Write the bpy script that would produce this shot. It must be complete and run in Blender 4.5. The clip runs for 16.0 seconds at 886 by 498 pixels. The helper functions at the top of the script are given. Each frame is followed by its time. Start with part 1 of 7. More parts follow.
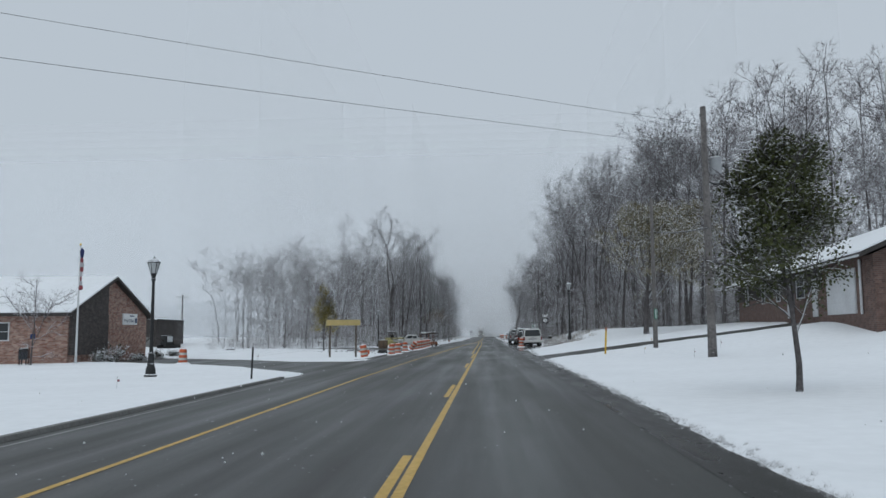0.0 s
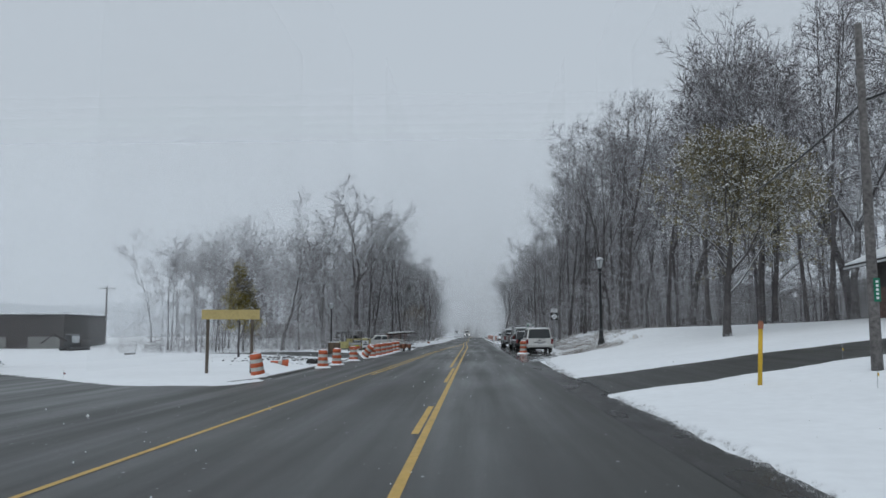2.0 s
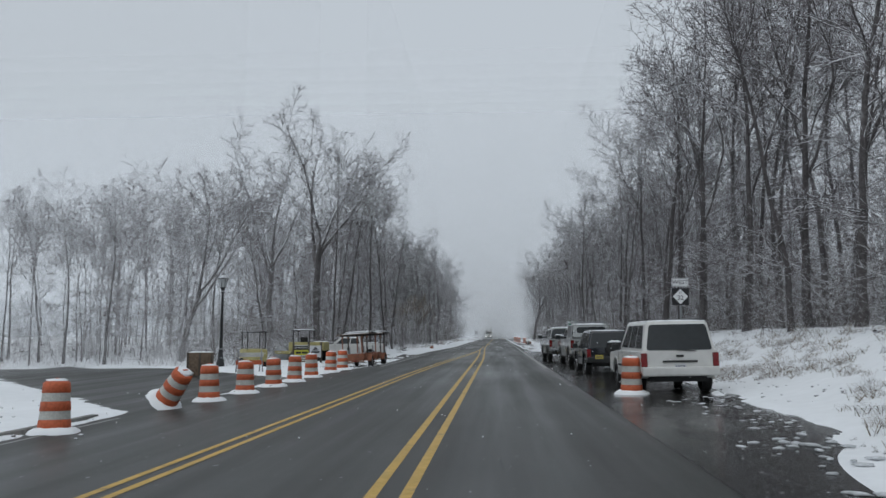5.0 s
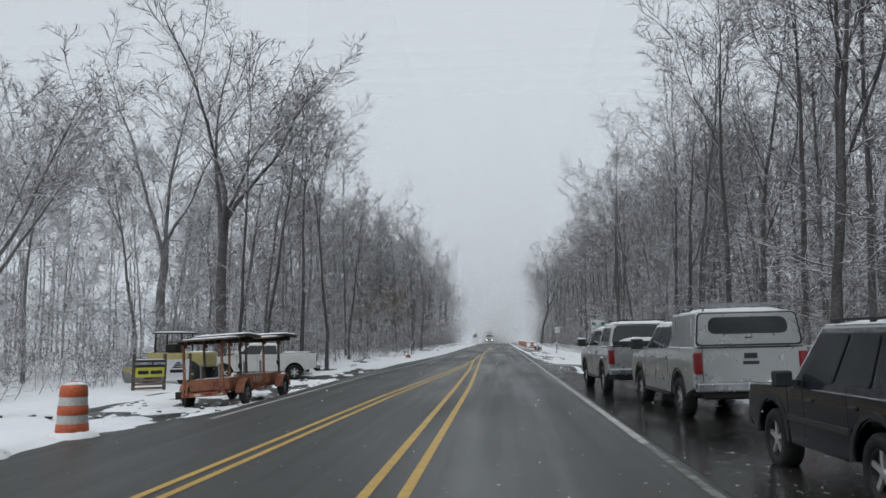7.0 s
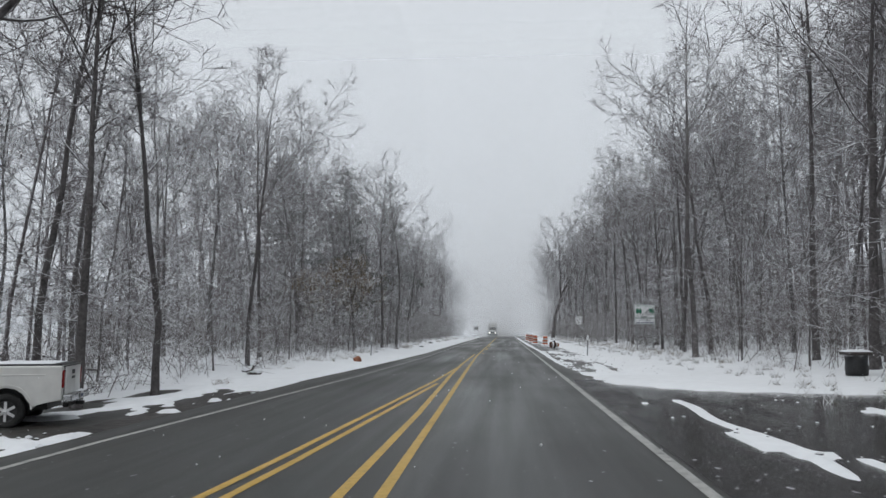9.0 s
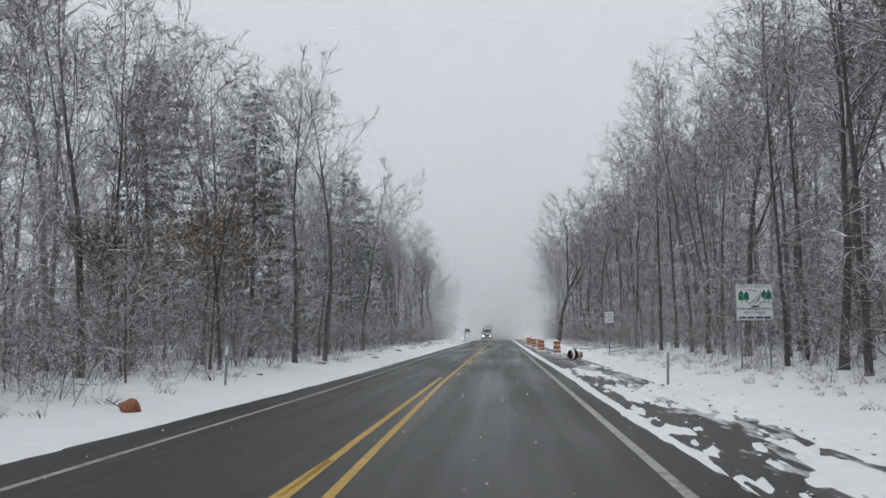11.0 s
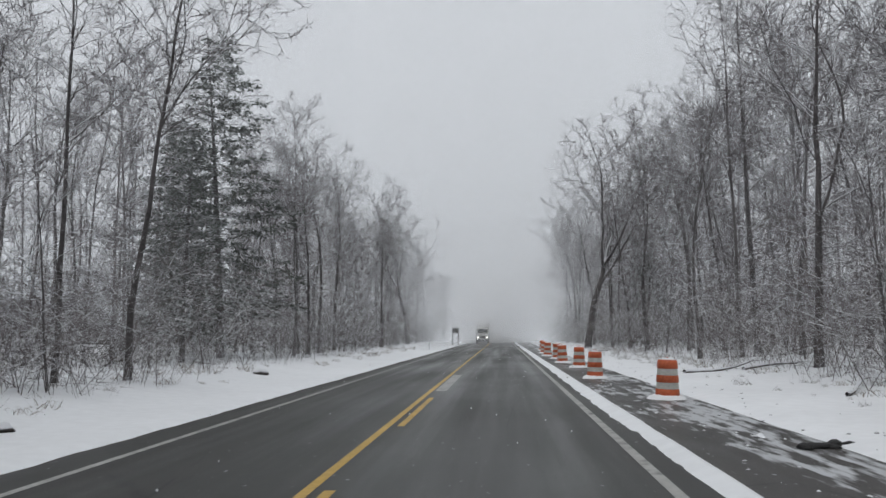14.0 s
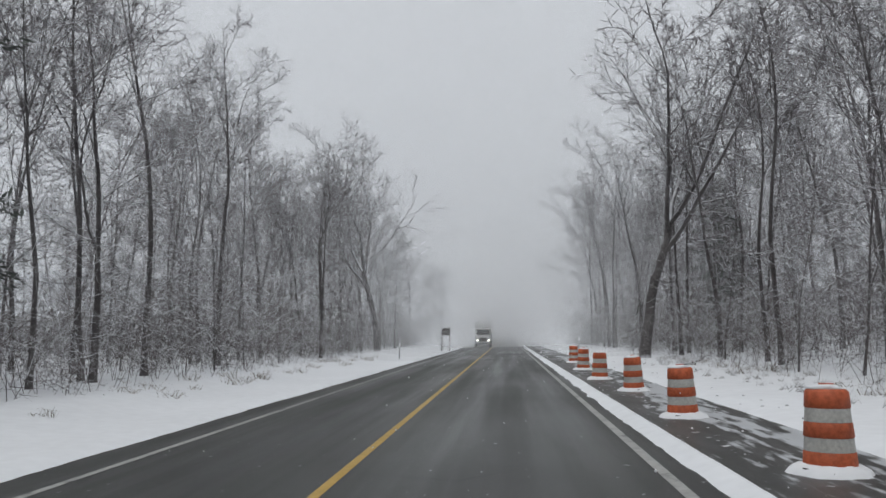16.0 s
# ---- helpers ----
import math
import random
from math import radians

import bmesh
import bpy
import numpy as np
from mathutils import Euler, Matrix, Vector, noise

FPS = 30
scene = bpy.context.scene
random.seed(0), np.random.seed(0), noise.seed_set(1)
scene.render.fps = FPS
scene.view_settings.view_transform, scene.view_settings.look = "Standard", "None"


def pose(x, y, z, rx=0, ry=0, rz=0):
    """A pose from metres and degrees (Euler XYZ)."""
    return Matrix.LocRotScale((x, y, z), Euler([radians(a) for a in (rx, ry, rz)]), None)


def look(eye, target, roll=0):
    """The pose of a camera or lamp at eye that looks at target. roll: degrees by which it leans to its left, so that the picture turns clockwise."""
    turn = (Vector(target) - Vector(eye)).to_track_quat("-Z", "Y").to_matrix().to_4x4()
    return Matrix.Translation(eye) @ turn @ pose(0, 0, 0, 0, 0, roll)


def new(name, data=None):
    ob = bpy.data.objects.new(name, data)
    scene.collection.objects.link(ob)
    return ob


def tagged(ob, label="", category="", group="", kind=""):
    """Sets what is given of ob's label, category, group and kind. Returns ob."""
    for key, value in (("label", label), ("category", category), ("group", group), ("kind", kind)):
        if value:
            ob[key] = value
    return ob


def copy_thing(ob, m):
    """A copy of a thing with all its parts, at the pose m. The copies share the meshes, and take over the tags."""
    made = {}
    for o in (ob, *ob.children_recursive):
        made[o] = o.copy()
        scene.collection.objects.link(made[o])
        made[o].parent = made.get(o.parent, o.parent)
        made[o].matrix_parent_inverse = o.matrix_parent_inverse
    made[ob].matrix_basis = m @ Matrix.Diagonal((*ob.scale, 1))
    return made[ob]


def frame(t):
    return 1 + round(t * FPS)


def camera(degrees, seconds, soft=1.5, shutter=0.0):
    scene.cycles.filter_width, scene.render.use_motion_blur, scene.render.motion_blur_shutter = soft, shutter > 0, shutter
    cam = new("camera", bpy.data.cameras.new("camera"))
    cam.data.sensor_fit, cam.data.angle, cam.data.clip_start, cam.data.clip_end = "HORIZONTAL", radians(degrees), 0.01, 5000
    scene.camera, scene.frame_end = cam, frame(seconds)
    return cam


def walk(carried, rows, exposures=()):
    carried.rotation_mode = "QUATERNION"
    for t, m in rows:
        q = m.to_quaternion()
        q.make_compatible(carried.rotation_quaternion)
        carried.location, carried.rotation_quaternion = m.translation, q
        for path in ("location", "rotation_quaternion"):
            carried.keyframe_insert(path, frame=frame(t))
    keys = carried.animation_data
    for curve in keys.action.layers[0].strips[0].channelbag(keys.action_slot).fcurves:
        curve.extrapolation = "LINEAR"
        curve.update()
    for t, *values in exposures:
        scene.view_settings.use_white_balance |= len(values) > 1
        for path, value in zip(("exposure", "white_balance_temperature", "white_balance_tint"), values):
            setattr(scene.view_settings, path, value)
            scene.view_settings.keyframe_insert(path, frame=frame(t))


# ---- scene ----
cam = camera(58.2, 16.0)
PATH = [
    (0.0, (-0.197, -5.669, 1.645), (-1.306, 14.190, 3.743), -0.30),
    (0.5, (-0.244, 0.753, 1.643), (-1.345, 20.617, 3.698), -0.40),
    (1.0, (-0.276, 7.079, 1.642), (-1.248, 26.951, 3.683), -0.24),
    (1.5, (-0.310, 13.532, 1.641), (-1.147, 33.409, 3.692), -0.14),
    (2.0, (-0.315, 20.003, 1.641), (-1.099, 39.877, 3.741), -0.02),
    (2.5, (-0.288, 26.497, 1.642), (-1.174, 46.367, 3.736), 0.11),
    (3.0, (-0.249, 33.012, 1.643), (-1.140, 52.879, 3.770), 0.06),
    (3.5, (-0.219, 39.503, 1.644), (-1.227, 59.362, 3.783), 0.13),
    (4.0, (-0.205, 45.978, 1.644), (-1.323, 65.835, 3.756), 0.14),
    (4.5, (-0.209, 52.458, 1.644), (-1.447, 72.310, 3.732), 0.20),
    (4.7, (-0.206, 55.033, 1.644), (-1.556, 74.877, 3.741), 0.30),
    (6.8, (-0.121, 81.957, 1.647), (-1.444, 101.790, 3.864), -0.10),
    (7.0, (-0.118, 84.472, 1.647), (-1.522, 104.300, 3.860), -0.07),
    (7.5, (-0.110, 90.689, 1.648), (-1.344, 110.537, 3.781), -0.23),
    (8.0, (-0.095, 97.025, 1.648), (-1.409, 116.862, 3.834), -0.02),
    (8.5, (-0.033, 103.224, 1.649), (-1.538, 123.064, 3.673), 0.18),
    (9.0, (0.036, 109.505, 1.651), (-1.499, 129.343, 3.678), 0.15),
    (9.2, (0.059, 112.034, 1.651), (-1.432, 131.873, 3.696), 0.01),
    (11.3, (0.254, 139.147, 1.654), (-1.187, 158.982, 3.775), -0.19),
    (11.5, (0.272, 141.732, 1.655), (-1.089, 161.571, 3.797), 0.03),
    (12.0, (0.309, 148.226, 1.655), (-1.113, 168.062, 3.778), 0.22),
    (12.5, (0.331, 154.850, 1.656), (-1.205, 174.687, 3.689), 0.21),
    (13.0, (0.333, 161.620, 1.656), (-1.152, 181.459, 3.708), 0.07),
    (13.5, (0.315, 168.466, 1.656), (-1.249, 188.293, 3.765), -0.01),
    (14.0, (0.299, 175.346, 1.655), (-1.164, 195.181, 3.767), 0.06),
    (14.5, (0.289, 182.282, 1.655), (-1.315, 202.101, 3.809), 0.21),
    (15.0, (0.274, 189.360, 1.655), (-1.198, 209.198, 3.716), -0.01),
    (15.5, (0.261, 196.579, 1.655), (-1.288, 216.408, 3.755), -0.06),
    (16.0, (0.257, 203.964, 1.655), (-1.318, 223.785, 3.816), -0.33),
]
walk(cam, [(t, look(eye, target, roll)) for t, eye, target, roll in PATH],
     exposures=[(0.0, -0.22, 5950, 6), (4.0, -0.22, 6050, 7), (7.0, 0.08, 6250, 8), (9.0, 0.16, 6350, 9), (16.0, 0.05, 6450, 10)])

# ---- world, sun, exposure ----
world = bpy.data.worlds.new("overcast_sky")
scene.world = world
world.use_nodes = True
wn, wl = world.node_tree.nodes, world.node_tree.links
wn.clear()
sky = wn.new("ShaderNodeTexSky")
sky.sky_type, sky.sun_disc = "NISHITA", False
sky.sun_elevation, sky.sun_rotation = radians(58), radians(200)
sky.air_density, sky.dust_density = 1.0, 6.0
cloud = wn.new("ShaderNodeMixRGB")            # a thick cloud sheet hides most of the blue
cloud.inputs["Fac"].default_value = 0.93
cloud.inputs["Color2"].default_value = (6.35, 6.58, 6.85, 1)
wbg = wn.new("ShaderNodeBackground")
wbg.inputs["Strength"].default_value = 0.1
wout = wn.new("ShaderNodeOutputWorld")
wl.new(sky.outputs[0], cloud.inputs["Color1"])
wl.new(cloud.outputs[0], wbg.inputs["Color"])
wl.new(wbg.outputs[0], wout.inputs["Surface"])
sun_data = bpy.data.lights.new("veiled_sun", "SUN")
sun_data.energy, sun_data.angle, sun_data.color = 0.55, radians(60), (1.0, 0.98, 0.95)
sun = new("veiled_sun", sun_data)
sun.matrix_world = look((0, 0, 60), (14, 36, 0))
scene.cycles.transparent_max_bounces = 32


# ---- materials ----
def material(name, color, rough=0.8, metal=0.0, vary=0.15, scale=4.0, bump=0.0, bump_scale=30.0, spec=0.4, color2=None, coat=0.0):
    """Colour with two scales of variation, roughness variation and fine relief."""
    m = bpy.data.materials.new(name)
    m.use_nodes = True
    n, l = m.node_tree.nodes, m.node_tree.links
    b = n["Principled BSDF"]
    b.inputs["Metallic"].default_value = metal
    b.inputs["Specular IOR Level"].default_value = spec
    b.inputs["Coat Weight"].default_value = coat
    tc = n.new("ShaderNodeTexCoord")
    big, fine = n.new("ShaderNodeTexNoise"), n.new("ShaderNodeTexNoise")
    big.inputs["Scale"].default_value, fine.inputs["Scale"].default_value = scale * 0.3, scale * 4
    big.inputs["Detail"].default_value, fine.inputs["Detail"].default_value = 5, 4
    for t in (big, fine):
        l.new(tc.outputs["Object"], t.inputs["Vector"])
    mixf = n.new("ShaderNodeMath")
    mixf.operation = "ADD"
    l.new(big.outputs["Fac"], mixf.inputs[0])
    l.new(fine.outputs["Fac"], mixf.inputs[1])
    ramp = n.new("ShaderNodeMapRange")
    ramp.inputs["From Min"].default_value, ramp.inputs["From Max"].default_value = 0.7, 1.3
    l.new(mixf.outputs[0], ramp.inputs["Value"])
    mix = n.new("ShaderNodeMixRGB")
    c2 = color2 or tuple(max(0.0, c * (1 - 2 * vary)) for c in color)
    c1 = color if color2 else tuple(min(1.0, c * (1 + vary)) for c in color)
    mix.inputs["Color1"].default_value, mix.inputs["Color2"].default_value = (*c1, 1), (*c2, 1)
    l.new(ramp.outputs[0], mix.inputs["Fac"])
    l.new(mix.outputs[0], b.inputs["Base Color"])
    rr = n.new("ShaderNodeMapRange")
    rr.inputs["To Min"].default_value, rr.inputs["To Max"].default_value = max(0.02, rough - 0.12), min(1.0, rough + 0.12)
    l.new(fine.outputs["Fac"], rr.inputs["Value"])
    l.new(rr.outputs[0], b.inputs["Roughness"])
    if bump:
        bn, bp = n.new("ShaderNodeTexNoise"), n.new("ShaderNodeBump")
        bn.inputs["Scale"].default_value, bn.inputs["Detail"].default_value = bump_scale, 6
        l.new(tc.outputs["Object"], bn.inputs["Vector"])
        bp.inputs["Strength"].default_value, bp.inputs["Distance"].default_value = bump, 0.02
        l.new(bn.outputs["Fac"], bp.inputs["Height"])
        l.new(bp.outputs[0], b.inputs["Normal"])
    m["mix"] = mix.name
    return m


def snowed(m, start=0.25, end=0.7, amount=0.9, patch=6.0):
    """Lets snow lie on the faces of a material that look up, broken by patches."""
    n, l = m.node_tree.nodes, m.node_tree.links
    b = n["Principled BSDF"]
    base = b.inputs["Base Color"].links[0].from_socket
    g, sep = n.new("ShaderNodeNewGeometry"), n.new("ShaderNodeSeparateXYZ")
    l.new(g.outputs["Normal"], sep.inputs[0])
    tc, nz = n.new("ShaderNodeTexCoord"), n.new("ShaderNodeTexNoise")
    nz.inputs["Scale"].default_value, nz.inputs["Detail"].default_value = patch, 4
    l.new(tc.outputs["Object"], nz.inputs["Vector"])
    add = n.new("ShaderNodeMath")
    add.operation = "MULTIPLY_ADD"
    l.new(nz.outputs["Fac"], add.inputs[0])
    add.inputs[1].default_value = 0.8
    l.new(sep.outputs["Z"], add.inputs[2])
    mr = n.new("ShaderNodeMapRange")
    mr.inputs["From Min"].default_value, mr.inputs["From Max"].default_value = start + 0.4, end + 0.4
    mr.inputs["To Max"].default_value = amount
    l.new(add.outputs[0], mr.inputs["Value"])
    mx = n.new("ShaderNodeMixRGB")
    mx.inputs["Color2"].default_value = (0.82, 0.84, 0.87, 1)
    l.new(mr.outputs[0], mx.inputs["Fac"])
    l.new(base, mx.inputs["Color1"])
    l.new(mx.outputs[0], b.inputs["Base Color"])
    return m


SNOW = material("snow", (0.86, 0.88, 0.9), 0.9, vary=0.03, scale=0.8, bump=0.5, bump_scale=9, spec=0.2)


def road_material(name, dark, light, rough, stretch=0.035, specks=0.0, film=0.0, spec=0.5, relief=0.2):
    """Wet asphalt: streaks along the lanes, patches, hair cracks, grit, and bits of slush."""
    m = bpy.data.materials.new(name)
    m.use_nodes = True
    n, l = m.node_tree.nodes, m.node_tree.links
    b = n["Principled BSDF"]
    b.inputs["Specular IOR Level"].default_value = spec
    tc = n.new("ShaderNodeTexCoord")

    def noise(sx, sy, detail, scale=1.0):
        mp, t = n.new("ShaderNodeMapping"), n.new("ShaderNodeTexNoise")
        mp.inputs["Scale"].default_value = (sx, sy, 1)
        t.inputs["Scale"].default_value, t.inputs["Detail"].default_value = scale, detail
        l.new(tc.outputs["Object"], mp.inputs["Vector"])
        l.new(mp.outputs[0], t.inputs["Vector"])
        return t.outputs["Fac"]

    def span(src, a, b2, lo, hi):
        r = n.new("ShaderNodeMapRange")
        for k, v in (("From Min", a), ("From Max", b2), ("To Min", lo), ("To Max", hi)):
            r.inputs[k].default_value = v
        l.new(src, r.inputs["Value"])
        return r.outputs[0]

    def mul(a, c, op="MULTIPLY"):
        q = n.new("ShaderNodeMath")
        q.operation = op
        l.new(a, q.inputs[0])
        l.new(c, q.inputs[1])
        return q.outputs[0]

    streak, patch, grit = noise(1.1, stretch, 4), noise(0.22, 0.09, 5), noise(70, 70, 3)
    tone = mul(span(streak, 0.3, 0.7, 0, 0.6), span(patch, 0.35, 0.65, 0, 0.4), "ADD")
    mix = n.new("ShaderNodeMixRGB")
    mix.inputs["Color1"].default_value, mix.inputs["Color2"].default_value = (*dark, 1), (*light, 1)
    l.new(tone, mix.inputs["Fac"])
    gm = n.new("ShaderNodeMixRGB")
    gm.blend_type = "MULTIPLY"
    gm.inputs["Fac"].default_value = 1.0
    l.new(mix.outputs[0], gm.inputs["Color1"])
    l.new(span(grit, 0.3, 0.7, 0.7, 1.3), gm.inputs["Color2"])
    vo, wob = n.new("ShaderNodeTexVoronoi"), n.new("ShaderNodeMapping")
    vo.feature = "DISTANCE_TO_EDGE"
    wob.inputs["Scale"].default_value = (0.28, 0.14, 1)
    l.new(tc.outputs["Object"], wob.inputs["Vector"])
    l.new(wob.outputs[0], vo.inputs["Vector"])
    vo.inputs["Scale"].default_value = 1.0
    cm = n.new("ShaderNodeMixRGB")
    cm.inputs["Color2"].default_value = (0.018, 0.018, 0.018, 1)
    l.new(mul(span(vo.outputs["Distance"], 0.0, 0.006, 0.75, 0.0), span(noise(0.5, 0.5, 2), 0.5, 0.6, 0, 1)), cm.inputs["Fac"])
    l.new(gm.outputs[0], cm.inputs["Color1"])
    sm = n.new("ShaderNodeMixRGB")
    sm.inputs["Color2"].default_value = (0.6, 0.62, 0.64, 1)
    l.new(span(noise(9, 5, 3), 0.70 - specks, 0.76 - specks, 0, 0.75), sm.inputs["Fac"])
    l.new(cm.outputs[0], sm.inputs["Color1"])
    top = sm.outputs[0]
    if film:
        fm = n.new("ShaderNodeMixRGB")
        fm.inputs["Color2"].default_value = (0.58, 0.6, 0.62, 1)
        sx = n.new("ShaderNodeSeparateXYZ")
        l.new(tc.outputs["Object"], sx.inputs[0])
        both = mul(noise(5, 0.9, 9), span(noise(0.8, 0.16, 4), 0.3, 0.7, -0.2, 0.2), "ADD")
        both = mul(both, span(sx.outputs["X"], 3.2, 4.0, -0.16, 0.02), "ADD")          # wheels keep the inner track clear
        l.new(span(both, 0.60 - film, 0.72 - film, 0, 0.92), fm.inputs["Fac"])
        l.new(top, fm.inputs["Color1"])
        top = fm.outputs[0]
    l.new(top, b.inputs["Base Color"])
    l.new(mul(span(streak, 0.3, 0.7, rough - 0.13, rough + 0.13), span(patch, 0.3, 0.7, 0.8, 1.15)), b.inputs["Roughness"])
    bp = n.new("ShaderNodeBump")
    bp.inputs["Strength"].default_value, bp.inputs["Distance"].default_value = relief, 0.01
    l.new(grit, bp.inputs["Height"])
    l.new(bp.outputs[0], b.inputs["Normal"])
    return m


ASPHALT = road_material("wet_asphalt", (0.030, 0.031, 0.028), (0.056, 0.056, 0.052), 0.46, spec=0.32)
GRAVEL = road_material("wet_gravel", (0.013, 0.0125, 0.012), (0.038, 0.036, 0.034), 0.13, 0.35, 0.05, spec=0.3, relief=0.12)
CONCRETE = material("concrete", (0.2, 0.2, 0.19), 0.8, vary=0.15, scale=3, bump=0.3)
BARK = snowed(material("grey_bark", (0.145, 0.136, 0.136), 0.9, vary=0.3, scale=3, bump=0.8, bump_scale=25, spec=0.15), 0.2, 0.6, 0.9, 3)
BARK_DARK = snowed(material("dark_bark", (0.115, 0.107, 0.107), 0.9, vary=0.3, scale=3, bump=0.8, bump_scale=25, spec=0.15), 0.2, 0.6, 0.9, 3)
TWIG = snowed(material("snowy_twigs", (0.165, 0.148, 0.152), 0.9, vary=0.2, scale=1.5, spec=0.1), 0.12, 0.5, 0.8, 2)
BRUSH = snowed(material("snowy_brush", (0.15, 0.13, 0.125), 0.9, vary=0.25, scale=1.2, spec=0.1), 0.1, 0.5, 0.85, 2)
NEEDLE = snowed(material("conifer_needles", (0.112, 0.124, 0.112), 0.8, vary=0.3, scale=2, spec=0.2), 0.45, 0.95, 0.5, 5)


def paint_material(name, color, wear=0.48):
    """Road paint, rubbed off in patches so that the asphalt shows."""
    m = material(name, color, 0.5, vary=0.1, scale=3, bump=0.2, bump_scale=90)
    n, l = m.node_tree.nodes, m.node_tree.links
    b = n["Principled BSDF"]
    base = b.inputs["Base Color"].links[0].from_socket
    tc, nz, mr, mx = n.new("ShaderNodeTexCoord"), n.new("ShaderNodeTexNoise"), n.new("ShaderNodeMapRange"), n.new("ShaderNodeMixRGB")
    nz.inputs["Scale"].default_value, nz.inputs["Detail"].default_value, nz.inputs["Roughness"].default_value = 3.0, 8, 0.7
    l.new(tc.outputs["Object"], nz.inputs["Vector"])
    l.new(nz.outputs["Fac"], mr.inputs["Value"])
    mr.inputs["From Min"].default_value, mr.inputs["From Max"].default_value = wear - 0.06, wear - 0.22
    mx.inputs["Color2"].default_value = (0.075, 0.073, 0.068, 1)
    l.new(mr.outputs[0], mx.inputs["Fac"])
    l.new(base, mx.inputs["Color1"])
    l.new(mx.outputs[0], b.inputs["Base Color"])
    return m


YELLOW_PAINT = paint_material("yellow_road_paint", (0.56, 0.36, 0.07))
GROUND_OFF = paint_material("ground_off_strip", (0.42, 0.42, 0.41), 0.54)
WHITE_PAINT = paint_material("white_road_paint", (0.42, 0.42, 0.40), 0.54)
RUBBED_PAINT = paint_material("rubbed_road_paint", (0.26, 0.26, 0.25), 0.66)


# ---- mesh helpers ----
def mesh_object(name, verts, faces, mat, parent=None, smooth=False, label=""):
    me = bpy.data.meshes.new(name)
    me.from_pydata([tuple(v) for v in verts], [], [tuple(f) for f in faces])
    if smooth:
        me.polygons.foreach_set("use_smooth", [True] * len(me.polygons))
    me.materials.append(mat)
    me.update()
    ob = new(name, me)
    ob.parent = parent
    return tagged(ob, label)


def part(name, bm, mat, parent=None, label="", smooth=False):
    bmesh.ops.recalc_face_normals(bm, faces=bm.faces)
    me = bpy.data.meshes.new(name)
    bm.to_mesh(me)
    bm.free()
    if smooth:
        me.polygons.foreach_set("use_smooth", [True] * len(me.polygons))
    me.materials.append(mat)
    ob = new(name, me)
    ob.parent = parent
    return tagged(ob, label)


def empty(name, m, label, category, group=""):
    e = new(name)
    e.empty_display_size = 0.2
    e.matrix_world = m
    return tagged(e, label, category, group)


def add_box(bm, c, s, m=None, bevel=0.0):
    r = bmesh.ops.create_cube(bm, size=1.0)
    vs = r["verts"]
    for v in vs:
        v.co = Vector((c[0] + v.co.x * s[0], c[1] + v.co.y * s[1], c[2] + v.co.z * s[2]))
    if bevel:
        es = list({e for v in vs for e in v.link_edges})
        r2 = bmesh.ops.bevel(bm, geom=es, offset=bevel, segments=2, affect="EDGES", profile=0.6)
        vs = list({v for f in r2["faces"] for v in f.verts} | {v for v in vs if v.is_valid})
    if m is not None:
        bmesh.ops.transform(bm, matrix=m, verts=[v for v in vs if v.is_valid])
    return vs


def box(c, s, m=None, bevel=0.0):
    bm = bmesh.new()
    add_box(bm, c, s, m, bevel)
    return bm


def add_lathe(bm, profile, n=20, m=None):
    """Turns (radius, height) pairs round the z axis."""
    rings = []
    for r, z in profile:
        if r < 1e-5:
            rings.append([bm.verts.new((0, 0, z))])
        else:
            rings.append([bm.verts.new((r * math.cos(2 * math.pi * k / n), r * math.sin(2 * math.pi * k / n), z)) for k in range(n)])
    for a, b in zip(rings, rings[1:]):
        for k in range(n):
            k2 = (k + 1) % n
            if len(a) == 1 and len(b) == 1:
                continue
            if len(a) == 1:
                bm.faces.new((a[0], b[k], b[k2]))
            elif len(b) == 1:
                bm.faces.new((a[k], a[k2], b[0]))
            else:
                bm.faces.new((a[k], a[k2], b[k2], b[k]))
    if m is not None:
        bmesh.ops.transform(bm, matrix=m, verts=[v for r in rings for v in r])
    return bm


def lathe(profile, n=20, m=None):
    return add_lathe(bmesh.new(), profile, n, m)


def add_rod(bm, p0, p1, r0, r1=None, n=8):
    p0, p1 = Vector(p0), Vector(p1)
    d = p1 - p0
    q = d.to_track_quat("Z", "Y").to_matrix().to_4x4()
    add_lathe(bm, [(0, 0), (r0, 0), (r1 if r1 is not None else r0, d.length), (0, d.length)], n, Matrix.Translation(p0) @ q)
    return bm


def rod(p0, p1, r0, r1=None, n=8):
    return add_rod(bmesh.new(), p0, p1, r0, r1, n)


def lettering(name, text, size, mat, parent, m, label=""):
    cu = bpy.data.curves.new(name, "FONT")
    cu.body, cu.size, cu.extrude, cu.align_x, cu.align_y = text, size, 0.002, "CENTER", "CENTER"
    cu.resolution_u = 2
    tmp = bpy.data.objects.new(name, cu)
    scene.collection.objects.link(tmp)
    me = bpy.data.meshes.new_from_object(tmp.evaluated_get(bpy.context.evaluated_depsgraph_get()))
    bpy.data.objects.remove(tmp)
    bpy.data.curves.remove(cu)
    me.materials.clear()
    me.materials.append(mat)
    ob = new(name, me)
    ob.parent = parent
    ob.matrix_local = m
    return tagged(ob, label)


# ---- the lie of the land ----
def ss(x, a, b):
    t = np.clip((np.asarray(x, float) - a) / (b - a), 0, 1)
    return t * t * (3 - 2 * t)


def ramp1(y, ys, vs):
    return np.interp(y, ys, vs)


NG = np.random.RandomState(5).rand(64, 64)


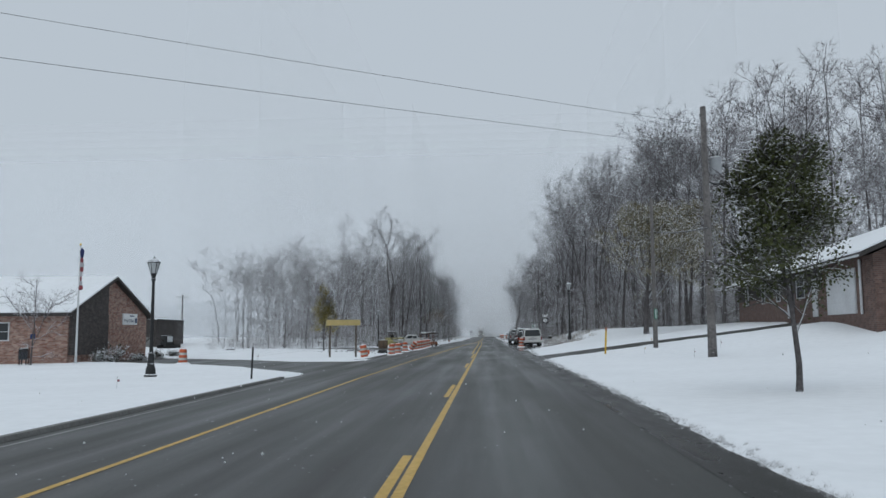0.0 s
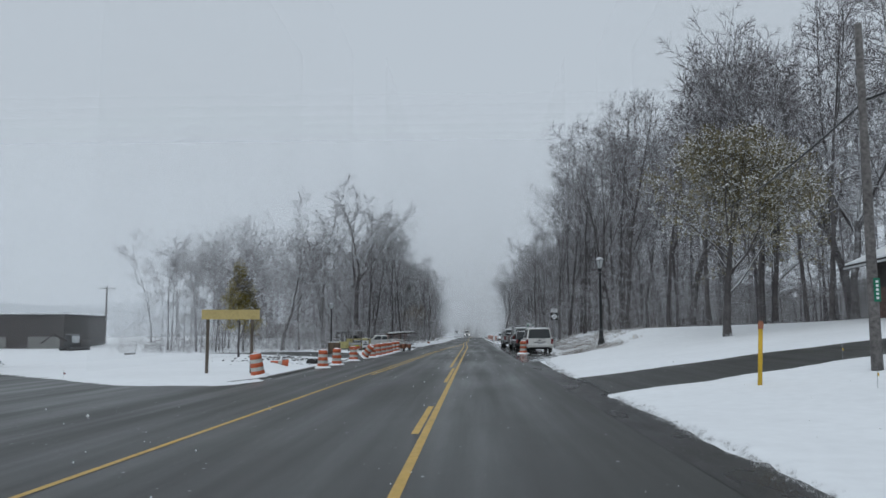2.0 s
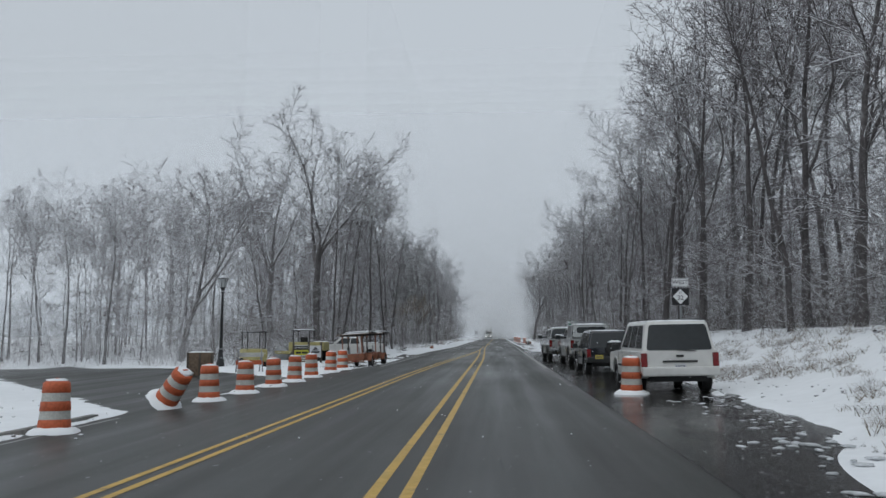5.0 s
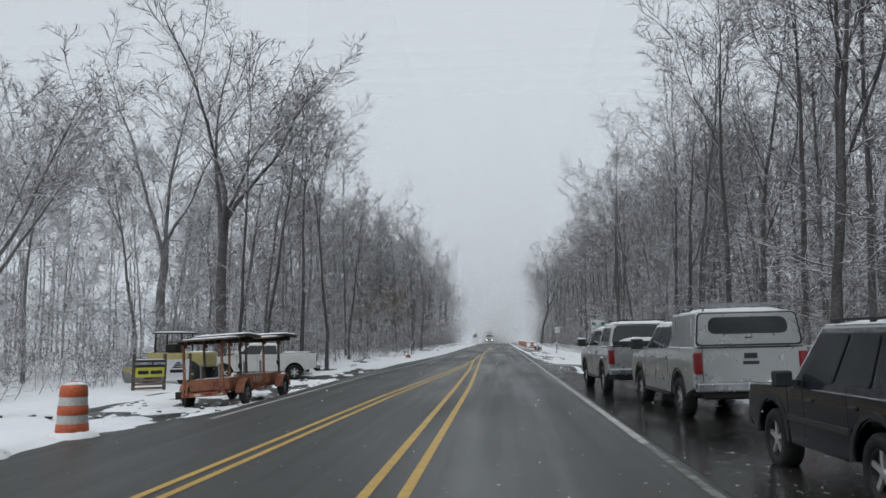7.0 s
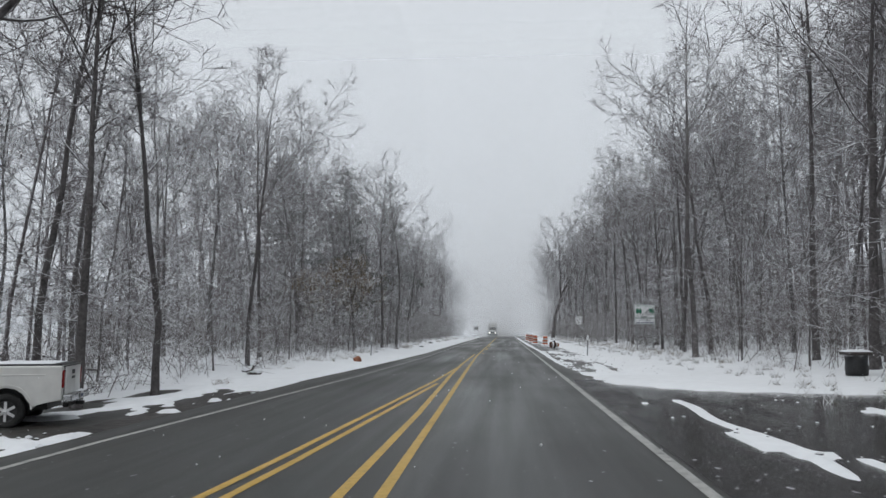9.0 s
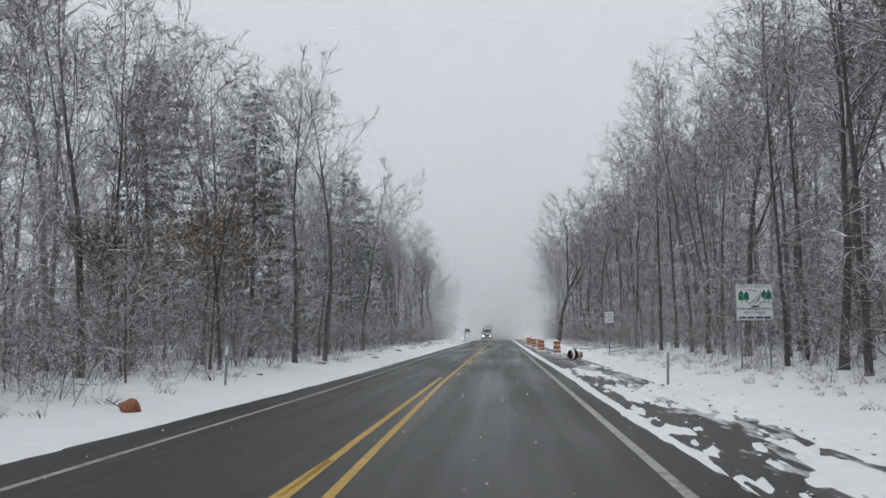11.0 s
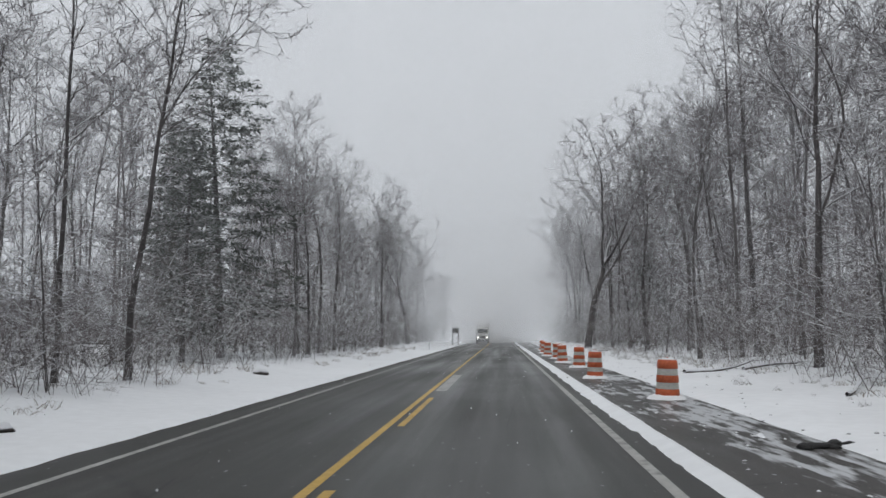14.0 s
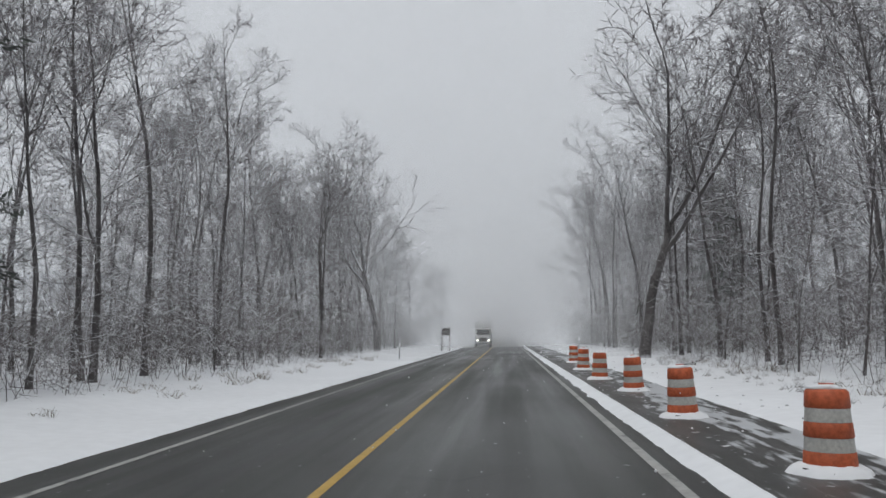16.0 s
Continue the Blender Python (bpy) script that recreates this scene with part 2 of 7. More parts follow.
def vnoise(x, y):
    """Smooth value noise, 0 to 1, that repeats every 64 cells."""
    x, y = np.asarray(x, float), np.asarray(y, float)
    xi, yi = np.floor(x).astype(int), np.floor(y).astype(int)
    fx, fy = x - xi, y - yi
    fx, fy = fx * fx * (3 - 2 * fx), fy * fy * (3 - 2 * fy)
    a, b = NG[xi % 64, yi % 64], NG[(xi + 1) % 64, yi % 64]
    c, d = NG[xi % 64, (yi + 1) % 64], NG[(xi + 1) % 64, (yi + 1) % 64]
    return (a * (1 - fx) + b * fx) * (1 - fy) + (c * (1 - fx) + d * fx) * fy


def fnoise(x, y):
    return 0.55 * vnoise(x, y) + 0.3 * vnoise(2.1 * x + 7, 2.1 * y + 3) + 0.15 * vnoise(4.7 * x, 4.7 * y)


def tilt(y):
    """Cross fall of the road."""
    return 0.0278 + (0.0176 - 0.0278) * np.clip((np.asarray(y, float) - 60) / 60, 0, 1)


def level(x, y):
    """The pavement's height, carried on sideways."""
    return tilt(y) * np.clip(x, -9.5, 10)


def land(x, y):
    """The ground without its snow."""
    x, y = np.asarray(x, float), np.asarray(y, float)
    z = level(x, y)
    d = np.maximum(0, x - 2.8)
    lawn_near = -0.035 * d + 0.0066 * d * d
    lawn_far = 0.088 * d + 0.0012 * d * d
    lawn = lawn_near + (lawn_far - lawn_near) * ss(y, 33, 42)
    lawn = np.minimum(lawn, 2.3 + 0.02 * d)
    e = np.maximum(0, x - right_edge(np.minimum(y, 112)) - 0.2)
    bank = 1.6 * ss(e, 0, 6.2) + 0.035 * np.maximum(0, e - 5)
    flat = 0.25 * ss(x, 9, 14) + 0.03 * np.maximum(0, x - 12)
    w1, w2 = ss(y, 62, 74), ss(y, 108, 122)
    z = z + (lawn * (1 - w1) + bank * w1) * (1 - w2) + flat * w2
    f = np.maximum(0, -x - 18)
    z = z - 0.016 * f * (1 - ss(y, 100, 130)) + 0.35 * ss(-x, 7.4, 10.5) * ss(y, 138, 160)
    z = z - 0.36 * ss(-x, 6.9, 7.7) * ss(y, 100, 108) * (1 - ss(y, 130, 140))
    return z


def right_edge(y):
    """Where the snow begins to the right of the road."""
    return ramp1(y, [-40, 38, 55, 62, 66, 72, 80, 90, 113, 116, 128, 131, 134, 140, 150, 180, 194, 400], [2.95, 3.05, 3.15, 3.45, 4.0, 5.1, 5.8, 6.4, 6.7, 11.5, 11.5, 5.0, 3.2, 2.75, 2.6, 2.55, 2.4, 2.38])


def left_edge(y):
    return ramp1(y, [-40, 62, 74, 100, 120, 128, 150, 170, 400], [-8.95, -8.95, -8.9, -7.7, -7.6, -7.5, -6.4, -5.95, -6.0])


def inside(poly, x, y):
    """Roughly how far inside a convex polygon a point is (negative outside)."""
    d = np.full(np.shape(x), 1e9)
    for (x0, y0), (x1, y1) in zip(poly, poly[1:] + poly[:1]):
        nx, ny = -(y1 - y0), x1 - x0
        k = math.hypot(nx, ny)
        d = np.minimum(d, ((x - x0) * nx + (y - y0) * ny) / k)
    return d


SIDE_ROAD = [(-12, 37.5), (-12, 47.8), (-90, 123), (-90, 110)]
MOUTH = [(-8.6, 31.5), (-8.6, 49.2), (-14, 49.2), (-14, 39)]
ENTRY = [(-8.6, 77), (-8.6, 92), (-30, 113), (-30, 100)]
DRIVE = [(2.6, 40.2), (40, 48.3), (40, 53.6), (2.6, 47.6)]
APRON = [(2.0, 113), (14, 115), (14, 129.5), (2.0, 130)]


def snow_depth(x, y):
    """Depth of snow over the pavement or soil: below zero where it is bare."""
    x, y = np.asarray(x, float), np.asarray(y, float)
    rag = (fnoise(x * 1.3 + 11, y * 0.9) - 0.5) * 0.7 + (fnoise(x * 5 + 3, y * 4) - 0.5) * 0.35
    rag = rag * np.where((x > 0) & (y < 60), 0.4, np.where(y > 138, 0.22, 1.0))
    r = x - right_edge(y)
    l = left_edge(y) - x
    s = np.maximum(r, l) + rag
    for poly in (SIDE_ROAD, MOUTH, ENTRY, DRIVE):
        s = np.minimum(s, -inside(poly, x, y) + rag * 0.5)
    t = np.clip(s * 0.28, -0.06, 0.085)
    # tyre tracks and bare streaks along the shoulder past the lay-by
    streak = fnoise(x * 2.6 + 0.03 * y, y * 0.16 + 31) + 0.7 * (fnoise(x * 4, y * 1.9) - 0.5)
    lane = ss(x, 2.75, 2.95) * (1 - ss(x, 4.2, 5.6)) * ss(y, 136, 146)
    streak = streak + 0.06 + 0.34 * ss(y, 164, 186)
    t = np.where((lane > 0) & (y > 130), t - 0.20 * lane * ss(streak + 0.3 * (1 - ss(x, 3.9, 4.6)) * ss(y, 166, 182) + 0.35 * (fnoise(x * 8, y * 3.5) - 0.5), 0.36, 0.70), t)
    apron = ss(y, 113, 116) * (1 - ss(y, 127, 130)) * ss(x, 2.6, 3.4)
    lump = fnoise(x * 0.7 + 5, y * 0.32 + 2)
    t = np.where(apron > 0.5, np.where(lump > 0.69, 0.035, t), t)
    ridge = np.exp(-((x - 3.85 - 0.1 * np.sin(y)) / 0.16) ** 2) * ss(y, 117.5, 119.5) * (1 - ss(y, 128, 129))
    t = np.maximum(t, 0.075 * ridge - 0.035)
    lay = ss(y, 76, 80) * (1 - ss(y, 110, 113)) * ss(x, 4.6, 6.6)
    t = np.where(lay > 0.3, np.maximum(t, (fnoise(x * 2.2, y * 1.5) - 0.56) * 0.5), t)
    # rough strip beside the left lane where the ground was dug up
    dug = ss(y, 100, 106) * (1 - ss(y, 132, 138)) * ss(-x, 6.9, 7.5) * (1 - ss(-x, 10.5, 16))
    t = t - dug * 0.26 * ss(fnoise(x * 1.1, y * 0.7 + 9) + 0.5 * (fnoise(x * 4, y * 3) - 0.5), 0.38, 0.54)
    heap = np.exp(-((x + 13.8) / 2.6) ** 2 - ((y - 71.5) / 3.4) ** 2)
    t = t + heap * (0.28 + 0.9 * (fnoise(x * 2.3, y * 2.3) - 0.5)) - heap * 0.22 * ss(fnoise(x * 3 + 4, y * 3), 0.5, 0.6)
    return t + 0.03 * (fnoise(x * 0.8, y * 0.8) - 0.5) * (t > 0)


def ground_z(x, y):
    """Height of what one stands on: the snow, or the bare pavement."""
    return float(land(x, y) + max(0.0, float(snow_depth(np.array([x]), np.array([y]))[0])))


def grid_lines(*spans):
    out = []
    for a, b, n in spans:
        out += list(np.linspace(a, b, n, endpoint=False))
    return np.array(out + [spans[-1][1]])


def sheet(name, xs, ys, zf, mat):
    X, Y = np.meshgrid(xs, ys)
    Z = zf(X, Y)
    v = np.stack([X.ravel(), Y.ravel(), Z.ravel()], -1)
    nx = len(xs)
    a = (np.arange(len(ys) - 1)[:, None] * nx + np.arange(nx - 1)[None]).ravel()
    f = np.stack([a, a + 1, a + 1 + nx, a + nx], -1)
    me = bpy.data.meshes.new(name)
    me.vertices.add(len(v))
    me.vertices.foreach_set("co", v.ravel())
    me.loops.add(f.size)
    me.loops.foreach_set("vertex_index", f.ravel())
    me.polygons.add(len(f))
    me.polygons.foreach_set("loop_start", np.arange(len(f)) * 4)
    me.polygons.foreach_set("use_smooth", np.ones(len(f), bool))
    me.update()
    me.validate()
    me.materials.append(mat)
    return new(name, me)


gx = grid_lines((-900, -120, 12), (-120, -92, 7), (-92, -18, 78), (-18, -10.5, 16), (-10.5, -5, 32), (-5, 2.0, 3), (2.0, 5.6, 44), (5.6, 7.2, 10), (7.2, 13, 16), (13, 40, 24), (40, 120, 16), (120, 900, 12))
gy = grid_lines((-300, -20, 10), (-20, 0, 20), (0, 138, 264), (138, 250, 330), (250, 330, 50), (330, 1500, 24))
ground = tagged(sheet("ground", gx, gy, lambda x, y: land(x, y) + snow_depth(x, y), SNOW),
                "fresh white snow over rough roadside grass", "ground", kind="structure")
road = tagged(sheet("road", np.array([-9.4, -7.55, -6.95, -5, -3, -1, 1, 3.2]), np.concatenate([[-300, -60], np.arange(-20, 340, 4), [400, 600, 1500]]),
                    lambda x, y: level(x, y) - 0.6 * ss(-x, 6.95, 7.55) * ss(y, 101, 106) * (1 - ss(y, 131, 138)), ASPHALT), "wet dark grey asphalt road with slush", "road", kind="structure")
shoulder = tagged(sheet("shoulder", np.array([2.22, 3.2, 4.5, 6, 8, 10, 14.5]), np.concatenate([np.arange(58, 136, 3.0), [136]]),
                        lambda x, y: level(x, y) + np.where(y > 62, 0.005, -0.03) * (x < 4), GRAVEL), "wet black gravel lay-by with puddles", "shoulder", kind="structure")
WET_EDGE = road_material("wet_broken_road_edge", (0.012, 0.0115, 0.011), (0.034, 0.032, 0.029), 0.34, 0.3, 0.02, spec=0.35, relief=0.4)
road_edge = tagged(sheet("road_edge", np.array([2.3, 2.7, 3.2]), np.concatenate([[-60], np.arange(-20, 57, 3.0), [58]]), lambda x, y: level(x, y) + 0.005, WET_EDGE),
                   "black wet broken edge of the road", "road edge", kind="structure")
DUSTED = road_material("snow_dusted_gravel", (0.03, 0.029, 0.027), (0.075, 0.07, 0.065), 0.45, 0.2, 0.03, 0.115)
verge = tagged(sheet("shoulder", np.array([2.7, 3.2, 4.5, 6, 8, 10, 14.5]), np.concatenate([np.arange(136, 270, 3.0), [300, 340, 500]]),
                     lambda x, y: level(x, y) + 0.005 * (x < 4), DUSTED), "dark gravel shoulder streaked with thin snow", "shoulder", kind="structure")
side_road = tagged(sheet("side_road", np.linspace(-95, -9.4, 30), np.linspace(30, 135, 40), lambda x, y: land(x, y) - 0.012, ASPHALT),
                   "wet grey asphalt side road", "road", kind="structure")
driveway = tagged(sheet("driveway", np.linspace(3.2, 42, 24), np.linspace(36, 57.5, 14), lambda x, y: land(x, y) - 0.012, ASPHALT),
                  "dark wet driveway climbing to the house", "driveway", kind="structure")

MUD = material("churned_wet_mud", (0.045, 0.040, 0.035), 0.55, vary=0.35, scale=1.2, bump=0.8, bump_scale=7, spec=0.4)
bare_earth = tagged(sheet("bare_earth", np.linspace(-17, -7.0, 40), np.linspace(98, 140, 84), lambda x, y: land(x, y) - 0.012 + 0.03 * (fnoise(x * 2.5, y * 2.5) - 0.5), MUD),
                    "churned dark wet earth with snow lying in it", "bare earth", kind="structure")


def stripe(name, pts, width, mat, label, lift=0.006):
    """A painted line along (x, y) points."""
    ys = np.array([p[1] for p in pts], float)
    yy = np.unique(np.concatenate([np.arange(ys[0], ys[-1], 3.0), ys]))
    xx = np.interp(yy, ys, [p[0] for p in pts])
    v, f = [], []
    for x, y in zip(xx, yy):
        for s in (-0.5, 0.5):
            v.append((x + s * width, y, float(level(x + s * width, y)) + lift))
    for k in range(len(yy) - 1):
        f.append((2 * k, 2 * k + 1, 2 * k + 3, 2 * k + 2))
    return tagged(mesh_object(name, v, f, mat), label, "road marking", kind="structure")


stripe("lane_marking", [(-1.15, -30), (-1.15, 112), (-1.32, 126), (-1.62, 147), (-1.8, 162), (-1.8, 330), (-2.2, 500)], 0.13, YELLOW_PAINT, "worn solid yellow centre line")
for a, b in ((2.5, 5.5), (15.5, 20.5), (33.5, 38.5), (47.5, 58.5)):
    stripe("lane_marking", [(-1.32, a), (-1.32, b)], 0.13, YELLOW_PAINT, "short worn yellow centre dash")
stripe("lane_marking", [(-1.5, 59.8), (-1.58, 90), (-1.62, 112), (-1.72, 126), (-2.0, 140), (-2.08, 148), (-2.08, 166)], 0.13, YELLOW_PAINT, "worn solid yellow centre line")
for a, b in ((167.5, 168.6), (178, 184), (190, 196.5)):
    stripe("lane_marking", [(-1.55, a), (-1.55, b)], 0.13, YELLOW_PAINT, "short worn yellow centre dash")
stripe("lane_marking", [(-1.5, 199), (-1.5, 208)], 0.34, GROUND_OFF, "whitish ground-off strip beside the yellow line")
stripe("lane_marking", [(-5.38, -30), (-5.38, 26), (-5.1, 48), (-4.75, 64), (-4.12, 93), (-3.6, 108), (-2.95, 120), (-2.3, 136), (-2.08, 146)], 0.12, YELLOW_PAINT, "worn yellow turn-lane line")
stripe("lane_marking", [(-4.69, 54), (-4.45, 64), (-3.82, 93), (-3.3, 108), (-2.68, 120), (-2.1, 135)], 0.12, YELLOW_PAINT, "worn yellow turn-lane line")
stripe("lane_marking", [(2.07, 84), (2.07, 97)], 0.12, RUBBED_PAINT, "white edge line almost rubbed away")
stripe("lane_marking", [(2.07, 97), (2.07, 330), (1.7, 500)], 0.14, WHITE_PAINT, "worn white edge line")
stripe("lane_marking", [(-6.5, 102), (-6.3, 122), (-5.5, 140), (-5.08, 160), (-5.1, 215), (-5.3, 330)], 0.13, WHITE_PAINT, "worn white edge line")
for a, b in ((-10, 30), (52, 76)):
    stripe("gutter_joint", [(-8.42, a), (-8.42, b)], 0.07, WHITE_PAINT, "pale gutter joint along the kerb")


# ---- trees ----
def grow(rng, p, d, length, r0, r1, segs, wander=0.12, lift=0.06):
    """A wandering, tapering stem: its points and radii."""
    pts, p, d = [], Vector(p), Vector(d).normalized()
    for k in range(segs + 1):
        t = k / segs
        pts.append((p.copy(), r0 + (r1 - r0) * t ** 0.8, d.copy()))
        d = (d + Vector((rng.gauss(0, wander), rng.gauss(0, wander), rng.gauss(0, wander) + lift))).normalized()
        p = p + d * (length / segs)
    return pts


def tubes(stems, sides):
    """Verts and faces of tapered tubes round stems; three-sided ones end in a point."""
    v, f = [], []
    for st in stems:
        n = sides
        base = len(v)
        point = n == 3
        for p, r, d in (st[:-1] if point else st):
            u = d.cross(Vector((0.3, 0.9, 0.2)) if abs(d.z) > 0.9 else Vector((0, 0, 1))).normalized()
            w = d.cross(u)
            for k in range(n):
                a = 2 * math.pi * k / n
                q = p + (u * math.cos(a) + w * math.sin(a)) * r
                v.append((q.x, q.y, q.z))
        rows = len(st) - (2 if point else 1)
        for i in range(rows):
            for k in range(n):
                k2 = (k + 1) % n
                f.append((base + i * n + k, base + i * n + k2, base + (i + 1) * n + k2, base + (i + 1) * n + k))
        if point:
            v.append(tuple(st[-1][0]))
            for k in range(n):
                f.append((base + rows * n + k, base + rows * n + (k + 1) % n, len(v) - 1))
    return v, f


def slivers(stems, width):
    """The finest twigs: narrow tapering blades."""
    v, f = [], []
    rr = random.Random(len(stems))
    for st in stems:
        base = len(v)
        d = st[0][2]
        s = d.cross(Vector((rr.gauss(0, 1), rr.gauss(0, 1), rr.gauss(0, 1))))
        s = s.normalized() * width * rr.uniform(0.7, 1.2) * 0.5
        m = len(st) - 1
        for k in range(m):
            q, w = st[k][0], s * (1 - 0.6 * k / m)
            v += [tuple(q - w), tuple(q + w)]
        v.append(tuple(st[-1][0]))
        for k in range(m - 1):
            f.append((base + 2 * k, base + 2 * k + 1, base + 2 * k + 3, base + 2 * k + 2))
        f.append((base + 2 * m - 2, base + 2 * m - 1, base + 2 * m))
    return v, f


def joined(*parts):
    v, f = [], []
    for a, b in parts:
        f += [tuple(i + len(v) for i in q) for q in b]
        v += a
    return v, f


def branch_off(rng, stem, t, angle, turn, length, ratio, segs, wander, lift, tip=0.004):
    i = min(len(stem) - 2, int(t * (len(stem) - 1)))
    u = t * (len(stem) - 1) - i
    p = stem[i][0].lerp(stem[i + 1][0], u)
    r = stem[i][1] + (stem[i + 1][1] - stem[i][1]) * u
    d = stem[i][2]
    side = Vector((math.cos(turn), math.sin(turn), 0.0 if d.z > 0.8 else rng.gauss(0.1, 0.7)))
    side -= d * side.dot(d)
    if side.length < 0.1:
        side = d.orthogonal()
    side.normalize()
    nd = d * math.cos(angle) + side * math.sin(angle)
    return grow(rng, p, nd, length, max(tip, r * ratio), tip, segs, wander, lift)


def run_length(b):
    return sum((b[i + 1][0] - b[i][0]).length for i in range(len(b) - 1))


def side_shoots(rng, b, n, t0, t1, length, angle, ratio, segs, wander, lift, tip, flat=0.55):
    """Shoots that leave a branch by turns on either side, mostly in one plane, shorter towards its tip."""
    out, plane = [], Vector((rng.gauss(0, flat), rng.gauss(0, flat), 1)).normalized()
    for k in range(n):
        t = t0 + (t1 - t0) * (k + rng.random()) / n
        i = min(len(b) - 2, int(t * (len(b) - 1)))
        u = t * (len(b) - 1) - i
        p, d = b[i][0].lerp(b[i + 1][0], u), b[i][2]
        r = b[i][1] + (b[i + 1][1] - b[i][1]) * u
        side = d.cross(plane)
        if side.length < 0.15:
            side = d.orthogonal()
        side = side.normalized() * (1 if k % 2 else -1) + plane * rng.gauss(0.08, 0.4)
        side = (side - d * side.dot(d)).normalized()
        a = angle * rng.uniform(0.7, 1.3)
        ln = length * (1.15 - 0.75 * t) * rng.uniform(0.65, 1.3)
        out.append(grow(rng, p, d * math.cos(a) + side * math.sin(a), ln, max(tip, r * ratio), tip, segs, wander, lift))
    return out


def bare_tree(seed, height=22.0, trunk_r=0.24, first=0.4, spread=1.0, limbs=13, fine=5, tips=4, low=5, hairs=4, twig=0.024, toward=0.0, split=0.0, lean=0.0, hair_len=0.6, leaders=2):
    """Trunk and crown of a leafless broadleaf tree: a clear stem that forks into rising leaders, whose limbs fan into sprays.
    toward: how much further the limbs reach to one side (-x); split: the stem ends in a fork at this share of its height."""
    rng = random.Random(seed)
    trunk = grow(rng, (0, 0, -0.15), (lean + rng.gauss(0, 0.03), rng.gauss(0, 0.03), 1), height * (split + 0.02 if split else 0.95), trunk_r, trunk_r * 0.62 if split else 0.012, 14, 0.045, 0.035)
    flare = [(trunk[0][0], trunk_r * 1.5, trunk[0][2]), (trunk[0][0].lerp(trunk[1][0], 0.25), trunk_r * 1.08, trunk[0][2])] + trunk[1:]
    mains, rising = [flare], [] if split else [trunk]
    for k in range(4 if split else leaders):
        t = 0.76 + 0.075 * k if split else first + (0.22 * k + 0.12 * rng.random()) * (1 - first)
        az = k * (1.75 if split else 2.6) + rng.random() * 0.8
        ln = height * (1.06 - split) * rng.uniform(0.8, 1.0) if split else height * (1 - t) * rng.uniform(0.75, 0.95)
        st = branch_off(rng, trunk, t, rng.uniform(0.3, 0.62) * (1 + 0.35 * (spread - 1)) if split else rng.uniform(0.3, 0.52), az, ln, 0.68, 11, 0.12, 0.09, 0.012)
        mains.append(st)
        rising.append(st)
    big, mid, small, hair = [], [], [], []
    for k in range(limbs):
        stem = rising[k % len(rising)]
        u = (k // len(rising) + rng.random()) / max(1, limbs / len(rising))
        t = first + (0.95 - first) * u if stem is trunk else 0.15 + 0.78 * u
        hi = max(0.0, min(1.0, stem[min(len(stem) - 1, int(t * (len(stem) - 1)))][0].z / height))
        az = k * 2.4 + rng.random() * 0.9
        reach = 1 + toward * max(-0.45, -math.cos(az))
        ln = height * spread * reach * (0.07 + 0.30 * (1 - hi)) * rng.uniform(0.75, 1.2)
        ln = min(ln, 6.6) if toward > 0.3 else ln
        big.append(branch_off(rng, stem, t, 0.62 + 0.45 * (1 - hi) + rng.uniform(-0.15, 0.2), az, ln, 0.46 - 0.25 * toward, 7, 0.12, 0.06 - 0.04 * toward, 0.017))
    for k in range(low):
        big.append(branch_off(rng, trunk, rng.uniform(0.1, first + 0.1), rng.uniform(1.1, 1.55), k * 2.4 + rng.random() * 2, height * rng.uniform(0.08, 0.2), 0.2, 6, 0.13, 0.0, 0.006))
    for b in big:
        ln0 = run_length(b)
        mid += side_shoots(rng, b, fine, 0.22, 0.97, min(3.6, 0.3 + 0.46 * ln0), 0.74, 0.62, 3, 0.15, 0.04, 0.013)
    for b in rising:
        mid += side_shoots(rng, b, fine + 6, 0.4, 0.99, 0.11 * height, 0.66, 0.55, 3, 0.14, 0.05, 0.013, 1.2)
    for b in mid:
        small += side_shoots(rng, b, tips, 0.12, 0.97, max(0.7, 0.72 * run_length(b)), 0.7, 0.6, 2, 0.14, 0.03, 0.006)
    for b in small:
        hair += side_shoots(rng, b, hairs, 0.1, 1.0, max(hair_len, 0.72 * run_length(b)), 0.7, 0.9, 1, 0.1, 0.0, 0.006, 0.9)
    crown = joined(tubes(mid, 3), slivers(small, twig * 1.3), slivers(hair, twig))
    return joined(tubes(mains, 7), tubes(big, 4)), crown


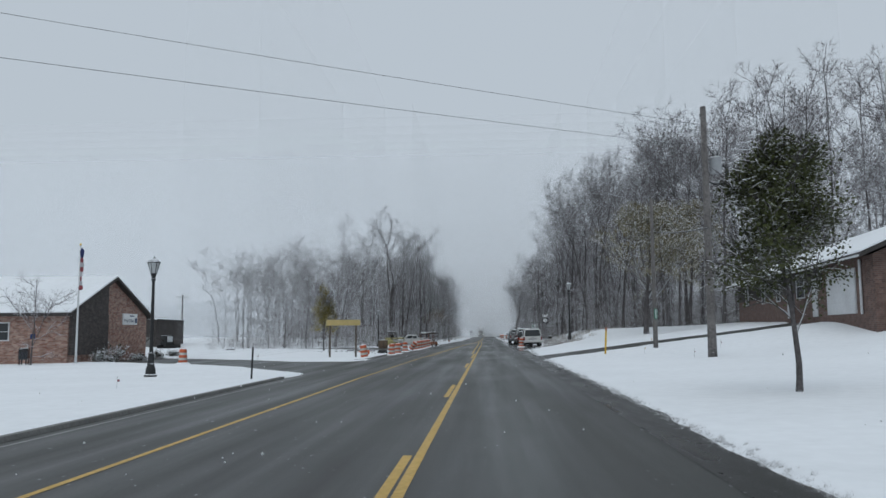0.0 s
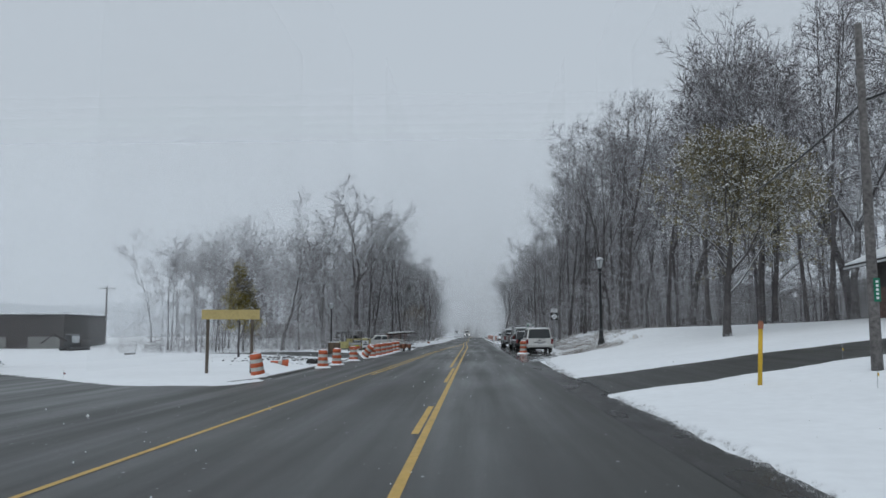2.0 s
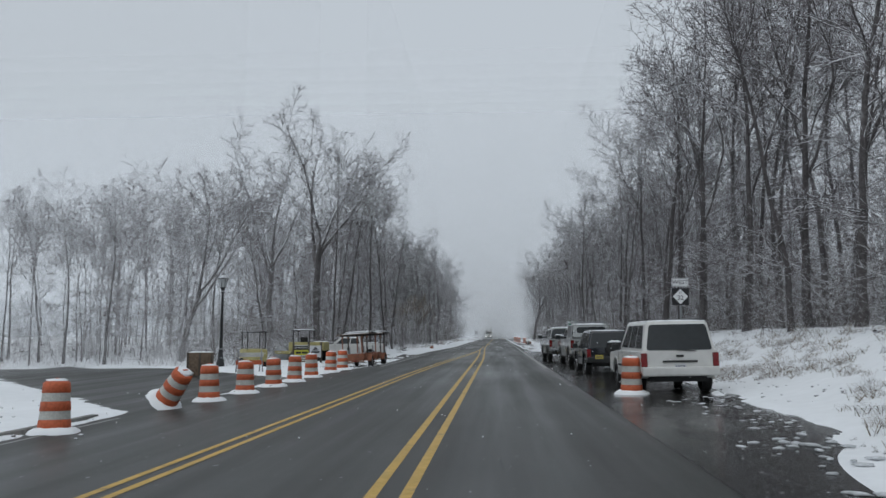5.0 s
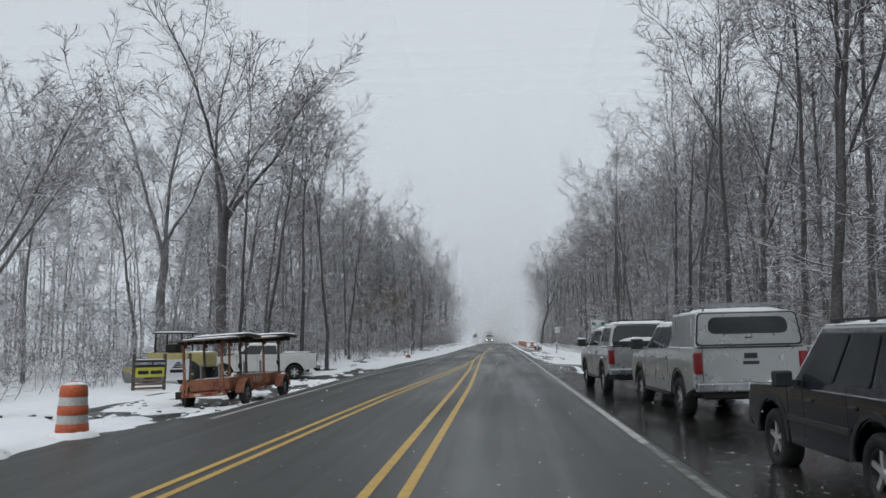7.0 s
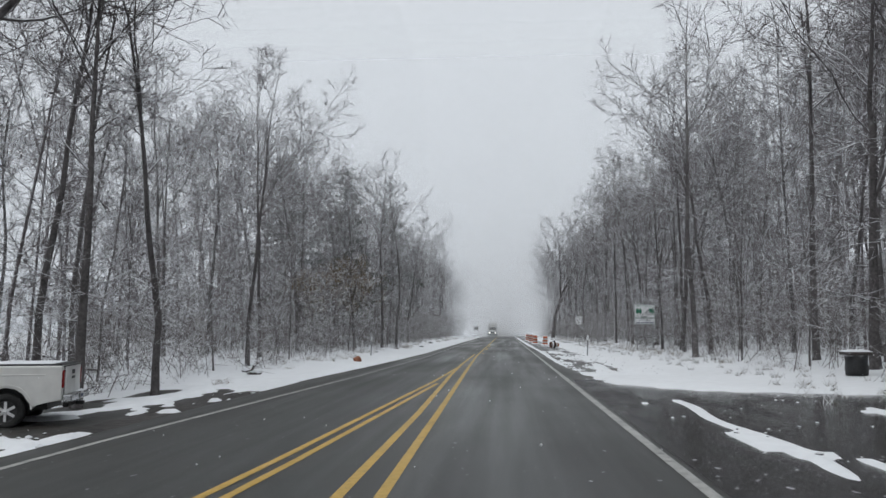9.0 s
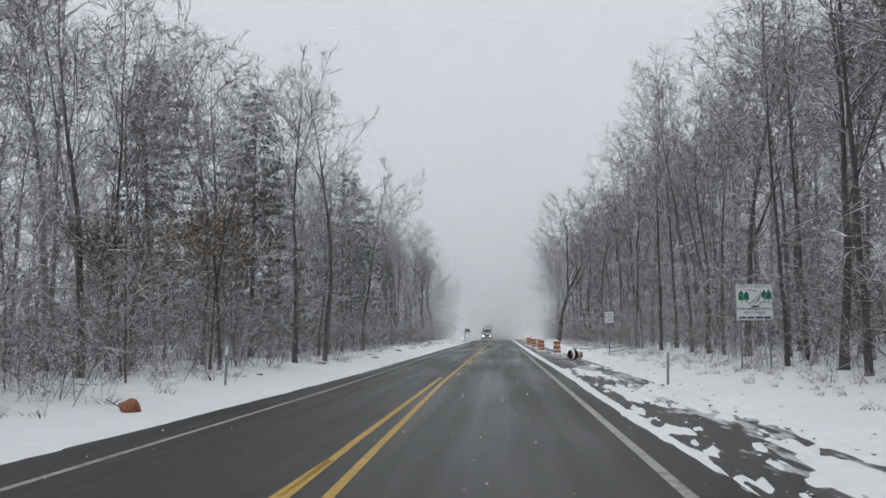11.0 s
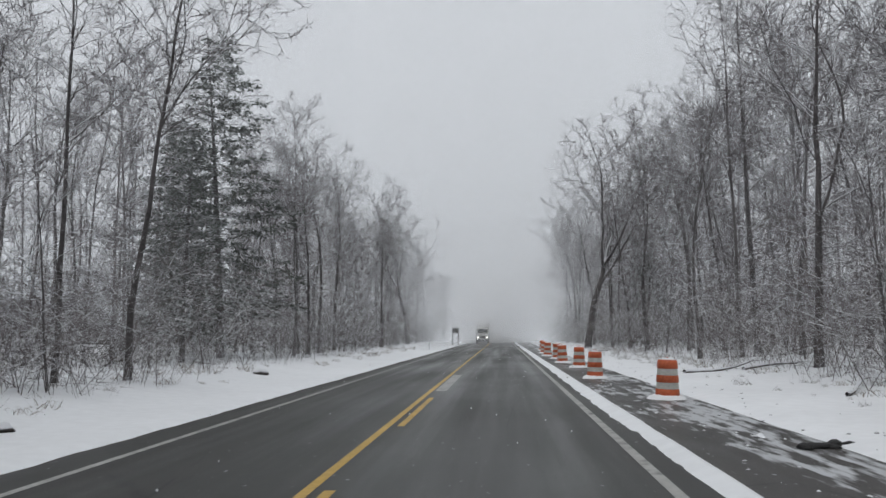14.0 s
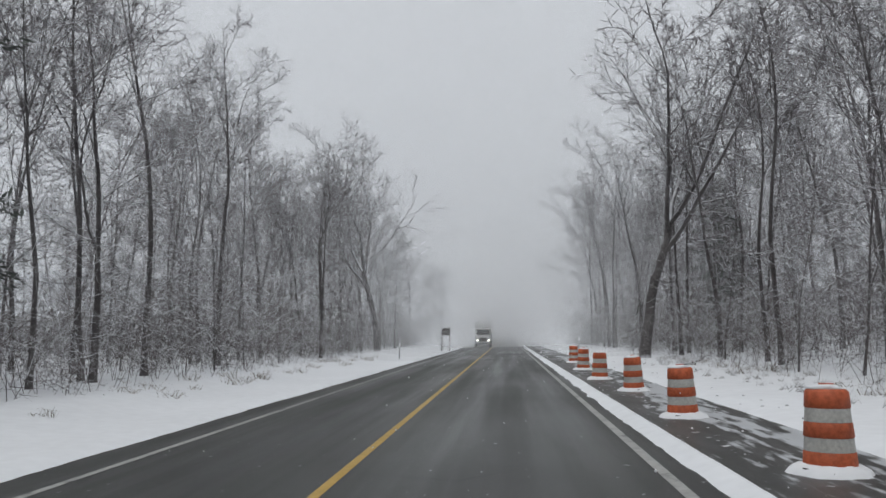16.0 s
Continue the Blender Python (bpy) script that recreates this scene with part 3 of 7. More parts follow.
def conifer(seed, height=17.0, base_r=0.2, spread=3.0, low=0.1):
    """Trunk, and drooping boughs set with needle sprays."""
    rng = random.Random(seed)
    trunk = grow(rng, (0, 0, -0.1), (0, 0, 1), height, base_r, 0.02, 10, 0.008, 0.01)
    boughs, cv, cf = [], [], []
    k, z = 0, low * height
    while z < height * 0.985:
        t = z / height
        ln = spread * (1 - t) ** 0.62 * rng.uniform(0.5, 1.15) + 0.25
        a = k * 2.4 + rng.random()
        st = grow(rng, (0, 0, z), (math.cos(a), math.sin(a), 0.2 - 0.25 * (1 - t)), ln, 0.015 + 0.025 * (1 - t), 0.005, 4, 0.07, -0.03)
        boughs.append(st)
        for j in range(int(10 + ln * 40)):
            u = rng.uniform(0.08, 1.0) ** 0.8 * (len(st) - 1)
            i = min(len(st) - 2, int(u))
            p = st[i][0].lerp(st[i + 1][0], u - i) + Vector((rng.gauss(0, 0.14), rng.gauss(0, 0.14), rng.gauss(0, 0.08)))
            d = (st[i][2] * 0.8 + Vector((rng.gauss(0, 0.7), rng.gauss(0, 0.7), rng.gauss(-0.2, 0.35)))).normalized() * rng.uniform(0.16, 0.4)
            s = d.cross(Vector((rng.gauss(0, 0.8), rng.gauss(0, 0.8), 1))).normalized() * rng.uniform(0.025, 0.055)
            b = len(cv)
            cv += [tuple(p), tuple(p + d * 0.5 - s), tuple(p + d), tuple(p + d * 0.5 + s)]
            cf += [(b, b + 1, b + 2, b + 3)]
        z += height * 0.0058 + 0.015
        k += 1
    return joined(tubes([trunk], 8), tubes(boughs, 3)), (cv, cf)


def thing_tree(meshes, mats, label, name="tree", crown="crown", category="tree", group=""):
    """A tree as an Empty at its base with a trunk and a crown."""
    e = empty(name, Matrix.Identity(4), label, category, group)
    mesh_object("trunk", *meshes[0], mats[0], e, True)
    mesh_object(crown, *meshes[1], mats[1], e, True)
    return e


def plant(proto, x, y, scale=1.0, turn=0.0, zoff=0.0, lean=0.0, label=""):
    ob = copy_thing(proto, pose(x, y, ground_z(x, y) - 0.05 + zoff, lean, 0, turn))
    ob.scale = (scale, scale, scale)
    return tagged(ob, label)


def drop_proto(ob):
    for o in (*ob.children_recursive, ob):
        bpy.data.objects.remove(o)


GROUP_WOODS = "leafless trees of the roadside woods"
TALL = [thing_tree(bare_tree(11 + k, 21, 0.13 + 0.025 * (k % 3), 0.42 + 0.06 * (k % 3), 0.95 + 0.15 * (k % 2), 15 + k % 3, leaders=k % 3, lean=0.04 * (k % 2)),
                   (BARK if k % 2 else BARK_DARK, TWIG), "tall leafless woodland tree, grey bark, snow on its twigs", group=GROUP_WOODS) for k in range(7)]
THIN = [thing_tree(bare_tree(31 + k, 12, 0.055, 0.22, 0.95, 10, 4, tips=4, low=5, hairs=4, twig=0.018, hair_len=0.5, leaders=k % 2),
                   (BARK_DARK if k % 2 else BARK, TWIG), "slim young leafless tree dusted with snow at the wood's edge", group=GROUP_WOODS) for k in range(4)]
BROAD = [thing_tree(bare_tree(51 + k, 21, 0.34, 0.36, 1.15, 26, 6, low=2, split=0.36 + 0.05 * k, twig=0.03, hairs=4),
                    (BARK, TWIG), "big spreading leafless tree with snow-lined limbs", group=GROUP_WOODS) for k in range(3)]
SPREAD = [thing_tree(bare_tree(66 + k, 17, 0.26, 0.34, 1.3, 22, 6, low=0, toward=0.2, twig=0.034, hairs=4, split=0.34),
                     (BARK, TWIG), "leafless roadside tree with a broad rounded crown", group=GROUP_WOODS) for k in range(2)]
EDGE = [thing_tree(bare_tree(61 + k, 20, 0.19, 0.28, 0.95, 18, 6, low=5, toward=0.45, leaders=1, twig=0.022),
                   (BARK_DARK, TWIG), "leafless edge tree reaching long snowy limbs over the verge", group=GROUP_WOODS) for k in range(3)]
PINE = [thing_tree(conifer(71 + k, 17 + 2 * k, 0.22, 4.9), (BARK_DARK, NEEDLE), "dark green conifer flecked with snow among bare trees", crown="crown") for k in range(2)]

rng = random.Random(4)
planted = []


def put(kind, x, y, s=1.0, turn=None):
    planted.append((x, y))
    if x < 0 and y > 143 and kind not in PINE and kind not in SPREAD:
        s *= min(1.0, 0.74 + 0.035 * max(0.0, -x - 10))
    return plant(rng.choice(kind) if isinstance(kind, list) else kind, x, y, s, rng.uniform(0, 360) if turn is None else turn, 0, rng.uniform(-1.5, 1.5))


# trees that stand out, at their own places
for x, y, s, k in ((-22.1, 135.4, 1.1, BROAD[0]), (-16.8, 131.4, 1.14, BROAD[1]), (-14.6, 133.6, 0.95, TALL[4]), (-13.2, 152, 1.0, TALL[0]), (-10.9, 134, 0.85, TALL[4]), (-11.8, 131, 0.85, TALL[2]),
                   (-12, 142, 0.75, THIN[0]), (-31, 114, 0.68, TALL[1]), (-34, 116, 0.64, TALL[4]), (-37.5, 117, 0.66, TALL[0]), (-27.5, 113, 0.66, TALL[2]), (-22.6, 121, 0.72, TALL[1]), (-39.5, 121, 0.64, TALL[2]),
                   (-13.5, 279, 0.95, TALL[3]),
                   (12.2, 258, 1.0, TALL[0]), (11.9, 249, 0.95, TALL[4]),
                   (9.9, 152, 1.05, TALL[1]), (12.6, 143, 1.15, TALL[0]), (10.8, 147, 0.8, THIN[1]), (14.5, 221, 1.15, TALL[2]), (13.6, 224, 0.8, THIN[2]),
                   (10.4, 233, 0.75, THIN[0]), (20, 77, 1.12, TALL[1]), (38, 74, 1.1, TALL[3]), (30, 88, 1.15, TALL[5]), (24, 86, 1.15, TALL[2]), (12.5, 129.6, 1.1, TALL[2]),
                   (13.0, 195, 1.0, TALL[0]), (12.0, 186, 0.95, TALL[3]), (-9.9, 174, 1.0, TALL[2]), (-9.3, 178, 1.12, TALL[1]), (-10.6, 194, 0.8, THIN[1]),
                   (-12.2, 197, 0.95, TALL[0]), (-10.8, 198.5, 1.0, TALL[4]), (-13.5, 229, 1.0, TALL[3]), (-12.8, 232, 1.05, TALL[1]), (-13.8, 242, 1.0, TALL[2])):
    put(k, x, y, s)
# trees whose limbs hang out over the lay-by and the verges
for x, y, s, k, turn in ((11.3, 104.6, 1.08, 0, 10), (10.4, 110.5, 1.0, 1, -15), (12.6, 88, 1.08, 2, 5), (13.4, 95, 1.12, 0, -20), (12.2, 99.8, 1.1, 1, 25), (14.2, 80.5, 0.9, 2, -30), (14.0, 128.5, 1.1, 2, 10), (12.0, 136.5, 0.95, 0, 0),
                         (11.6, 163, 0.9, 1, 20), (12.4, 176, 0.95, 2, -10), (12.0, 206, 0.95, 0, 15), (-13.2, 160, 0.9, 2, 170), (-12.6, 228, 0.85, 0, 180)):
    put(EDGE[k], x, y, s, turn)
for x, y, s, k, turn in ((8.6, 253.6, 1.42, 0, 0), (-11.8, 278, 1.28, 1, 180), (16.7, 83.2, 1.2, 1, 0), (24.5, 73, 1.15, 0, 70), (33, 70.5, 1.3, 1, 140), (27.5, 80, 1.4, 0, 200), (-24, 118, 0.93, 0, 40)):
    put(SPREAD[k], x, y, s, turn)
for x, y, s, k in ((-15.7, 220, 1.12, 0), (-20.5, 224, 0.8, 1), (-14.8, 182.5, 0.88, 1), (-19, 178, 1.0, 0), (-14.9, 212.5, 0.7, 0), (17, 268, 0.7, 1), (15.5, 259, 0.6, 0)):
    put(PINE[k], x, y, s)


def wooded(x, y):
    """Depth into the woods, negative outside."""
    right = x - float(np.interp(y, [44, 60, 72, 84, 125, 140, 400], [40, 29, 17, 11.5, 11.8, 10.6, 10.4]))
    left = -x - float(np.interp(y, [104, 109, 122, 128, 140, 160, 175, 210, 330], [60, 24, 20, 13.5, 11.0, 10.0, 9.6, 10.5, 12.5]))
    if left > 0 and -x > 0.5 * (y - 41):
        return -1
    return max(right, left) if y > 50 else -1


tries = 0
while len(planted) < 330 and tries < 60000:
    tries += 1
    y = 56 + rng.random() ** 1.15 * 255
    side = rng.choice((1, 1, -1))
    edge = rng.random() ** 1.4 * 13
    x = side * (9 + edge + (0 if y > 76 else rng.random() * 22))
    d = wooded(x, y)
    if d < 0.2 or (-17 < x < 0 and 198 < y < 224) or (x < -19 and y < 128) or any((x - a) ** 2 + (y - b) ** 2 < (2.6 if d < 6 else 3.4) ** 2 for a, b in planted):
        continue
    slim = rng.random() < (0.5 if x < 0 and d < 4 else 0.3)
    put(THIN if slim else TALL, x, y, rng.uniform(0.65, 1.0) if slim else rng.uniform(0.82, 1.12) * (1.1 if x > 0 and y < 125 else 0.8 if x < 0 and y > 142 else 0.9))


def stuff(name, pieces, places, mat, label, category):
    """Many scaled and turned copies joined into one mesh."""
    vs, fs, off = [], [], 0
    for k, x, y, z, s, a in places:
        v, f = pieces[k]
        c, n = math.cos(a), math.sin(a)
        w = np.empty_like(v)
        w[:, 0], w[:, 1], w[:, 2] = x + s * (v[:, 0] * c - v[:, 1] * n), y + s * (v[:, 0] * n + v[:, 1] * c), z + s * v[:, 2]
        vs.append(w)
        fs.append(f + off)
        off += len(v)
    v, f = np.concatenate(vs), np.concatenate(fs)
    me = bpy.data.meshes.new(name)
    me.vertices.add(len(v))
    me.vertices.foreach_set("co", v.ravel())
    me.loops.add(f.size)
    me.loops.foreach_set("vertex_index", f.ravel())
    me.polygons.add(len(f))
    me.polygons.foreach_set("loop_start", np.arange(len(f)) * f.shape[1])
    me.polygons.foreach_set("use_smooth", np.ones(len(f), bool))
    me.update()
    me.materials.append(mat)
    return tagged(new(name, me), label, category, kind="stuff")


def arrays(v, f):
    t = []
    for q in f:
        t += [q] if len(q) == 3 else [(q[0], q[1], q[2]), (q[0], q[2], q[3])]
    return np.array(v), np.array(t)


def far_tree(seed):
    r = random.Random(seed)
    trunk = grow(r, (0, 0, -0.2), (r.gauss(0, 0.04), r.gauss(0, 0.04), 1), 19, 0.1, 0.012, 6, 0.045, 0.03)
    rising = [trunk] + [branch_off(r, trunk, 0.4 + 0.2 * k + 0.1 * r.random(), r.uniform(0.3, 0.5), r.uniform(0, 6.3), r.uniform(5, 8), 0.65, 5, 0.09, 0.08, 0.012) for k in range(2)]
    big = [branch_off(r, rising[k % 3], 0.3 + 0.62 * r.random(), 0.6 + r.uniform(-0.1, 0.4), k * 2.4 + r.random(), r.uniform(2.0, 4.4), 0.45, 3, 0.13, 0.05, 0.012) for k in range(13)]
    big += [branch_off(r, trunk, r.uniform(0.12, 0.4), r.uniform(1.0, 1.5), r.uniform(0, 6.3), r.uniform(1.5, 3.0), 0.25, 3, 0.13, 0.0, 0.008) for k in range(4)]
    mid = [q for b in big + rising for q in side_shoots(r, b, 5, 0.25, 0.98, 1.9, 0.75, 0.6, 2, 0.14, 0.03, 0.012)]
    hair = [q for b in mid for q in side_shoots(r, b, 6, 0.1, 1.0, 1.2, 0.8, 0.9, 1, 0.1, 0.0, 0.012, 1.0)]
    return arrays(*joined(tubes(rising + big, 3), slivers(mid, 0.055), slivers(hair, 0.045)))


def shrub(seed, tall=2.6):
    r = random.Random(seed)
    stems = [grow(r, (r.gauss(0, 0.6), r.gauss(0, 0.6), -0.05), (r.gauss(0, 0.3), r.gauss(0, 0.3), 1), tall * r.uniform(0.5, 1.1), 0.012, 0.004, 3, 0.16, 0.0) for _ in range(4)]
    side = [q for b in stems for q in side_shoots(r, b, 6, 0.12, 0.98, tall * 0.36, 1.1, 0.6, 2, 0.18, -0.01, 0.005, 1.0)]
    hair = [q for b in side for q in side_shoots(r, b, 8, 0.1, 1.0, tall * 0.17, 0.9, 0.9, 1, 0.1, 0.0, 0.005, 0.8)]
    return arrays(*joined(tubes(stems, 3), slivers(side, 0.017), slivers(hair, 0.013)))


FAR_TREES = [far_tree(90 + k) for k in range(5)]
SHRUBS = [shrub(120 + k, 2.0 + 0.9 * k) for k in range(5)]
far_places, brush_places = [], []
while len(far_places) < 950:
    y = rng.uniform(54, 400)
    x = rng.choice((1, -1)) * rng.uniform(13, 55)
    d = wooded(x, y)
    if d > 5 or (d > 0 and y > 316):
        far_places.append((rng.randrange(5), x, y, float(land(x, y)), rng.uniform(0.8, 1.2) * (0.56 if x < 0 and y < 130 else 0.85 if x < 0 else 1.0), rng.uniform(0, 6.3)))
while len(brush_places) < 1900:
    y = rng.uniform(60, 330)
    x = rng.choice((1, -1)) * (9 + rng.random() ** 1.6 * 15)
    d = wooded(x, y)
    if d > -0.8:
        brush_places.append((rng.randrange(5), x, y, float(land(x, y)), rng.uniform(0.5, 1.2) * (0.5 if d < -0.3 else 1.15), rng.uniform(0, 6.3)))
for k in range(170):
    x, y = rng.uniform(-43, -17), rng.uniform(108, 132)
    brush_places.append((rng.randrange(5), x, y, float(land(x, y)), rng.uniform(0.6, 1.2), rng.uniform(0, 6.3)))
for k in range(230):
    x, y = -11 - 24 * rng.random() ** 1.3, rng.uniform(138, 275)
    brush_places.append((rng.randrange(5), x, y, float(land(x, y)), rng.uniform(0.8, 1.4), rng.uniform(0, 6.3)))
stuff("far_woods", FAR_TREES, far_places, TWIG, "leafless woods standing deep behind the roadside trees", "woods")
stuff("undergrowth", SHRUBS, brush_places, BRUSH, "snow-laden brush and saplings along the wood's edge", "undergrowth")
for proto in TALL + THIN + BROAD + SPREAD + EDGE + PINE:
    drop_proto(proto)

# the wood goes on as plain sheets, with haze put into their grey
DEEP = material("deep_woods_haze", (0.36, 0.35, 0.35), 1.0, vary=0.2, scale=0.9, bump=1.0, bump_scale=1.5, spec=0.0)


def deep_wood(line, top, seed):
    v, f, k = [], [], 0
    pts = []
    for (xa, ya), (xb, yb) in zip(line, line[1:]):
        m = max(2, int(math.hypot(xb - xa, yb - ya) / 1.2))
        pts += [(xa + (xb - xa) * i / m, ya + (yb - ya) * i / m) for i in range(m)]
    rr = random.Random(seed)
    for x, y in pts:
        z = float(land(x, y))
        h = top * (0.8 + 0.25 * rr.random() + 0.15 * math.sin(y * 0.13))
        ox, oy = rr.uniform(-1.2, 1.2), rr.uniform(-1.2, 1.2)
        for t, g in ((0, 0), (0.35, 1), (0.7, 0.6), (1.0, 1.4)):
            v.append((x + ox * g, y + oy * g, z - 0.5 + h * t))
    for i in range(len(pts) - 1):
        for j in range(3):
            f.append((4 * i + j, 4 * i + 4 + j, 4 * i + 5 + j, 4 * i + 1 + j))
    return tagged(mesh_object("backdrop_woods", v, f, DEEP, None, True), "plain sheet for the depth of the leafless woods, haze put into its grey", "woods", kind="structure")


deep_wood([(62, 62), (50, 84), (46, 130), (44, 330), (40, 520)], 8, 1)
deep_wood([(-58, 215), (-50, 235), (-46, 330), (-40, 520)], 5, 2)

# far valley side, haze put into its colour; haze sheets close the road
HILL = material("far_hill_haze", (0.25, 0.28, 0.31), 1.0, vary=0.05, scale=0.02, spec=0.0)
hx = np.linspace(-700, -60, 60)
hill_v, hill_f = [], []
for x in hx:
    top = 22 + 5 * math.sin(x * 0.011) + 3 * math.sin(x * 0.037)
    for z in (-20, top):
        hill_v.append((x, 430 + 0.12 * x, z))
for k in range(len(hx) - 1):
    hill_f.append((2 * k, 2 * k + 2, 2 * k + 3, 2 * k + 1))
tagged(mesh_object("backdrop_hill", hill_v, hill_f, HILL), "wooded hill across the valley, haze put into its colour", "hill", kind="structure")


# ---- things: materials ----
ORANGE = material("drum_orange", (0.49, 0.112, 0.045), 0.55, vary=0.2, scale=5, bump=0.1)
DRUM_WHITE = material("drum_reflective_white", (0.5, 0.5, 0.47), 0.5, vary=0.15, scale=6)
RUBBER = material("black_rubber", (0.022, 0.022, 0.022), 0.75, vary=0.3, scale=8, bump=0.3)
IRON = snowed(material("black_cast_iron", (0.02, 0.021, 0.022), 0.5, vary=0.3, scale=6, bump=0.15), 0.5, 0.8, 0.9)
STEEL = material("galvanised_steel", (0.32, 0.33, 0.34), 0.5, 0.7, vary=0.2, scale=6)
CHROME = material("dull_chrome", (0.42, 0.43, 0.44), 0.25, 0.9, vary=0.06, scale=2)
# plain dark metal for the disc behind the spokes
RIM_DARK = material("dark_wheel_rim", (0.07, 0.07, 0.07), 0.45, 0.6, vary=0.2, scale=6)
ALLOY = material("bright_alloy_wheel", (0.72, 0.72, 0.72), 0.32, 0.75, vary=0.06, scale=3)
SILVER = material("silver_car_paint", (0.42, 0.435, 0.43), 0.3, 0.7, vary=0.03, scale=1, coat=0.8)
GREYSILVER = material("grey_silver_car_paint", (0.39, 0.405, 0.40), 0.3, 0.7, vary=0.03, scale=1, coat=0.8)
WHITE_CAR = material("road-dirty_white_car_paint", (0.66, 0.66, 0.64), 0.35, vary=0.06, scale=1, coat=0.5)
NAVY = material("dark_blue_car_paint", (0.003, 0.005, 0.011), 0.18, 0.0, vary=0.1, scale=1, spec=0.4, coat=0.6)
PLASTIC = material("black_plastic_trim", (0.03, 0.031, 0.032), 0.55, vary=0.2, scale=8)
GLASS = material("dark_tinted_glass", (0.02, 0.024, 0.026), 0.08, vary=0.1, scale=2, spec=0.6)
FROSTED = material("snow-dusted_window", (0.26, 0.28, 0.29), 0.5, vary=0.35, scale=9)
TAIL_RED = material("red_tail_lamp", (0.2, 0.01, 0.012), 0.2, vary=0.2, scale=9, spec=0.6)
LAMP_GLASS = material("lantern_glass", (0.5, 0.52, 0.53), 0.2, vary=0.1, scale=6)
PLATE = material("licence_plate_white", (0.55, 0.56, 0.58), 0.5, vary=0.1, scale=20)
PLATE_YELLOW = material("licence_plate_yellow", (0.6, 0.5, 0.1), 0.5, vary=0.1, scale=20)
DARK_INK = material("dark_lettering", (0.02, 0.022, 0.03), 0.6, vary=0.1)
BLUE_INK = material("dark_blue_lettering", (0.02, 0.04, 0.12), 0.6, vary=0.1)
GREEN_INK = material("sign_green", (0.01, 0.16, 0.09), 0.5, vary=0.1)
SIGN_WHITE = material("white_sign_sheeting", (0.8, 0.81, 0.82), 0.5, vary=0.06, scale=5)
SIGN_TAN = material("tan_board", (0.52, 0.41, 0.17), 0.6, vary=0.12, scale=4)
SIGN_YELLOW = material("yellow_board", (0.55, 0.55, 0.07), 0.6, vary=0.1, scale=4)
WOOD_POST = snowed(material("weathered_post", (0.12, 0.10, 0.08), 0.85, vary=0.3, scale=5, bump=0.5), 0.6, 0.9)
CAN_GREY = material("grey_enamel", (0.36, 0.37, 0.38), 0.45, vary=0.12, scale=4)
POLE_WOOD = material("utility_pole_wood", (0.16, 0.15, 0.145), 0.85, vary=0.3, scale=3, bump=0.6)
YELLOW = material("yellow_enamel", (0.62, 0.40, 0.03), 0.5, vary=0.15, scale=5)
MACHINE_YELLOW = material("faded_machine_yellow", (0.42, 0.375, 0.16), 0.55, vary=0.2, scale=4)
TRAILER_ORANGE = material("faded_trailer_orange", (0.34, 0.14, 0.08), 0.65, vary=0.3, scale=4, bump=0.2)
PLYWOOD = material("wet_plywood", (0.19, 0.14, 0.10), 0.8, vary=0.25, scale=3)
DARK_CLAD = material("dark_brown_cladding", (0.055, 0.048, 0.045), 0.7, vary=0.2, scale=2)
ROOF_EDGE = material("dark_fascia", (0.05, 0.045, 0.042), 0.7, vary=0.2, scale=3)
WHITE_TRIM = material("white_trim", (0.62, 0.63, 0.64), 0.6, vary=0.08, scale=3)
SOIL = snowed(material("wet_clods", (0.05, 0.042, 0.036), 0.85, vary=0.4, scale=8, bump=0.6), 0.25, 0.6, 0.9, 5)
LEAF_GREEN = snowed(material("browning_green_leaves", (0.075, 0.085, 0.03), 0.7, vary=0.4, scale=3, spec=0.3), 0.6, 1.0, 0.7, 4)
LEAF_GOLD = snowed(material("golden_green_leaves", (0.30, 0.24, 0.05), 0.7, vary=0.4, scale=2, spec=0.3), 0.6, 0.95, 0.6, 4)
LEAF_OLIVE = snowed(material("withered_olive_leaves", (0.27, 0.235, 0.13), 0.75, vary=0.35, scale=2, spec=0.2), 0.2, 0.7, 0.85, 3)
LOG_BARK = snowed(material("rotten_log_bark", (0.10, 0.088, 0.078), 0.9, vary=0.3, scale=5, bump=0.8, bump_scale=25, spec=0.15), -0.15, 0.2, 0.95, 3)
LEAF_TAN = snowed(material("withered_tan_leaves", (0.26, 0.19, 0.11), 0.8, vary=0.3, scale=2, spec=0.1), 0.4, 0.9, 0.7, 4)
FLAG_RED = material("flag_red", (0.22, 0.05, 0.06), 0.8, vary=0.15)
FLAG_WHITE = material("flag_white", (0.42, 0.42, 0.44), 0.8, vary=0.1)
FLAG_BLUE = material("flag_blue", (0.03, 0.04, 0.12), 0.8, vary=0.15)
BLACK_SIGN = material("black_sign_sheeting", (0.02, 0.02, 0.022), 0.5, vary=0.15)
HEADLAMP = bpy.data.materials.new("lit_headlamp")
HEADLAMP.use_nodes = True
HEADLAMP.node_tree.nodes["Principled BSDF"].inputs["Emission Color"].default_value = (1, 0.97, 0.9, 1)
HEADLAMP.node_tree.nodes["Principled BSDF"].inputs["Emission Strength"].default_value = 3


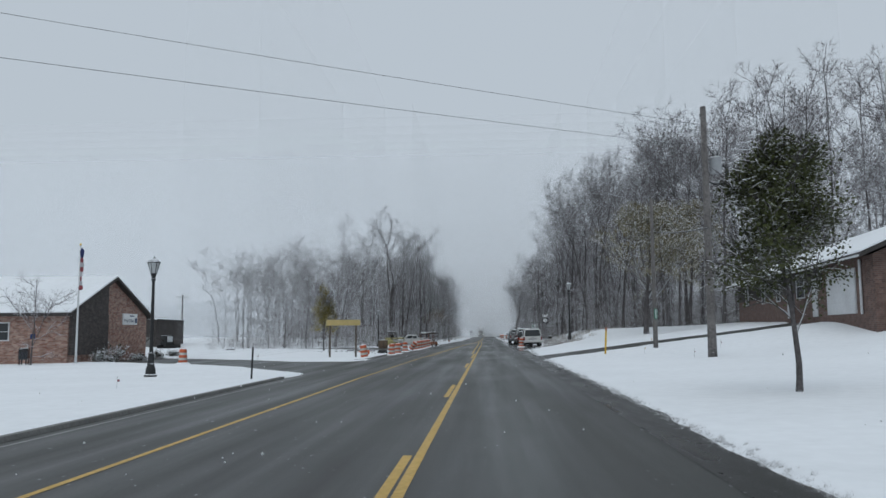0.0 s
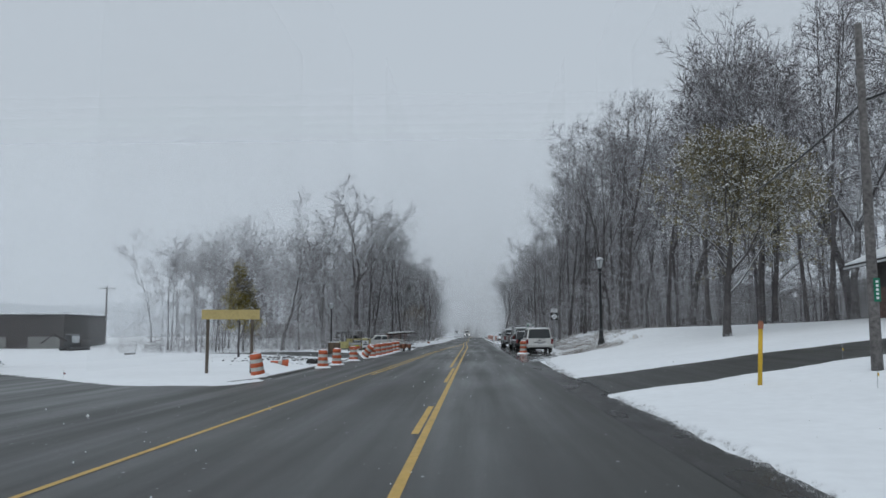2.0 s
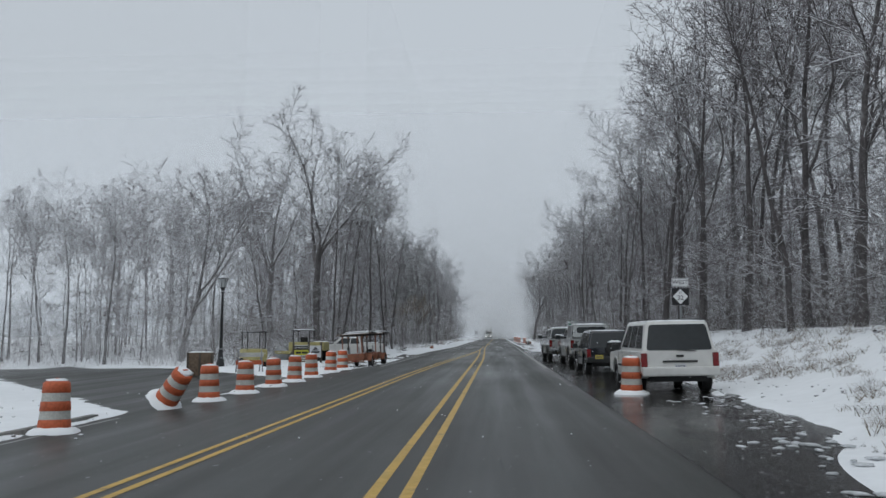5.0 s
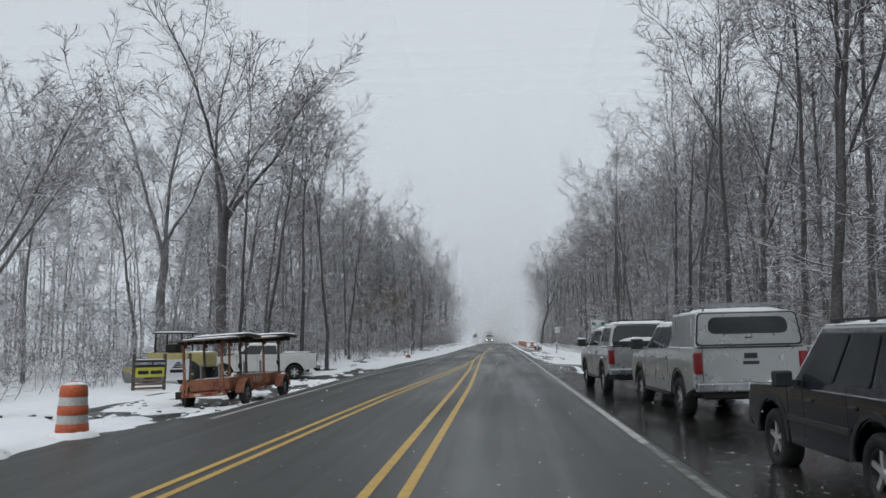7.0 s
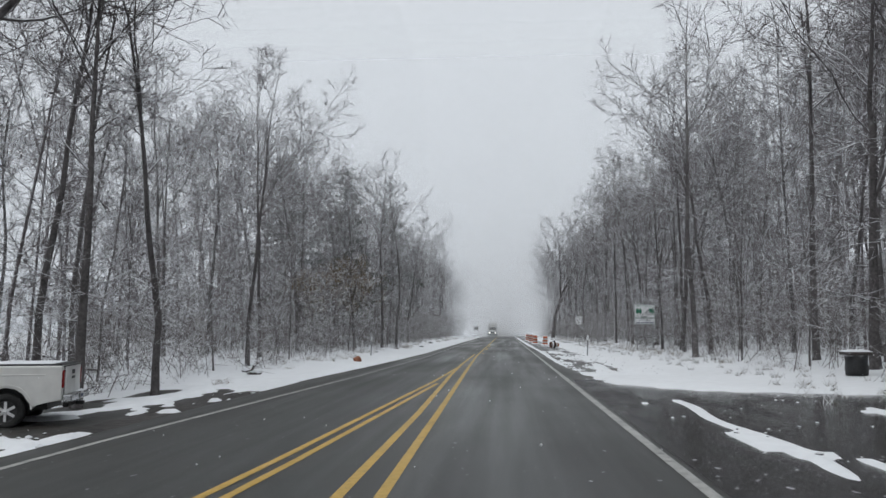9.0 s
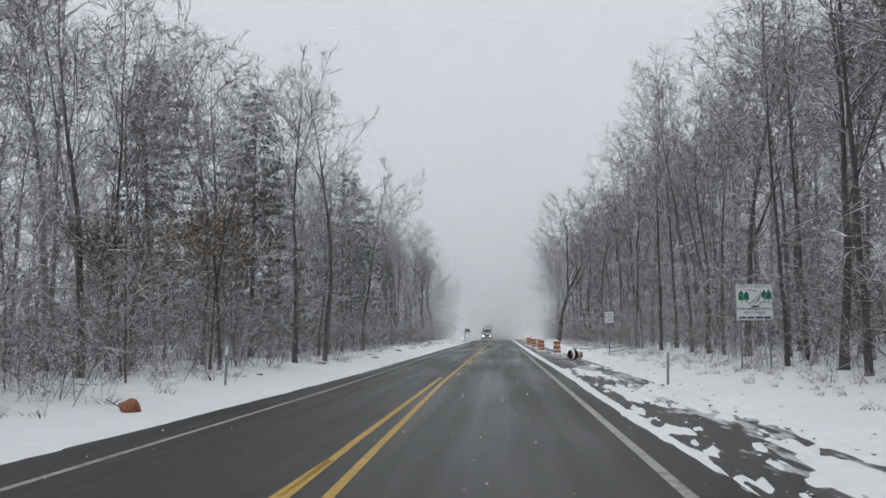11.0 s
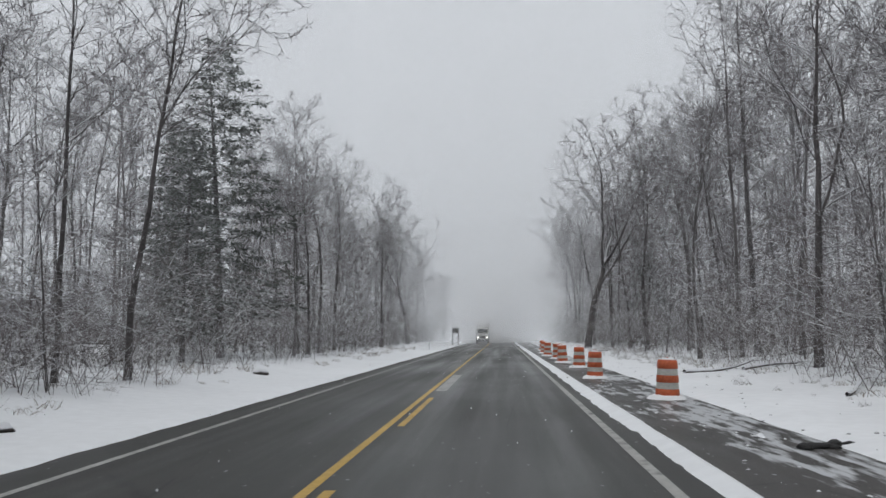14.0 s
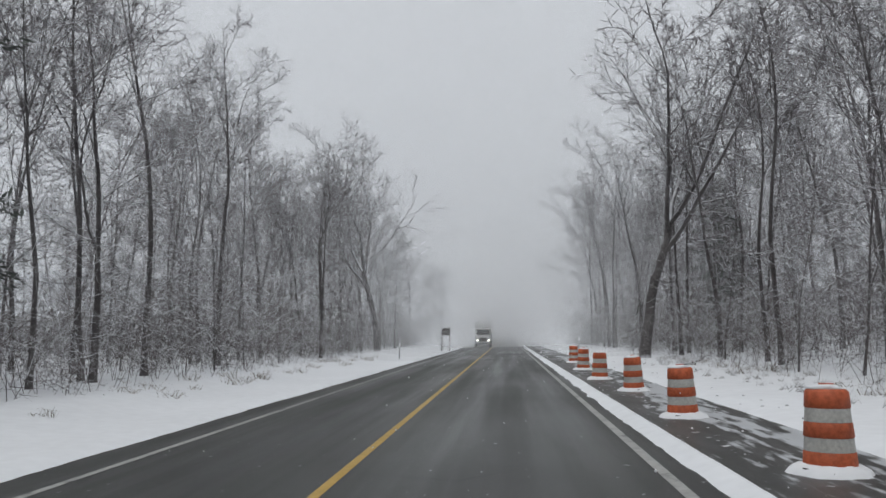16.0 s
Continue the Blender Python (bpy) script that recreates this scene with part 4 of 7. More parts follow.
def brick_material(name, c1, c2, mortar):
    m = bpy.data.materials.new(name)
    m.use_nodes = True
    n, l = m.node_tree.nodes, m.node_tree.links
    b, tc, br = n["Principled BSDF"], n.new("ShaderNodeTexCoord"), n.new("ShaderNodeTexBrick")
    sep, comb, add = n.new("ShaderNodeSeparateXYZ"), n.new("ShaderNodeCombineXYZ"), n.new("ShaderNodeMath")
    l.new(tc.outputs["Object"], sep.inputs[0])
    l.new(sep.outputs["X"], add.inputs[0])
    l.new(sep.outputs["Y"], add.inputs[1])
    l.new(add.outputs[0], comb.inputs["X"])
    l.new(sep.outputs["Z"], comb.inputs["Y"])
    l.new(comb.outputs[0], br.inputs["Vector"])
    br.inputs["Scale"].default_value, br.inputs["Brick Width"].default_value, br.inputs["Row Height"].default_value = 1.0, 0.3, 0.1
    br.inputs["Mortar Size"].default_value = 0.008
    for k, c in (("Color1", c1), ("Color2", c2), ("Mortar", mortar)):
        br.inputs[k].default_value = (*c, 1)
    nz, mx = n.new("ShaderNodeTexNoise"), n.new("ShaderNodeMixRGB")
    nz.inputs["Scale"].default_value = 2.5
    l.new(comb.outputs[0], nz.inputs["Vector"])
    mx.blend_type, mx.inputs["Fac"].default_value = "OVERLAY", 0.6
    l.new(br.outputs["Color"], mx.inputs["Color1"])
    l.new(nz.outputs["Fac"], mx.inputs["Color2"])
    l.new(mx.outputs[0], b.inputs["Base Color"])
    bp = n.new("ShaderNodeBump")
    bp.inputs["Strength"].default_value = 0.5
    l.new(br.outputs["Fac"], bp.inputs["Height"])
    l.new(bp.outputs[0], b.inputs["Normal"])
    b.inputs["Roughness"].default_value = 0.9
    return m


BRICK = brick_material("mottled_red_brick", (0.20, 0.085, 0.06), (0.36, 0.25, 0.2), (0.3, 0.27, 0.25))
BRICK_SHADED = brick_material("shaded_brick", (0.05, 0.045, 0.045), (0.09, 0.075, 0.07), (0.08, 0.075, 0.07))
BRICK_BROWN = brick_material("brown_brick", (0.10, 0.06, 0.05), (0.16, 0.10, 0.08), (0.15, 0.13, 0.12))


# ---- kinds of things ----
def at_ground(x, y, rz=0, dz=0.0, rx=0, ry=0):
    return pose(x, y, ground_z(x, y) + dz, rx, ry, rz)


def lump(name, size, parent, m, seed=0, mat=None, label="", flat=0.35):
    """An uneven pillow, for snow lying on things and for clods."""
    bm = bmesh.new()
    bmesh.ops.create_icosphere(bm, subdivisions=2, radius=0.5)
    for v in bm.verts:
        k = 1 + 0.35 * (noise.noise(v.co * 3 + Vector((seed, 0, 0))))
        v.co = Vector((v.co.x * size[0] * k, v.co.y * size[1] * k, (v.co.z if v.co.z > 0 else v.co.z * flat) * size[2] * k))
    ob = part(name, bm, mat or SNOW, parent, label, True)
    ob.matrix_local = m
    return ob


def snow_slab(parent, c, s, seed=0, name="snow"):
    """A soft-edged layer of snow on a flat top."""
    bm = bmesh.new()
    nx, ny = 10, 8
    vs = {}
    for i in range(nx + 1):
        for j in range(ny + 1):
            u, w = i / nx * 2 - 1, j / ny * 2 - 1
            edge = (1 - abs(u) ** 6) * (1 - abs(w) ** 6)
            h = s[2] * (0.25 + 0.75 * edge ** 0.5) * (0.8 + 0.5 * noise.noise(Vector((u * 3 + seed, w * 3, seed))))
            wob = 1 + 0.06 * noise.noise(Vector((u * 4, w * 4, seed + 5)))
            vs[i, j] = bm.verts.new((c[0] + u * s[0] / 2 * wob, c[1] + w * s[1] / 2 * wob, c[2] + h))
    for i in range(nx):
        for j in range(ny):
            bm.faces.new((vs[i, j], vs[i + 1, j], vs[i + 1, j + 1], vs[i, j + 1]))
    rim = [e for e in bm.edges if e.is_boundary]
    r = bmesh.ops.extrude_edge_only(bm, edges=rim)
    for v in r["geom"]:
        if isinstance(v, bmesh.types.BMVert):
            v.co.z = c[2] - 0.01
    return part(name, bm, SNOW, parent, "white snow lying on top", True)


def drum_proto():
    e = empty("traffic_drum", Matrix.Identity(4), "orange and white striped traffic drum with snow round its base", "traffic drum", "traffic drums")
    prof = lambda z: 0.285 - 0.06 * z / 0.93
    z0 = 0.05
    for k, h in enumerate((0.20, 0.155, 0.175, 0.155, 0.195)):
        z1 = z0 + h
        band = [(prof(z0) + (0.004 if k % 2 else 0), z0), (prof(z0) + (0.012 if k % 2 == 0 else 0.004), z0 + 0.012),
                (prof(z1) + (0.012 if k % 2 == 0 else 0.004), z1 - 0.012), (prof(z1) + (0.004 if k % 2 else 0), z1)]
        part("orange_band" if k % 2 == 0 else "white_band", lathe(band, 24), ORANGE if k % 2 == 0 else DRUM_WHITE, e, smooth=True)
        z0 = z1
    part("lid", lathe([(prof(z0), z0), (prof(z0) - 0.02, z0 + 0.02), (0.1, z0 + 0.025), (0, z0 + 0.025)], 24), ORANGE, e)
    bm = box((0, 0, z0 + 0.07), (0.16, 0.035, 0.03), bevel=0.01)
    add_box(bm, (-0.065, 0, z0 + 0.04), (0.03, 0.035, 0.06))
    add_box(bm, (0.065, 0, z0 + 0.04), (0.03, 0.035, 0.06))
    part("handle", bm, ORANGE, e)
    part("base_ring", lathe([(0.2, 0), (0.40, 0), (0.41, 0.03), (0.38, 0.07), (0.29, 0.085), (0.2, 0.085)], 24), RUBBER, e, "black rubber ballast ring")
    bm = bmesh.new()
    n = 28
    ring = []
    for k in range(n):
        a = 2 * math.pi * k / n
        w = 0.06 * noise.noise(Vector((math.cos(a) * 2, math.sin(a) * 2, 3)))
        ring.append([bm.verts.new(((r + w * g) * math.cos(a), (r + w * g) * math.sin(a), z + 0.02 * noise.noise(Vector((a * 2, r * 9, 0)))))
                     for r, z, g in ((0.285, 0.105, 0), (0.35, 0.095, 0.4), (0.43, 0.05, 1), (0.47, -0.02, 1.6))])
    for a, b in zip(ring, ring[1:] + ring[:1]):
        for k in range(3):
            bm.faces.new((a[k], b[k], b[k + 1], a[k + 1]))
    part("snow_skirt", bm, SNOW, e, "snow heaped on the base", True)
    lump("snow_cap", (0.4, 0.4, 0.12), e, pose(0.02, 0, z0 + 0.02), 2, label="snow on the lid")
    return e


def street_lamp(x, y, height, dz=0.0):
    e = empty("street_lamp", at_ground(x, y, 20, dz), "black cast-iron street lamp with a glazed lantern in the snow", "street lamp", "old-style street lamps")
    s = height / 5.3
    part("base", lathe([(0, 0), (0.27, 0), (0.27, 0.08), (0.22, 0.12), (0.2, 0.35), (0.15, 0.5), (0.165, 0.54), (0.13, 0.6), (0.115, 0.95), (0.14, 1.0), (0.10, 1.06), (0, 1.06)], 16), IRON, e, smooth=False)
    part("post", lathe([(0.085, 1.0), (0.075, 2.5 * s), (0.06, 4.25 * s)], 14), IRON, e, smooth=True)
    part("collar", lathe([(0.06, 4.2 * s), (0.1, 4.24 * s), (0.1, 4.3 * s), (0.07, 4.34 * s), (0.12, 4.5 * s), (0.15, 4.55 * s), (0, 4.55 * s)], 14), IRON, e)
    z0, z1 = 4.55 * s, 5.02 * s
    for k in range(6):
        a, b = math.pi / 3 * k, math.pi / 3 * (k + 1)
        bm = rod((0.13 * math.cos(a), 0.13 * math.sin(a), z0), (0.25 * math.cos(a), 0.25 * math.sin(a), z1), 0.016, 0.016, 6)
        part("lantern_bar", bm, IRON, e)
        bm = bmesh.new()
        q = [bm.verts.new(p) for p in ((0.125 * math.cos(a), 0.125 * math.sin(a), z0), (0.125 * math.cos(b), 0.125 * math.sin(b), z0),
                                       (0.24 * math.cos(b), 0.24 * math.sin(b), z1), (0.24 * math.cos(a), 0.24 * math.sin(a), z1))]
        bm.faces.new(q)
        r = bmesh.ops.extrude_face_region(bm, geom=bm.faces[:])
        bmesh.ops.translate(bm, vec=(0.004 * math.cos(a), 0.004 * math.sin(a), 0), verts=[v for v in r["geom"] if isinstance(v, bmesh.types.BMVert)])
        part("pane", bm, LAMP_GLASS, e)
    part("cap", lathe([(0.29, z1), (0.29, z1 + 0.03), (0.2, z1 + 0.12), (0.1, z1 + 0.18), (0.05, z1 + 0.2), (0, z1 + 0.2)], 12), IRON, e)
    part("finial", lathe([(0.02, z1 + 0.18), (0.035, z1 + 0.24), (0.015, z1 + 0.29), (0, z1 + 0.33)], 10), IRON, e)
    return e


def delineator(x, y, h, rz=0, white=True):
    e = empty("marker_post", at_ground(x, y, rz, 0, 0, 2), "thin steel roadside marker post standing in snow" + (" with a white reflector" if white else ""), "marker post", "roadside marker posts")
    bm = box((0, 0, h / 2), (0.055, 0.02, h), bevel=0.004)
    add_box(bm, (-0.03, 0.012, h / 2), (0.01, 0.03, h))
    add_box(bm, (0.03, 0.012, h / 2), (0.01, 0.03, h))
    part("post", bm, STEEL if white else IRON, e)
    if white:
        part("reflector", box((0, -0.02, h - 0.16), (0.09, 0.008, 0.3), bevel=0.003), SIGN_WHITE, e, "white reflector plate")
    return e


def rect_sign(e, name, w, h, z, mat, border=None, y=-0.03):
    ob = part(name, box((0, y, z), (w, 0.006, h), bevel=0.002), mat, e)
    if border:
        for sx, sz, cx, cz in ((w - 0.03, 0.012, 0, h / 2 - 0.02), (w - 0.03, 0.012, 0, -h / 2 + 0.02), (0.012, h - 0.03, w / 2 - 0.02, 0), (0.012, h - 0.03, -w / 2 + 0.02, 0)):
            part("border", box((cx, y - 0.005, z + cz), (sx, 0.003, sz)), border, ob)
    return ob


def u_post(e, x, h, name="post"):
    bm = box((x, 0.01, h / 2), (0.03, 0.02, h))
    add_box(bm, (x - 0.025, -0.004, h / 2), (0.02, 0.01, h))
    add_box(bm, (x + 0.025, -0.004, h / 2), (0.02, 0.01, h))
    return part(name, bm, STEEL, e)


FACE = lambda x, y, z: pose(x, y, z, 90, 0, 0)


def wheel(parent, x, y, r, w, side, rim=None, spokes=6):
    """A tyre with a spoked rim; side is -1 or 1, the way its face looks."""
    m = pose(x, y, r, 0, 90 * side, 0)
    t = part("wheel", lathe([(r * 0.62, -w / 2), (r * 0.9, -w / 2), (r * 0.985, -w * 0.36), (r, -w * 0.2), (r, w * 0.2), (r * 0.985, w * 0.36), (r * 0.9, w / 2), (r * 0.62, w / 2), (r * 0.6, w * 0.3), (r * 0.6, -w * 0.3), (r * 0.62, -w / 2)], 28), RUBBER, parent, "black tyre", True)
    t.matrix_local = m
    bm = lathe([(0, w * 0.12), (r * 0.6, w * 0.12), (r * 0.6, w * 0.36), (r * 0.63, w * 0.44), (r * 0.57, w * 0.44), (r * 0.54, w * 0.2), (0, w * 0.16)], 24)
    part("rim", bm, RIM_DARK, t)
    bm = lathe([(0, w * 0.2), (r * 0.16, w * 0.2), (r * 0.14, w * 0.42), (0, w * 0.44)], 12)
    for k in range(spokes):
        add_box(bm, (r * 0.34, 0, w * 0.34), (r * 0.5, r * 0.15, w * 0.12), pose(0, 0, 0, 0, 0, 360 / spokes * k))
    part("spokes", bm, rim or CHROME, t)
    return t


def outline_body(name, pts, half, mat, parent, bevel=0.035, taper=None):
    """A side outline (y, z) given width, its long edges rounded."""
    bm = bmesh.new()
    lo, hi = min(z for _, z in pts), max(z for _, z in pts)
    loops = []
    for s in (-1, 1):
        loops.append([bm.verts.new((s * half * (taper(y, z) if taper else 1.0), y, z)) for y, z in pts])
    a = bm.faces.new(loops[0])
    b = bm.faces.new(loops[1][::-1])
    n = len(pts)
    for k in range(n):
        k2 = (k + 1) % n
        bm.faces.new((loops[0][k2], loops[0][k], loops[1][k], loops[1][k2]))
    es = [e for e in bm.edges if len(e.link_faces) == 2 and (a in e.link_faces or b in e.link_faces)]
    bmesh.ops.bevel(bm, geom=es, offset=bevel, segments=3, affect="EDGES", profile=0.5)
    bmesh.ops.triangulate(bm, faces=[f for f in bm.faces if len(f.verts) > 4])
    return part(name, bm, mat, parent)


def arch(cy, cz, r, n=9):
    return [(cy - r * math.cos(math.pi * (k / (n - 1))), cz + r * math.sin(math.pi * (k / (n - 1)))) for k in range(n)]


def frustum(base, top, z0, z1, bevel=0.06):
    """A cabin: base and top are (half width, rear y, front y)."""
    bm = bmesh.new()
    v = []
    for (h, ya, yb), z in ((base, z0), (top, z1)):
        v += [bm.verts.new(p) for p in ((-h, ya, z), (h, ya, z), (h, yb, z), (-h, yb, z))]
    for f in ((3, 2, 1, 0), (4, 5, 6, 7), (0, 1, 5, 4), (1, 2, 6, 5), (2, 3, 7, 6), (3, 0, 4, 7)):
        bm.faces.new([v[k] for k in f])
    es = [e for e in bm.edges if max(q.co.z for q in e.verts) > z0 + 0.01]
    bmesh.ops.bevel(bm, geom=es, offset=bevel, segments=3, affect="EDGES", profile=0.55)
    return bm


def slab4(quad, thick, turn=0.0):
    """A thin plate on four corners, pushed out along its normal; turn rounds the corners off."""
    bm = bmesh.new()
    q = [Vector(p) for p in quad]
    n = (q[1] - q[0]).cross(q[3] - q[0]).normalized()
    if turn:
        rim = []
        for k in range(4):
            c, ea, eb = q[k], q[k - 1] - q[k], q[(k + 1) % 4] - q[k]
            pa = c + ea.normalized() * min(turn, ea.length * 0.45)
            pb = c + eb.normalized() * min(turn, eb.length * 0.45)
            for u in (0, 0.25, 0.5, 0.75, 1):
                rim.append(pa * (1 - u) ** 2 + c * (2 * u * (1 - u)) + pb * u * u)
        q = rim
    a = [bm.verts.new(p) for p in q]
    b = [bm.verts.new(p + n * thick) for p in q]
    bm.faces.new(b)
    for k in range(len(q)):
        bm.faces.new((a[k], a[(k + 1) % len(q)], b[(k + 1) % len(q)], b[k]))
    if not turn:
        es = [e for e in bm.edges if all(v in b for v in e.verts)]
        bmesh.ops.bevel(bm, geom=es, offset=min(0.012, thick * 0.6), segments=1, affect="EDGES")
    return bm


def cab_point(base, top, z0, z1, side, u, w):
    """A point on the cabin's side: u from rear to front, w from belt to roof."""
    h = base[0] + (top[0] - base[0]) * w
    ya = base[1] + (top[1] - base[1]) * w
    yb = base[2] + (top[2] - base[2]) * w
    return (side * h, ya + (yb - ya) * u, z0 + (z1 - z0) * w)


def side_windows(parent, base, top, z0, z1, spans, mat=None, w0=0.12, w1=0.86):
    for side in (-1, 1):
        for u0, u1, u2, u3 in spans:
            q = [cab_point(base, top, z0, z1, side, u, w) for u, w in ((u0, w0), (u1, w0), (u2, w1), (u3, w1))]
            if side < 0:
                q = q[::-1]
            part("window", slab4(q, 0.012, 0.07), mat or GLASS, parent)


def end_window(parent, base, top, z0, z1, rear, k=0.84, w0=0.1, w1=0.9, mat=None, name="rear_window", thick=0.012, turn=0.08):
    q = []
    for sx, w in ((-1, w0), (1, w0), (1, w1), (-1, w1)):
        h = (base[0] + (top[0] - base[0]) * w) * k
        i = 1 if rear else 2
        q.append((sx * h, base[i] + (top[i] - base[i]) * w, z0 + (z1 - z0) * w))
    if not rear:
        q = q[::-1]
    return part(name, slab4(q, thick, turn), mat or GLASS, parent)


def plate_on(parent, y, z, mat=None, x=0.0):
    p = part("licence_plate", box((x, y, z), (0.31, 0.012, 0.155), bevel=0.004), mat or PLATE, parent, "number plate with unreadable characters")
    for k in range(6):
        part("plate_bar", box((x - 0.105 + 0.042 * k, y - 0.008, z - 0.005), (0.026, 0.004, 0.07)), BLUE_INK, p)
    return p


def mirror(parent, x, y, z, side, mat, big=False):
    s = 1.25 if big else 1.0
    m = part("side_mirror", box((x + side * 0.17 * s, y, z), (0.22 * s, 0.11, 0.19 * s), bevel=0.03), mat, parent, "door mirror")
    part("mirror_arm", box((x + side * 0.04, y + 0.02, z - 0.04), (0.12, 0.06, 0.06), bevel=0.01), PLASTIC, m)
    part("mirror_glass", box((x + side * 0.17 * s, y - 0.058, z), (0.17 * s, 0.006, 0.14 * s)), GLASS, m)
    if big:
        snow_slab(m, (x + side * 0.17 * s, y, z + 0.1 * s), (0.2 * s, 0.1, 0.04), 3)
    return m


def pickup(m, paint, wb, label, cap=None, roof_z=1.9, width=2.02, bed_z=1.4, rear=1.15, cap_z=2.02, rim=ALLOY):
    """A pickup truck, nose towards +y, its origin on the ground below the rear axle."""
    e = empty("pickup_truck", m, label, "pickup truck", "vehicles parked beside the road")
    hw = width / 2
    sill, nose = 0.5, wb + 0.92
    pts = [(-rear, 0.62), (-0.62, 0.56)] + arch(0, 0.44, 0.52) + [(0.62, sill), (wb - 0.62, sill)] + arch(wb, 0.44, 0.52) + \
          [(nose - 0.22, 0.5), (nose, 0.62), (nose + 0.02, 0.98), (nose - 0.12, 1.18), (wb - 0.5, 1.3), (0.78, 1.33), (0.74, bed_z), (-rear, bed_z)]
    body = outline_body("body", pts, hw, paint, e)
    part("tailgate", box((0, -rear - 0.012, (bed_z + 0.68) / 2 + 0.02), (width - 0.36, 0.03, bed_z - 0.76), bevel=0.012), paint, e, "tailgate with a black handle recess")
    for xx in (-1, 1):
        part("tailgate_gap", box((xx * (width / 2 - 0.185), -rear - 0.006, (bed_z + 0.68) / 2 + 0.02), (0.016, 0.022, bed_z - 0.74)), PLASTIC, e)
    part("tailgate_gap", box((0, -rear - 0.02, bed_z - 0.012), (width - 0.2, 0.05, 0.024), bevel=0.005), PLASTIC, e)
    part("tailgate_gap", box((0, -rear - 0.006, 0.715), (width - 0.36, 0.022, 0.02)), PLASTIC, e)
    part("lower_valance", box((0, -rear - 0.06, 0.53), (width - 0.3, 0.12, 0.14), bevel=0.03), PLASTIC, e, "black lower bumper valance")
    part("tailgate_handle", box((0, -rear - 0.035, bed_z - 0.17), (0.24, 0.02, 0.1), bevel=0.008), PLASTIC, e)
    part("maker_badge", box((0, -rear - 0.034, bed_z - 0.30), (0.30, 0.012, 0.06), bevel=0.004), PLASTIC, e, "plain dark badge")
    base, top = (hw - 0.05, 0.74, wb - 0.42), (hw - 0.22, 0.86, wb - 1.12)
    cab = part("cab", frustum(base, top, 1.28, roof_z, 0.09), paint, e)
    side_windows(e, base, top, 1.28, roof_z, ((0.07, 0.40, 0.42, 0.08), (0.44, 0.90, 0.84, 0.45)))
    end_window(e, base, top, 1.28, roof_z, True)
    end_window(e, base, top, 1.28, roof_z, False, name="windscreen")
    snow_slab(cab, (0, (top[1] + top[2]) / 2, roof_z - 0.005), (width - 0.55, top[2] - top[1] - 0.1, 0.05), 1)
    bar = box((0, -rear - 0.12, 0.66), (width - 0.02, 0.2, 0.17), bevel=0.03)
    bump = part("rear_bumper", bar, CHROME, e, "chrome step bumper")
    snow_slab(bump, (0.55, -rear - 0.12, 0.742), (0.6, 0.16, 0.03), 4)
    part("hitch", box((0, -rear - 0.2, 0.5), (0.09, 0.2, 0.09), bevel=0.01), IRON, e)
    plate_on(e, -rear - 0.235, 0.68)
    part("front_bumper", box((0, nose + 0.02, 0.6), (width - 0.04, 0.16, 0.2), bevel=0.04), CHROME, e)
    part("grille", box((0, nose + 0.025, 0.93), (1.0, 0.05, 0.26), bevel=0.02), PLASTIC, e)
    for s in (-1, 1):
        part("tail_lamp", box((s * (hw - 0.095), -rear + 0.02, bed_z - 0.30), (0.17, 0.12, 0.40), bevel=0.03), TAIL_RED, e, "red tail lamp")
        part("headlamp", box((s * (hw - 0.2), nose - 0.01, 0.98), (0.34, 0.1, 0.2), bevel=0.03), LAMP_GLASS, e)
        for yy in (0, wb):
            wheel(e, s * (hw - 0.14), yy, 0.395, 0.27, s, rim)
            part("arch_lip", part_arch(yy, 0.44, 0.52, s * (hw + 0.004)), PLASTIC if cap else paint, e)
            part("wheel_well", box((s * (hw - 0.36), yy, 0.68), (0.06, 1.02, 0.56), bevel=0.02), PLASTIC, e, "black wheel well")
        mirror(e, s * (hw - 0.05), wb - 0.6, 1.44, s, PLASTIC if cap else WHITE_CAR, cap is not None)
        for u in (0.95, wb - 0.98 - 0.45):
            part("door_handle", box((s * (hw + 0.012), u, 1.16), (0.03, 0.2, 0.05), bevel=0.01), CHROME if cap else paint, e)
        for u in (0.80, wb * 0.5 + 0.12, wb - 0.66):
            part("door_gap", box((s * (hw + 0.001), u, 0.93), (0.006, 0.014, 0.72)), PLASTIC, e)
        part("body_crease", box((s * (hw + 0.002), wb * 0.5 + 0.1, 0.72), (0.02, wb - 1.25, 0.035), bevel=0.008), paint, e)
        part("body_crease", box((s * (hw + 0.002), (nose - rear) / 2, 1.2), (0.018, nose + rear - 0.7, 0.03), bevel=0.008), paint, e)
        part("running_board", box((s * (hw - 0.02), wb * 0.5, 0.42), (0.14, wb - 1.3, 0.05), bevel=0.015), PLASTIC, e)
    part("chassis", box((0, wb / 2 - 0.2, 0.5), (width - 0.6, wb + 1.2, 0.2)), IRON, e, "dark underside")
    if cap:
        cb, ct = (hw - 0.05, -rear + 0.03, 0.72), ((hw - 0.13, -rear + 0.1, 0.7) if cap == "box" else (hw - 0.22, -rear + 0.2, 0.7))
        shell = part("bed_cap", frustum(cb, ct, bed_z + 0.004, cap_z, 0.05 if cap == "box" else 0.13), paint, e, "fibreglass bed cap with dark windows")
        side_windows(shell, cb, ct, bed_z, cap_z, ((0.14, 0.86, 0.84, 0.16),), GLASS if cap == "round" else GREYSILVER, 0.2, 0.82)
